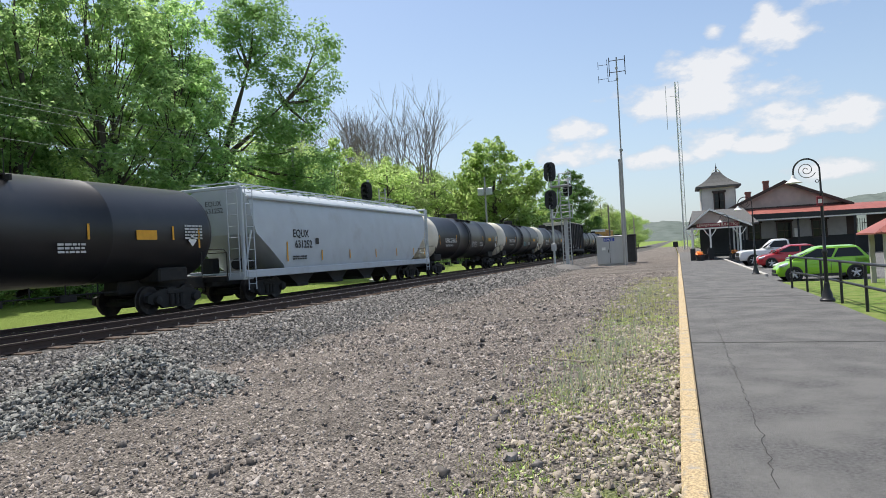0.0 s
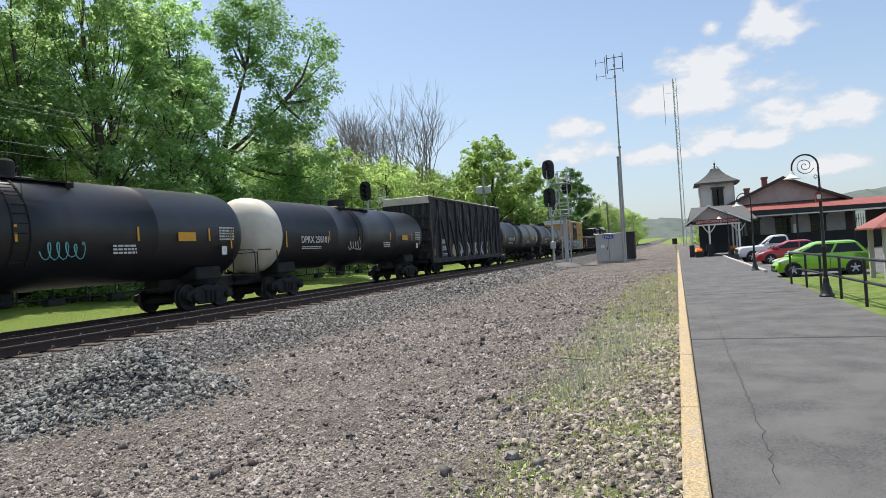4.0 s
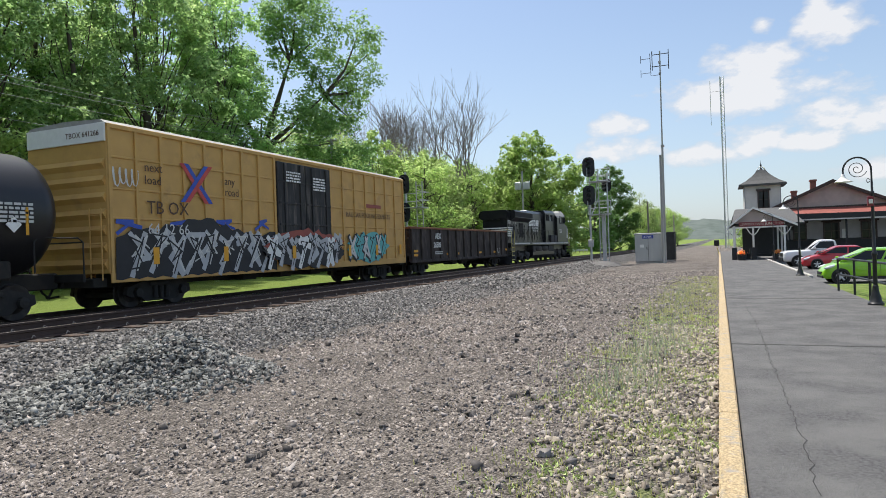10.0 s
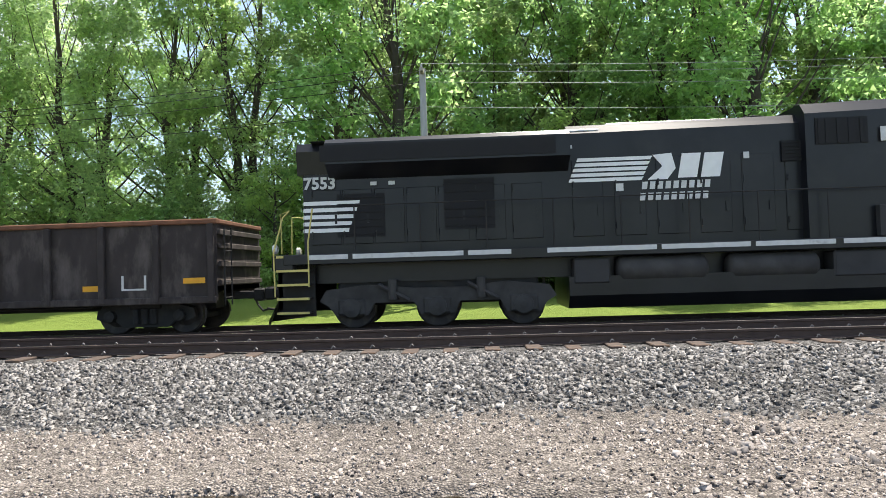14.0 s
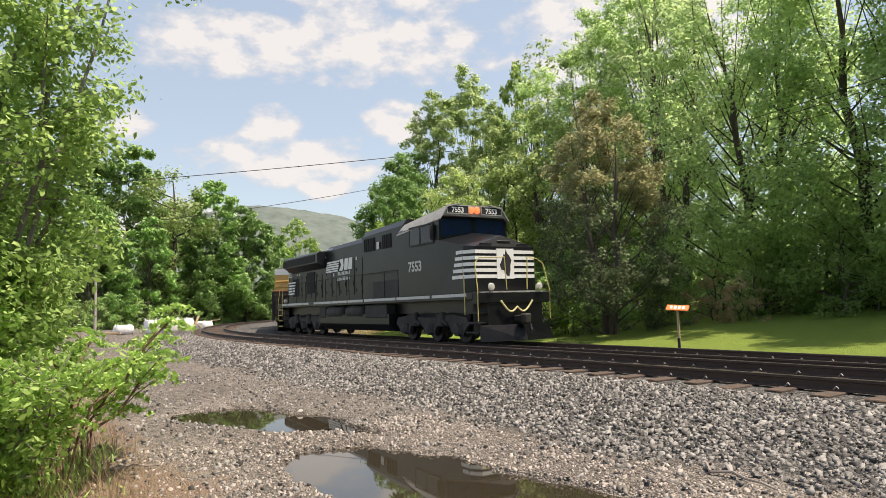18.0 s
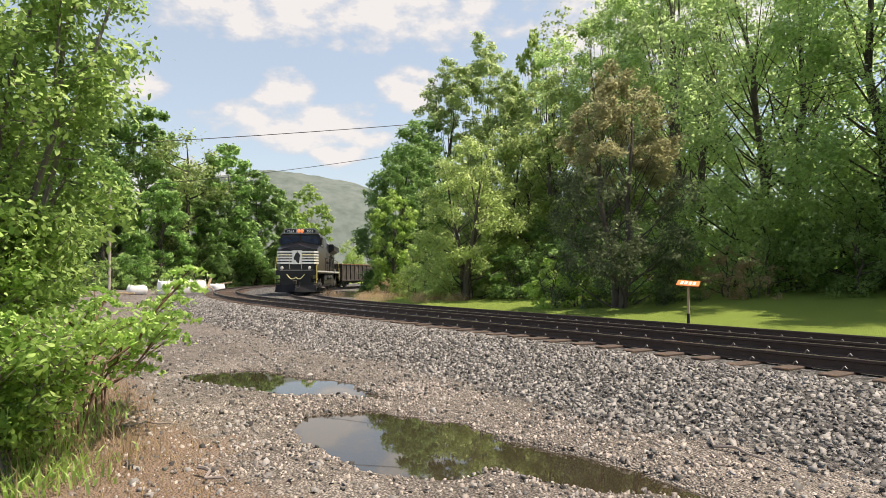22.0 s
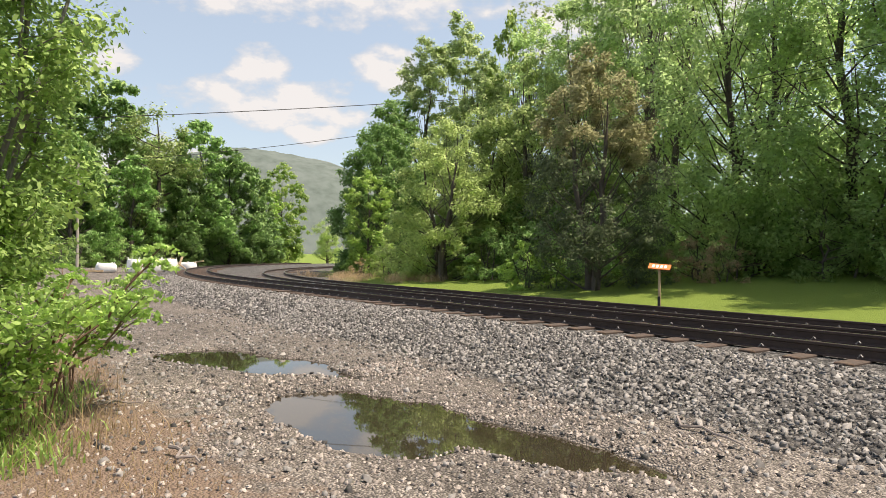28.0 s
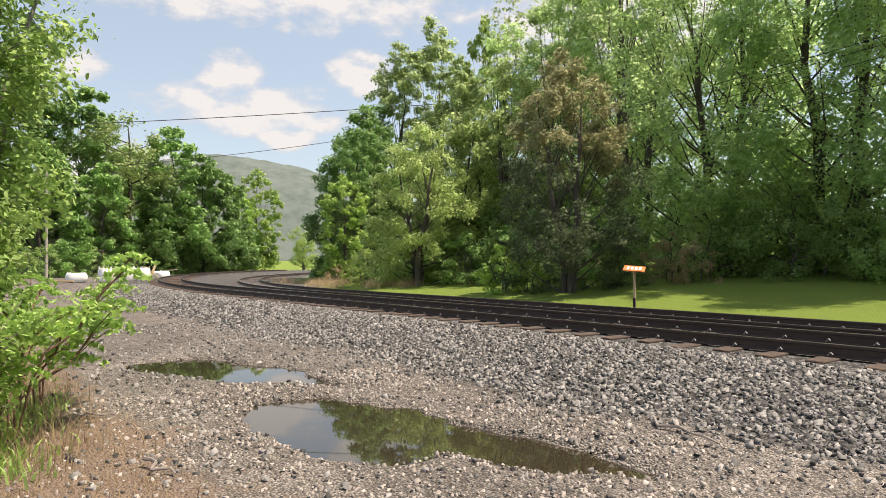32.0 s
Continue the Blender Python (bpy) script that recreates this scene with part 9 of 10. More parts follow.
def antenna_mast():
    a = root("antenna_mast", None, "tall thin steel antenna pole beside the cabinet", "antenna mast")
    x, y = 55.6, 4.1
    bm = B()
    tube(bm, (x, y, -0.1), (x, y - 0.05, 9.4), 0.1, 0.085)
    tube(bm, (x, y - 0.05, 9.4), (x, y - 0.1, 17.0), 0.06, 0.05)
    part("pole", bm, M["pole_grey"], a)
    for z, r in ((9.4, 0.14), (15.2, 0.1), (16.1, 0.1)):
        bm = B()
        tube(bm, (x, y - 0.07, z - 0.08), (x, y - 0.07, z + 0.08), r)
        part("collar", bm, M["pole_grey"], a)
    for z in (15.8, 16.75):
        bm = B()
        tube(bm, (x, y - 0.75, z), (x, y + 0.5, z), 0.03, seg=6)
        part("cross_arm", bm, M["dark"], a)
    for yy in (y - 0.75, y + 0.5):
        bm = B()
        tube(bm, (x, yy, 15.5), (x, yy, 17.05), 0.035, seg=6)
        part("dipole", bm, M["dark"], a)
    bm = B()
    path_tube(bm, [(x, y, 15.1), (x, y + 0.62, 15.1), (x, y + 0.66, 16.9)], 0.025, 6)
    part("side_arm", bm, M["dark"], a)
    for z in (15.35, 16.5):
        bm = B()
        tube(bm, (x, y + 0.66, z), (x, y + 1.4, z), 0.02, seg=5)
        tube(bm, (x, y + 1.38, z - 0.3), (x, y + 1.38, z + 0.3), 0.02, seg=5)
        part("side_antenna", bm, M["dark"], a)
    p = root("steel_post", None, "plain grey steel post beside the antenna pole", "post")
    bm = B()
    tube(bm, (57.0, 4.38, -0.1), (57.0, 4.3, 8.75), 0.12)
    part("shaft", bm, M["pole_grey"], p)
    bm = B()
    tube(bm, (57.0, 4.3, 8.75), (57.0, 4.3, 8.85), 0.14)
    part("cap", bm, M["pole_grey"], p)


antenna_mast()


def radio_tower():
    t = root("radio_tower", None, "tall slender lattice radio tower far behind the station", "radio tower")
    cx, cy, H, w = 150.0, -1.4, 36.0, 0.42
    legs = [(cx + w * math.cos(a), cy + w * math.sin(a)) for a in (0.3, 2.4, 4.5)]
    for x, y in legs:
        bm = B()
        tube(bm, (x, y, 0), (x, y, H), 0.07, seg=5)
        part("leg", bm, M["galv"], t)
    bm = B()
    for i in range(60):
        z = i * 0.6
        for k in range(3):
            a, b = legs[k], legs[(k + 1) % 3]
            tube(bm, (*a, z), (*b, z + 0.6), 0.03, seg=4, caps=False)
    tagged(part("bracing", bm, M["galv"], t), kind="stuff")
    bm = B()
    path_tube(bm, [(cx, cy + 0.4, 33.0), (cx, cy + 2.2, 33.0), (cx, cy + 2.2, 26.0)], 0.06, 5)
    part("side_antenna", bm, M["galv"], t)
    bm = B()
    tube(bm, (cx, cy + 2.2, 33.0), (cx, cy + 2.2, 35.4), 0.05, seg=5)
    part("whip", bm, M["galv"], t)


radio_tower()


def dwarf_signal(x, y, h):
    s = root("dwarf_signal", pose(x, y, -0.05), "small black dwarf signal on a leaning post", "railway signal")
    bm = B()
    tube(bm, (0, -0.25, 0), (0, 0, h - 0.5), 0.05, seg=6)
    part("post", bm, M["handrail"], s)
    block("lamp_box", -0.1, 0.15, -0.28, 0.28, h - 0.5, h + 0.2, M["black"], s, bevel=0.06)
    bm = B()
    lathe(bm, [(0.14, -0.1), (0.15, -0.3)], "x", 12, (0, 0, h - 0.1))
    part("hood", bm, M["black"], s)


dwarf_signal(84, 0.38, 1.6)


def wayside_pole(x, y, h, mat, label, boxes=()):
    p = root("pole", pose(x, y, 0), label, "pole")
    z0 = float(ground_height(np.array([x]), np.array([y]))[0])
    bm = B()
    tube(bm, (0, 0, z0 - 0.2), (0, 0, h), 0.14, 0.1)
    part("shaft", bm, mat, p)
    for yy, z, s in boxes:
        block("equipment_box", -0.3, 0.1, yy - s / 2, yy + s / 2, z - s * 0.6, z + s * 0.6, M["galv"], p, bevel=0.06)
    if boxes:
        bm = B()
        tube(bm, (-0.1, -0.7, boxes[0][1]), (-0.1, 0.7, boxes[0][1]), 0.05, seg=6)
        part("cross_arm", bm, M["galv"], p)
    return p


wayside_pole(81.5, 23.0, 11.4, M["pole_grey"], "tall grey pole with equipment boxes past the track", ((-0.55, 9.5, 0.8), (0.55, 9.5, 0.8)))
wayside_pole(94.8, 23.0, 5.8, M["pole_wood"], "short weathered wooden pole on the lawn")
wayside_pole(96.5, 9.2, 7.5, M["bark_grey"] if "bark_grey" in M else M["pole_wood"], "dark wooden pole beside the line")
wayside_pole(110, 6.6, 6.0, M["pole_wood"], "dark wooden pole beside the line")
equipment_cabinet(97.5, 99.2, 22.2, 24.0, 2.2, M["galv"], "pale grey relay box on the lawn past the track", False)


def guard_rail():
    g = root("guard_rail", None, "low steel guard rail at the far road", "guard rail")
    for k in range(7):
        block("post", 104 + k * 3.4, 104.15 + k * 3.4, 23, 23.15, 0.2, 1.0, M["pole_wood"], g)
    bm = B()
    prism(bm, [(104, 0.75), (125, 0.65), (125, 0.95), (104, 1.05)], 22.94, 23.0)
    bmesh.ops.recalc_face_normals(bm, faces=bm.faces)
    part("beam", bm, M["galv"], g)


guard_rail()


def utility_pole(x, y, h, mat, label, arms=True):
    p = root("utility_pole", pose(x, y, 0), label, "utility pole")
    z0 = float(ground_height(np.array([float(x)]), np.array([float(y)]))[0])
    bm = B()
    tube(bm, (0, 0, z0 - 0.2), (0, 0, h), 0.15, 0.11, seg=12)
    soft(part("shaft", bm, mat, p))
    if arms:
        for z in (h - 0.15,):
            block("cross_arm", -0.06, 0.06, -0.5, 0.5, z - 0.06, z + 0.06, M["pole_wood"], p)
            for yy in (-0.42, 0.42):
                bm = B()
                lathe(bm, [(0.03, z + 0.06), (0.05, z + 0.1), (0.03, z + 0.14), (0.045, z + 0.18), (0.0, z + 0.2)], "z", 8, (0, yy, 0))
                part("insulator", bm, M["galv"], p)
    return p


def sag(a, b, drop, r=0.018, n=14):
    a, b = Vector(a), Vector(b)
    bm = B()
    side = (b - a).cross(Vector((0, 0, 1))).normalized()
    rings = []
    for k in range(n + 1):
        p = a.lerp(b, k / n) - Vector((0, 0, drop * 4 * (k / n) * (1 - k / n)))
        rings.append([bm.verts.new(p + side * r * math.cos(q) + Vector((0, 0, r * math.sin(q)))) for q in (0.0, 1.57, 3.14, 4.71)])
    for u, v in zip(rings, rings[1:]):
        for k in range(4):
            bm.faces.new((u[k], u[(k + 1) % 4], v[(k + 1) % 4], v[k]))
    return bm


utility_pole(-1.71, 22.8, 8.6, M["pole_grey"], "pale grey utility pole before the wood")
utility_pole(44.0, 27.6, 10.6, M["pole_grey"], "pale grey utility pole at the wood's edge")
utility_pole(-47.0, 31.5, 9.9, M["pole_grey"], "grey utility pole among the trees")
for za, zb, y0 in ((8.65, 10.7, 0.42), (8.65, 10.7, -0.42), (8.14, 10.0, 0.0), (7.3, 9.0, 0.12)):
    for a, b, d in (((-1.71, 22.8 + y0, za), (44, 27.6 + y0, zb), 0.8), ((-47, 31.5 + y0, za + 1.2), (-1.71, 22.8 + y0, za), 0.6)):
        # East spans are pale: sunlight on the wire is put into its colour.
        tagged(part("overhead_wire", sag(a, b, d, 0.012 if a[0] < -10 else 0.009), M["dark"] if a[0] < -10 else M["pole_grey"]), "thin overhead wire between utility poles", "wire", "overhead wires")
utility_pole(-73.3, -10.2, 11.2, M["pole_wood"], "wooden utility pole outside the bend", False)
utility_pole(-53.3, 48.5, 18.2, M["pole_wood"], "tall utility pole inside the wood", False)
utility_pole(-88.5, 10.5, 12.0, M["pole_wood"], "wooden utility pole behind the bend", False)
utility_pole(-76.0, 45.5, 18.0, M["pole_wood"], "tall utility pole behind the trees", False)
for a, b in (((-73.3, -10.2, 10.7), (-53.3, 48.5, 18.0)), ((-88.5, 10.5, 11.6), (-76.0, 45.5, 17.6))):
    tagged(part("overhead_wire", sag(a, b, 0.5, 0.03), M["dark"]), "thin dark overhead wire across the sky", "wire", "overhead wires")

# ---- west along the line ----
def track_sign():
    s = root("track_sign", pose(-18.6, 17.5, 0), "small orange and white sign on a wooden post beside the track", "sign")
    z0 = float(ground_height(np.array([-18.6]), np.array([17.5]))[0])
    bm = B()
    box(bm, -0.028, 0.028, -0.028, 0.028, z0 - 0.2, 1.34, 0.006)
    part("post", bm, M["timber"], s)
    block("metal_sleeve", -0.034, 0.034, -0.036, 0.0, z0 - 0.05, z0 + 0.35, M["dark"], s)
    pl = part("plate", box(B(), -0.3, 0.3, -0.13, 0.13, -0.012, 0.012, 0.004), M["orange_sign"], s, "tilted orange plate")
    pl.matrix_basis = pose(0, 0, 1.4, 32, 4, 25)
    bm = B()
    for k in range(4):
        box(bm, -0.2 + k * 0.11, -0.13 + k * 0.11, -0.07, 0.07, 0.012, 0.016)
    tagged(part("lettering_bars", bm, M["white"], pl), kind="stuff")


track_sign()


def bulk_bag(x, y, sx, sy, h, seed, turn):
    r = random.Random(seed)
    ob = root("bulk_bag", pose(x, y, 0, 0, 0, turn), "white woven bulk bag on the ground by the bend", "bulk bag", "bulk bags by the bend")
    bm = B()
    n, rings = 16, []
    for z, f in ((0.0, 0.92), (0.12, 1.02), (0.45, 1.08), (0.75, 1.04), (0.95, 0.95), (1.0, 0.7), (0.93, 0.35)):
        rings.append([bm.verts.new((sx / 2 * f * math.copysign(abs(math.cos(a)) ** 0.55, math.cos(a)) * r.uniform(0.97, 1.04), sy / 2 * f * math.copysign(abs(math.sin(a)) ** 0.55, math.sin(a)) * r.uniform(0.97, 1.04), h * z * r.uniform(0.97, 1.03))) for a in [2 * math.pi * k / n + 0.1 for k in range(n)]])
    for a, b in zip(rings, rings[1:]):
        for k in range(n):
            bm.faces.new((a[k], a[(k + 1) % n], b[(k + 1) % n], b[k]))
    bm.faces.new(rings[-1])
    bm.faces.new(rings[0][::-1])
    soft(part("sack", bm, M["bag"], ob), 60)
    for cx, cy in ((-1, -1), (1, -1), (1, 1), (-1, 1)):
        bm = B()
        path_tube(bm, [(cx * sx * 0.4, cy * sy * 0.3, h * 0.92), (cx * sx * 0.42, cy * sy * 0.38, h * 1.12), (cx * sx * 0.3, cy * sy * 0.42, h * 0.93)], 0.03, 5)
        part("lifting_loop", bm, M["bag"], ob)


for i, (x, y, s, h) in enumerate(((-72.6, 11.1, 1.55, 0.8), (-71.2, 13.3, 1.3, 1.2), (-72.8, 15.1, 1.5, 1.2), (-73.1, 16.55, 1.25, 1.2), (-75.5, 18.9, 1.3, 0.85), (-74.2, 16.0, 1.3, 1.1))):
    bulk_bag(x, y, s, s, h, i, 8 * i)


def timber(a, b, w, label):
    a, b = Vector(a), Vector(b)
    bm = B()
    L = (b - a).length
    box(bm, -w, w, -w * 0.6, w * 0.6, 0, L, 0.01, Matrix.Translation(a) @ (b - a).to_track_quat("Z", "Y").to_matrix().to_4x4())
    tagged(part("timber_beam", bm, M["timber"]), label, "timber", "timbers by the bend")


timber((-74.5, 17.6, 0.0), (-75.2, 18.3, 1.5), 0.1, "pale timber beam leaning on a bulk bag")
timber((-74.0, 18.5, 0.05), (-75.0, 17.2, 1.3), 0.08, "pale timber beam leaning on a bulk bag")
timber((-76.5, 19.4, 0.8), (-75.5, 20.4, 1.0), 0.1, "pale timber beam on the heap")
timber((-71.0, 9.0, 0.15), (-70.5, 10.6, 0.15), 0.15, "dark stained timber lying on the ground")


def stick(x, y, length, turn, seed):
    r = random.Random(seed)
    z = float(ground_height(np.array([float(x)]), np.array([float(y)]))[0])
    bm = B()
    pts = [Vector((length * (k / 5 - 0.5), r.uniform(-0.06, 0.06), 0.02 + r.uniform(0, 0.04))) for k in range(6)]
    for k in range(5):
        tube(bm, pts[k], pts[k + 1], 0.018 - 0.002 * k, 0.016 - 0.002 * k, seg=6)
    ob = tagged(part("stick", bm, M["bark_pale"]), "dry grey stick lying on the gravel", "stick")
    ob.matrix_basis = pose(x, y, z + 0.01, 0, 0, turn)


for i, (x, y, l, t) in enumerate(((9.9, 1.75, 0.8, 60), (12, 6, 0.7, 20), (-10.6, 7.4, 0.9, -15), (41, 6.4, 1.2, 50), (-15.0, 3.0, 0.7, 70), (-12.6, 3.2, 0.5, 10))):
    stick(x, y, l, t, i)


# ---- plants close to the camera ----
def near_bush(name, m, seed, stems, height, spread, leaves, size, leaf, label, droop=0.0):
    """Several bowed stems with side twigs, and leaves set along the twigs."""
    r = random.Random(seed)
    g = np.random.default_rng(seed)
    ob = root(name, m, label, "bush")
    bm = B()
    spots, radii = [], []
    for i in range(stems):
        a = 2 * math.pi * i / stems + r.uniform(-0.4, 0.4)
        top = height * r.uniform(0.55, 1.0)
        out = spread * r.uniform(0.35, 1.0)
        pts = [Vector((0.12 * math.cos(a), 0.12 * math.sin(a), -0.1))]
        for k in range(1, 7):
            f = k / 6
            pts.append(Vector((out * f ** 1.3 * math.cos(a + 0.4 * f), out * f ** 1.3 * math.sin(a + 0.4 * f), top * (f - droop * f * f * 0.5))) + Vector((r.uniform(-1, 1), r.uniform(-1, 1), r.uniform(-1, 1))) * 0.06 * height * 0.3)
        for k in range(6):
            rad = 0.03 * height / 5 * (1 - k / 6.5) + 0.006
            tube(bm, pts[k], pts[k + 1], rad, rad * 0.85, seg=6)
        for k in range(2, 7):
            for j in range(4):
                d = Vector((r.uniform(-1, 1), r.uniform(-1, 1), r.uniform(-0.35, 0.8))).normalized()
                tip = pts[k] + d * spread * r.uniform(0.2, 0.5)
                tube(bm, pts[k], tip, 0.009, 0.004, seg=4)
                for q in range(4):
                    spots.append(pts[k].lerp(tip, 0.3 + 0.25 * q))
                    radii.append(spread * r.uniform(0.05, 0.12) + 0.06)
    part("trunk", bm, M["bark_grey"], ob)
    put("foliage", leaf_mesh("foliage", spots, radii, leaves, size, r, 0.8), LEAF[leaf], ob)
    return ob


near_bush("bush", pose(-15.2, 1.6, 0, 0, 0, 20), 4, 12, 6.9, 1.9, 38000, 0.035, "near", "tall bright green leafy bush beside the track")
near_bush("bush", pose(-14.3, 1.35, 0, 0, 0, 70), 9, 9, 2.3, 0.9, 11000, 0.033, "near", "dense low green bush beside the track")
near_bush("bush", pose(-13.7, 1.75, 0, 0, 0, 30), 12, 12, 1.25, 0.85, 9000, 0.032, "near", "dense low green bush beside the track")
near_bush("bush", pose(-16.9, 1.9, 0, 0, 0, 100), 6, 8, 2.8, 1.25, 9000, 0.038, "near", "green leafy bush beside the track")
near_bush("bush", pose(-18.8, 1.2, 0, 0, 0, 10), 7, 8, 4.2, 1.8, 7000, 0.065, "near", "green leafy bush beside the track")


def tip_bush(m, seed, stems, height, spread, label):
    """An open bush: thin forked brown stems that rise outwards, with drooping feathery leaves at their tips only."""
    r = random.Random(seed)
    ob = root("bush", m, label, "bush")
    spots, radii = [], []
    for i in range(stems):
        a = 2 * math.pi * i / stems + r.uniform(-0.35, 0.35)
        out, top = spread * r.uniform(0.45, 1.0), height * r.uniform(0.55, 1.0)
        p = [Vector((0.15 * math.cos(a), 0.15 * math.sin(a), -0.1))]
        for k in range(1, 6):
            f = k / 5
            p.append(Vector((out * f * math.cos(a + 0.3 * f), out * f * math.sin(a + 0.3 * f), top * f ** 0.85)) + Vector((r.uniform(-1, 1), r.uniform(-1, 1), r.uniform(-1, 1))) * 0.05)
        bm = B()
        path_tube(bm, p, 0.011, 6)
        ends = [p[-1]]
        for k in (2, 3, 4, 4):
            tip = p[k] + Vector((math.cos(a + r.uniform(-1.2, 1.2)), math.sin(a + r.uniform(-1.2, 1.2)), r.uniform(0.5, 1.3))).normalized() * spread * r.uniform(0.25, 0.5)
            path_tube(bm, [p[k], p[k].lerp(tip, 0.5) + Vector((0, 0, 0.03)), tip], 0.006, 5)
            ends.append(tip)
        part("stem", bm, M["brown_stem"], ob)
        for e in ends:
            for k in range(6):
                b = a + k * 1.05 + r.uniform(-0.3, 0.3)
                for q in range(4):
                    g = (q + 0.6) / 4 * 0.26
                    spots.append(e + Vector((g * math.cos(b), g * math.sin(b), 0.04 - 1.6 * g * g)))
                    radii.append(0.045)
    put("foliage", leaf_mesh("foliage", spots, radii, len(spots) * 4, 0.032, r, 0.5), LEAF["near"], ob)
    return ob


M["brown_stem"] = material("reddish_brown_stems", (0.16, 0.09, 0.06), 0.8, vary=0.25, scale=9)
tip_bush(pose(-14.5, 2.25, 0, 0, 0, 60), 5, 9, 1.75, 1.25, "open low bush with brown stems and feathery green tips")
tip_bush(pose(-15.8, 2.6, 0, 0, 0, 10), 8, 10, 1.5, 1.0, "open low bush with brown stems and feathery green tips")


def blades(name, points, height, width, leaf, seed, label, category, lean=0.35, per=1):
    """Grass: thin bent blades, two quads each."""
    g = np.random.default_rng(seed)
    p = np.repeat(np.array(points, float), per, axis=0)
    n = len(p)
    p[:, :2] += g.normal(size=(n, 2)) * 0.05
    p[:, 2] = ground_height(p[:, 0], p[:, 1]) - 0.01
    a = g.uniform(0, 2 * np.pi, n)
    h = height * g.uniform(0.4, 1.2, n)
    d = np.stack([np.cos(a), np.sin(a), 0 * a], -1)
    s = np.stack([-np.sin(a), np.cos(a), 0 * a], -1) * (width * g.uniform(0.6, 1.4, n))[:, None]
    up = np.array([0, 0, 1.0])
    ln = lean * g.uniform(0.2, 1.5, n)
    m1 = p + up * (h * 0.55)[:, None] + d * (h * ln * 0.3)[:, None]
    m2 = p + up * h[:, None] + d * (h * ln)[:, None]
    v = np.stack([p - s, p + s, m1 - s * 0.8, m1 + s * 0.8, m2], 1).reshape(-1, 3)
    k = np.arange(n)[:, None] * 5
    quads = (k + np.array([0, 1, 3, 2])).tolist()
    tris = (k + np.array([2, 3, 4])).tolist()
    me = bpy.data.meshes.new(name)
    me.from_pydata(v.tolist(), [], quads + tris)
    return tagged(put(name, me, LEAF[leaf]), label, category, kind="stuff")


def scatter(n, x0, x1, y0, y1, keep, seed):
    g = np.random.default_rng(seed)
    x, y = g.uniform(x0, x1, n), g.uniform(y0, y1, n)
    ok = g.uniform(0, 1, n) < keep(x, y)
    return np.stack([x[ok], y[ok], 0 * x[ok]], -1)


def verge_density(x, y):
    n1, n2 = wave(x, y, 0.7, 1.0), wave(x, y, 2.1, 4.0)
    edge = 0.35 + 0.06 * x
    return np.clip((1 - smooth(0.9, 2.3, y - 0.2 + 0.35 * n1)) * (0.3 + 0.8 * smooth(-0.3, 0.5, n2)), 0, 1)


blades("verge_grass", scatter(42000, 2.4, 34, 0.2, 2.6, verge_density, 1), 0.065, 0.005, "grass", 2, "sparse pale grass between platform edge and gravel", "grass")
blades("verge_weeds", scatter(9000, 6.8, 26, 0.3, 2.6, lambda x, y: np.exp(-((y - 1.2) / (0.42 + 0.12 * wave(x, y, 1.3, 6.0))) ** 2) * smooth(6.8, 8.2, x) * (1 - 0.75 * smooth(12.6, 13.6, x)) * smooth(-0.5, 0.3, wave(x, y, 1.9, 3.0) + 0.25), 3), 0.3, 0.004, "hay", 4, "thin pale weed stems on the gravel", "weeds", 0.5)
blades("verge_herbs", scatter(26000, 2.4, 16, 0.12, 2.3, lambda x, y: (1 - smooth(1.2, 2.0, y + 0.4 * wave(x, y, 1.1, 2.0))) * smooth(0.0, 0.45, wave(x, y, 2.6, 7.0) + 0.5 * wave(x, y, 6.1, 1.0)), 41), 0.045, 0.010, "olive", 42, "low yellow-green herbs between the verge stones", "weeds", 1.1)
blades("weed_tufts", scatter(450, 15, 22, 0.5, 1.9, lambda x, y: smooth(0.0, 0.6, wave(x, y, 1.6, 2.0) + 0.2), 5), 0.34, 0.006, "grass", 6, "green weed tufts on the gravel", "weeds", 0.25)
blades("track_grass", scatter(16000, -24, -8.6, 0.0, 2.6, lambda x, y: 0.3 * (1 - smooth(1.2, 2.3, y + 0.3 * wave(x, y, 1.1, 3.0))) * (0.15 + 0.85 * smooth(-0.2, 0.4, wave(x, y, 1.7, 5.0))), 7), 0.13, 0.006, "grass", 8, "rough green grass under the bushes", "grass")
blades("undergrowth", scatter(6000, -18.5, -12.9, 0.6, 3.2, lambda x, y: (1 - smooth(2.2, 3.1, y + 0.35 * wave(x, y, 1.4, 3.0) + 0.25 * (x + 14.5) * (x > -14.5))) * smooth(-0.5, 0.3, wave(x, y, 1.9, 6.0) + 0.2), 17), 0.2, 0.011, "near", 18, "leafy green undergrowth below the bushes", "weeds", 0.9)
blades("dead_stalks", scatter(1300, -18, -13.0, 1.4, 3.5, lambda x, y: 1 - smooth(2.6, 3.4, y + 0.3 * wave(x, y, 1.4, 3.0)), 19), 0.32, 0.004, "dry", 20, "dead straw-coloured stalks below the bushes", "dry grass", 0.7)
blades("dry_stems", scatter(7000, -22, -11.5, 1.6, 3.7, lambda x, y: (1 - smooth(2.4, 3.6, y + 0.4 * wave(x, y, 1.1, 3.0))) * 0.8, 9), 0.09, 0.004, "dry", 10, "dead brown stems on bare earth", "dry grass", 0.9)
blades("platform_grass", scatter(6500, -2, 36, -0.075, 0.0, lambda x, y: 0.25 + 0.7 * smooth(-0.3, 0.4, wave(x, y, 2.7, 3.0)), 11), 0.05, 0.006, "near", 12, "green weeds along the platform edge beam", "weeds")
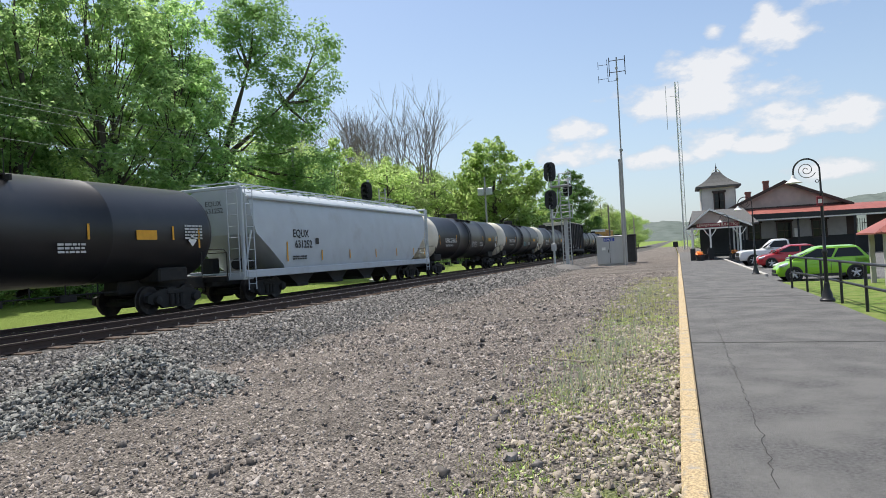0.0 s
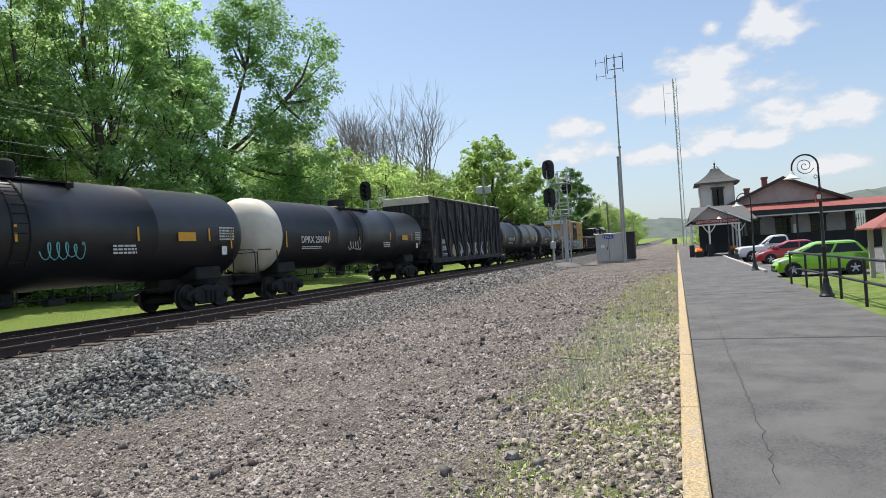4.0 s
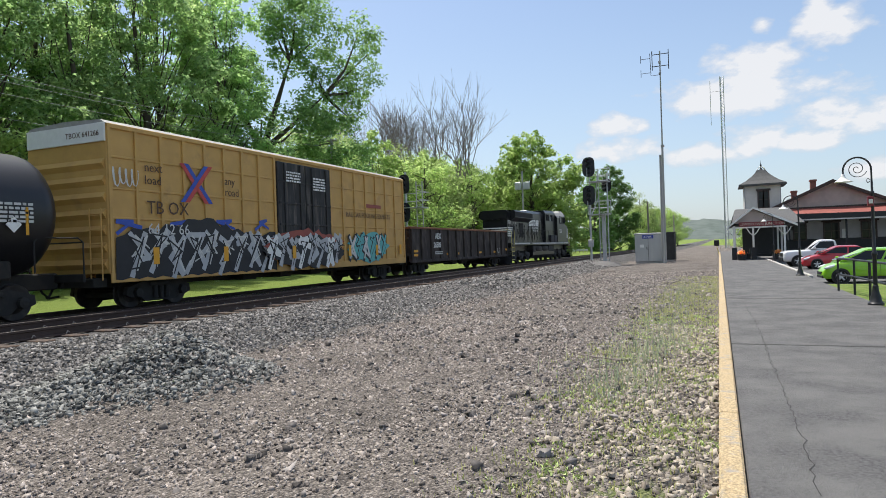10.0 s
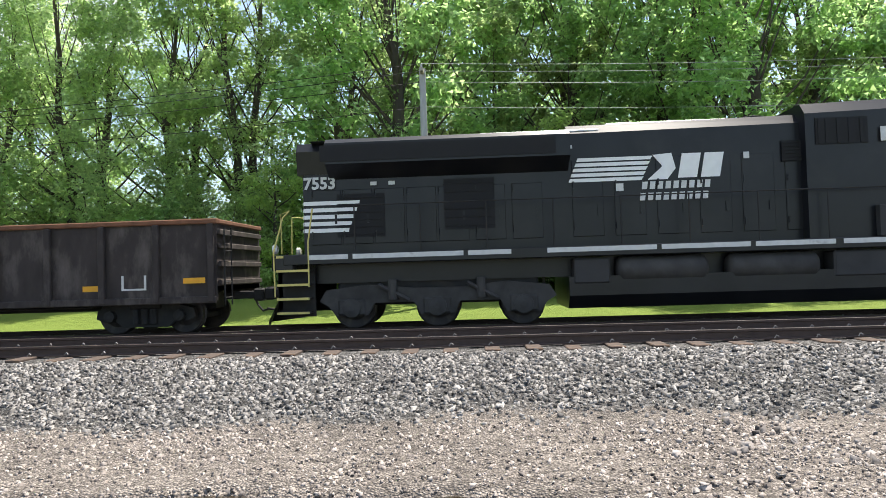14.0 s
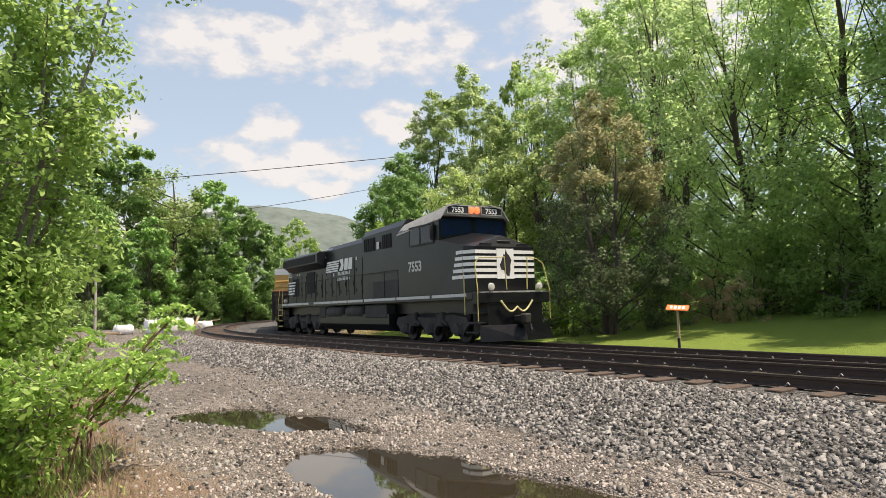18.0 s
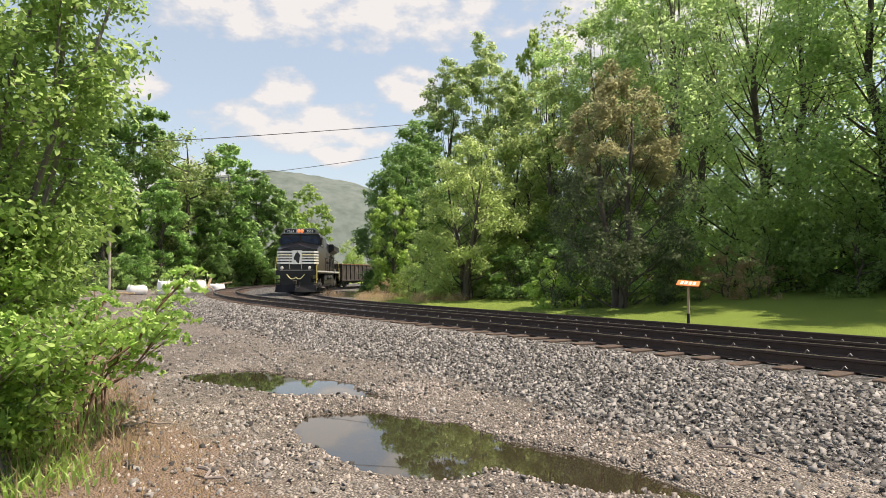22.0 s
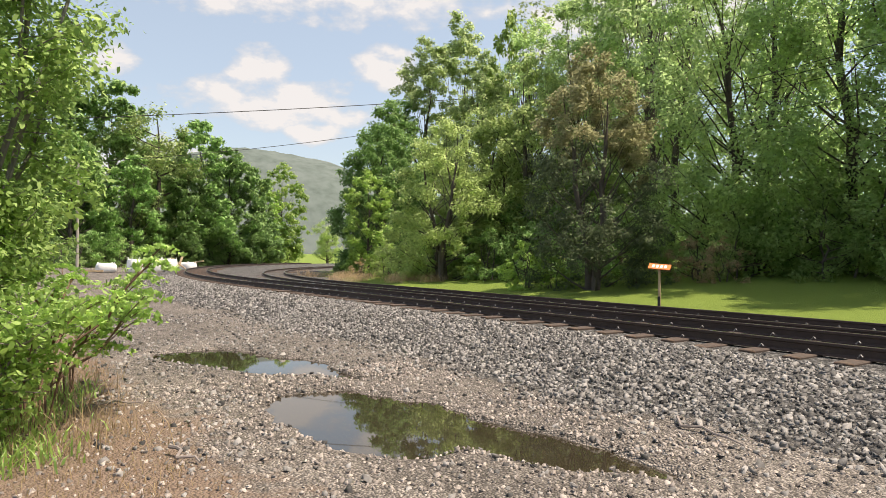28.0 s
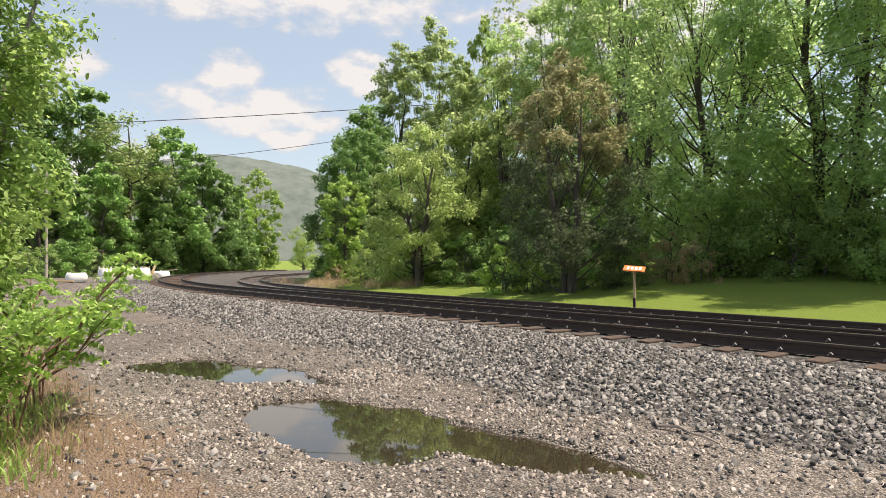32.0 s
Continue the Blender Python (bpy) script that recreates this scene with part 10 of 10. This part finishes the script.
blades("joint_moss", np.concatenate([scatter(2600, x - 0.05, x + 0.05, -3.3, -0.05, lambda x, y: 0.35 + 0.6 * smooth(-0.3, -2.6, y), 71 + k) for k, x in enumerate((3.4, 11.7, 20.5))]), 0.06, 0.008, "grass", 75, "moss and short grass in the platform joints", "weeds", 0.8)
blades("lawn_grass", scatter(9000, 12, 25.4, -7.5, -3.4, lambda x, y: 0 * x + 1.0, 13), 0.07, 0.008, "grass", 14, "mown grass beside the platform", "grass")
blades("bank_grass", scatter(9000, -50, -36, 19.6, 23.5, lambda x, y: smooth(-0.2, 0.4, wave(x, y, 0.8, 1.0)), 15), 0.5, 0.006, "dry", 16, "tall pale dry grass on the bank inside the bend", "grass", 0.9)


# ---- loose stone ----
def stones(name, pts, size, mat, seed, label, category):
    """Broken stones: skewed blocks with steep flanks and a tilted top, half sunk in the ground."""
    g = np.random.default_rng(seed)
    n = len(pts)
    base = np.array([(1.1, 0, -0.5), (-0.55, 0.95, -0.5), (-0.55, -0.95, -0.5), (0.95, 0.3, 0.62), (-0.7, 0.72, 0.68), (-0.3, -0.85, 0.6)], float)
    s = size * np.clip(g.lognormal(0, 0.3, n), 0.5, 1.7)
    v = base[None] * s[:, None, None] * g.uniform(0.7, 1.15, (n, 6, 1))
    v = v + g.normal(size=(n, 6, 3)) * (s * 0.2)[:, None, None]
    v[..., 2] *= 0.85
    a, tx = g.uniform(0, 2 * np.pi, n), g.normal(0, 0.32, n)
    v[..., 2] += v[..., 0] * tx[:, None]
    c, sn = np.cos(a)[:, None], np.sin(a)[:, None]
    v = np.stack([v[..., 0] * c - v[..., 1] * sn, v[..., 0] * sn + v[..., 1] * c, v[..., 2]], -1)
    p = np.array(pts, float)
    p[:, 2] = ground_height(p[:, 0], p[:, 1]) + s * g.uniform(0.05, 0.45, n)
    v = (v + p[:, None]).reshape(-1, 3)
    f = np.array([(0, 1, 4), (0, 4, 3), (1, 2, 5), (1, 5, 4), (2, 0, 3), (2, 3, 5), (3, 4, 5)])
    k, q = 6, 7
    faces = (np.arange(n)[:, None, None] * k + f[None]).reshape(-1, 3)
    me = bpy.data.meshes.new(name)
    me.vertices.add(n * k)
    me.vertices.foreach_set("co", v.astype(np.float32).ravel())
    me.loops.add(n * q * 3)
    me.loops.foreach_set("vertex_index", faces.astype(np.int32).ravel())
    me.polygons.add(n * q)
    me.polygons.foreach_set("loop_start", np.arange(0, n * q * 3, 3, dtype=np.int32))
    me.update(calc_edges=True)
    return tagged(put(name, me, mat), label, category, kind="stuff")


def ballast_density(x, y):
    b, gr, e, w = ground_kinds(x, y)
    dn = track_distance(x, y, NEAR_LINE)
    return b * (1 - smooth(-1.55, -1.4, dn))


def gravel_density(x, y):
    b, gr, e, w = ground_kinds(x, y)
    return np.clip((0.35 + 0.75 * smooth(-0.4, 0.6, wave(x, y, 0.6, 9.0))) * (1 - 0.7 * b) * (1 - 0.9 * e), 0, 1) * (puddle_depth(x, y) < 0.05)


S_BALLAST = stone_material("ballast_stone", (0.03, 0.028, 0.027), (0.36, 0.338, 0.318))
S_PILE = stone_material("fresh_ballast_stone", (0.028, 0.029, 0.0275), (0.345, 0.345, 0.325))
S_GRAVEL = stone_material("gravel_stone", (0.11, 0.093, 0.084), (0.49, 0.425, 0.378))


def pile_share(x, y):
    t = 0 * x
    for px, py, a, b, turn, h in PILE:
        t = np.maximum(t, np.exp(-1.1 * (((x - px) / a) ** 2 + ((y - py) / b) ** 2)))
    return t


stones("ballast", scatter(108000, -24, 24, 6.6, 12.6, lambda x, y: ballast_density(x, y) * (1 - smooth(0.2, 0.4, pile_share(x, y))), 21), 0.0255, S_BALLAST, 22, "grey broken stone ballast on the track shoulder", "ballast")
stones("far_ballast", scatter(30000, -52, -24, 6.0, 14.5, ballast_density, 31), 0.034, S_BALLAST, 32, "grey broken stone ballast along the bend", "ballast")
stones("east_ballast", scatter(16000, 24, 56, 7.0, 12.6, ballast_density, 33), 0.045, S_BALLAST, 34, "grey broken stone ballast along the line", "ballast")
stones("stone_pile", scatter(52000, 2.5, 11.5, 4.6, 9.6, lambda x, y: smooth(0.12, 0.45, pile_share(x, y)), 23), 0.026, S_PILE, 24, "heap of fresh dark grey ballast stone", "stone heap")
stones("gravel", scatter(86000, -16, 15, 0.3, 7.4, gravel_density, 25), 0.0165, S_GRAVEL, 26, "fine reddish grey gravel", "gravel")
stones("loose_stones", scatter(16000, 1.5, 34, 0.8, 7.6, lambda x, y: gravel_density(x, y) * smooth(-0.4, 0.5, wave(x, y, 1.3, 4.0) + 0.4 * wave(x, y, 4.3, 2.0)) * (0.35 + 0.65 * smooth(4, 12, x)), 61), 0.034, stone_material("dark_loose_stone", (0.06, 0.052, 0.048), (0.4, 0.36, 0.335)), 62, "scattered darker loose stones on the gravel", "gravel")
stones("west_stones", scatter(9000, -26, -7.5, 2.6, 8.0, lambda x, y: gravel_density(x, y) * 0.7, 63), 0.026, S_BALLAST, 64, "scattered loose stones round the puddles", "gravel")
stones("far_gravel", scatter(9000, 15, 40, 0.3, 8, gravel_density, 27), 0.03, S_GRAVEL, 28, "fine reddish grey gravel", "gravel")
stones("verge_stones", scatter(5500, 2.2, 14, 0.1, 1.9, lambda x, y: 1 - smooth(0.6, 1.9, y + 0.3 * wave(x, y, 1.1, 2.0)), 43), 0.026, stone_material("pale_verge_stone", (0.16, 0.134, 0.11), (0.52, 0.45, 0.365)), 44, "pale loose stones along the platform edge", "gravel")
stones("shoulder_gravel", scatter(7000, -14, -7.5, 0.2, 2.4, lambda x, y: smooth(-11.5, -10.2, x), 29), 0.03, S_BALLAST, 30, "coarse pale gravel beside the track", "gravel")


# ---- what moves ----
RUN = [(t * 0.5, 12.7 * (t * 0.5 - 13.0)) for t in range(0, 32)] + [(16.0, 37.3), (16.5, 41.7), (17.0, 44.9), (17.5, 48.2), (18.0, 51.6), (18.5, 55.0), (19.0, 58.6), (19.5, 62.3), (20.0, 66.0)]
RUN += [(20.5, 69.8), (21.0, 73.1), (21.5, 76.4), (22.0, 79.9), (22.5, 83.5), (23.0, 87.2), (23.5, 91.0), (24.0, 94.7), (24.5, 98.0), (25.5, 103.4), (26.5, 108.2)]
RUN += [(26.5 + 0.5 * k, 108.2 + 2.8 * k) for k in range(1, 12)]


def motions():
    """The train rolls west along the far track and slows into the bend."""
    for car, (s_mid, half) in TRAIN.items():
        rows = []
        for t, run in RUN:
            a, _ = on_track(FAR_LINE, s_mid + run - half, 0, FAR_Z)
            b, _ = on_track(FAR_LINE, s_mid + run + half, 0, FAR_Z)
            mid = (a + b) / 2
            turn = math.degrees(math.atan2(a.y - b.y, a.x - b.x))
            rows.append((t, pose(mid.x, mid.y, mid.z, 0, 0, turn)))
        walk(car, rows)


motions()
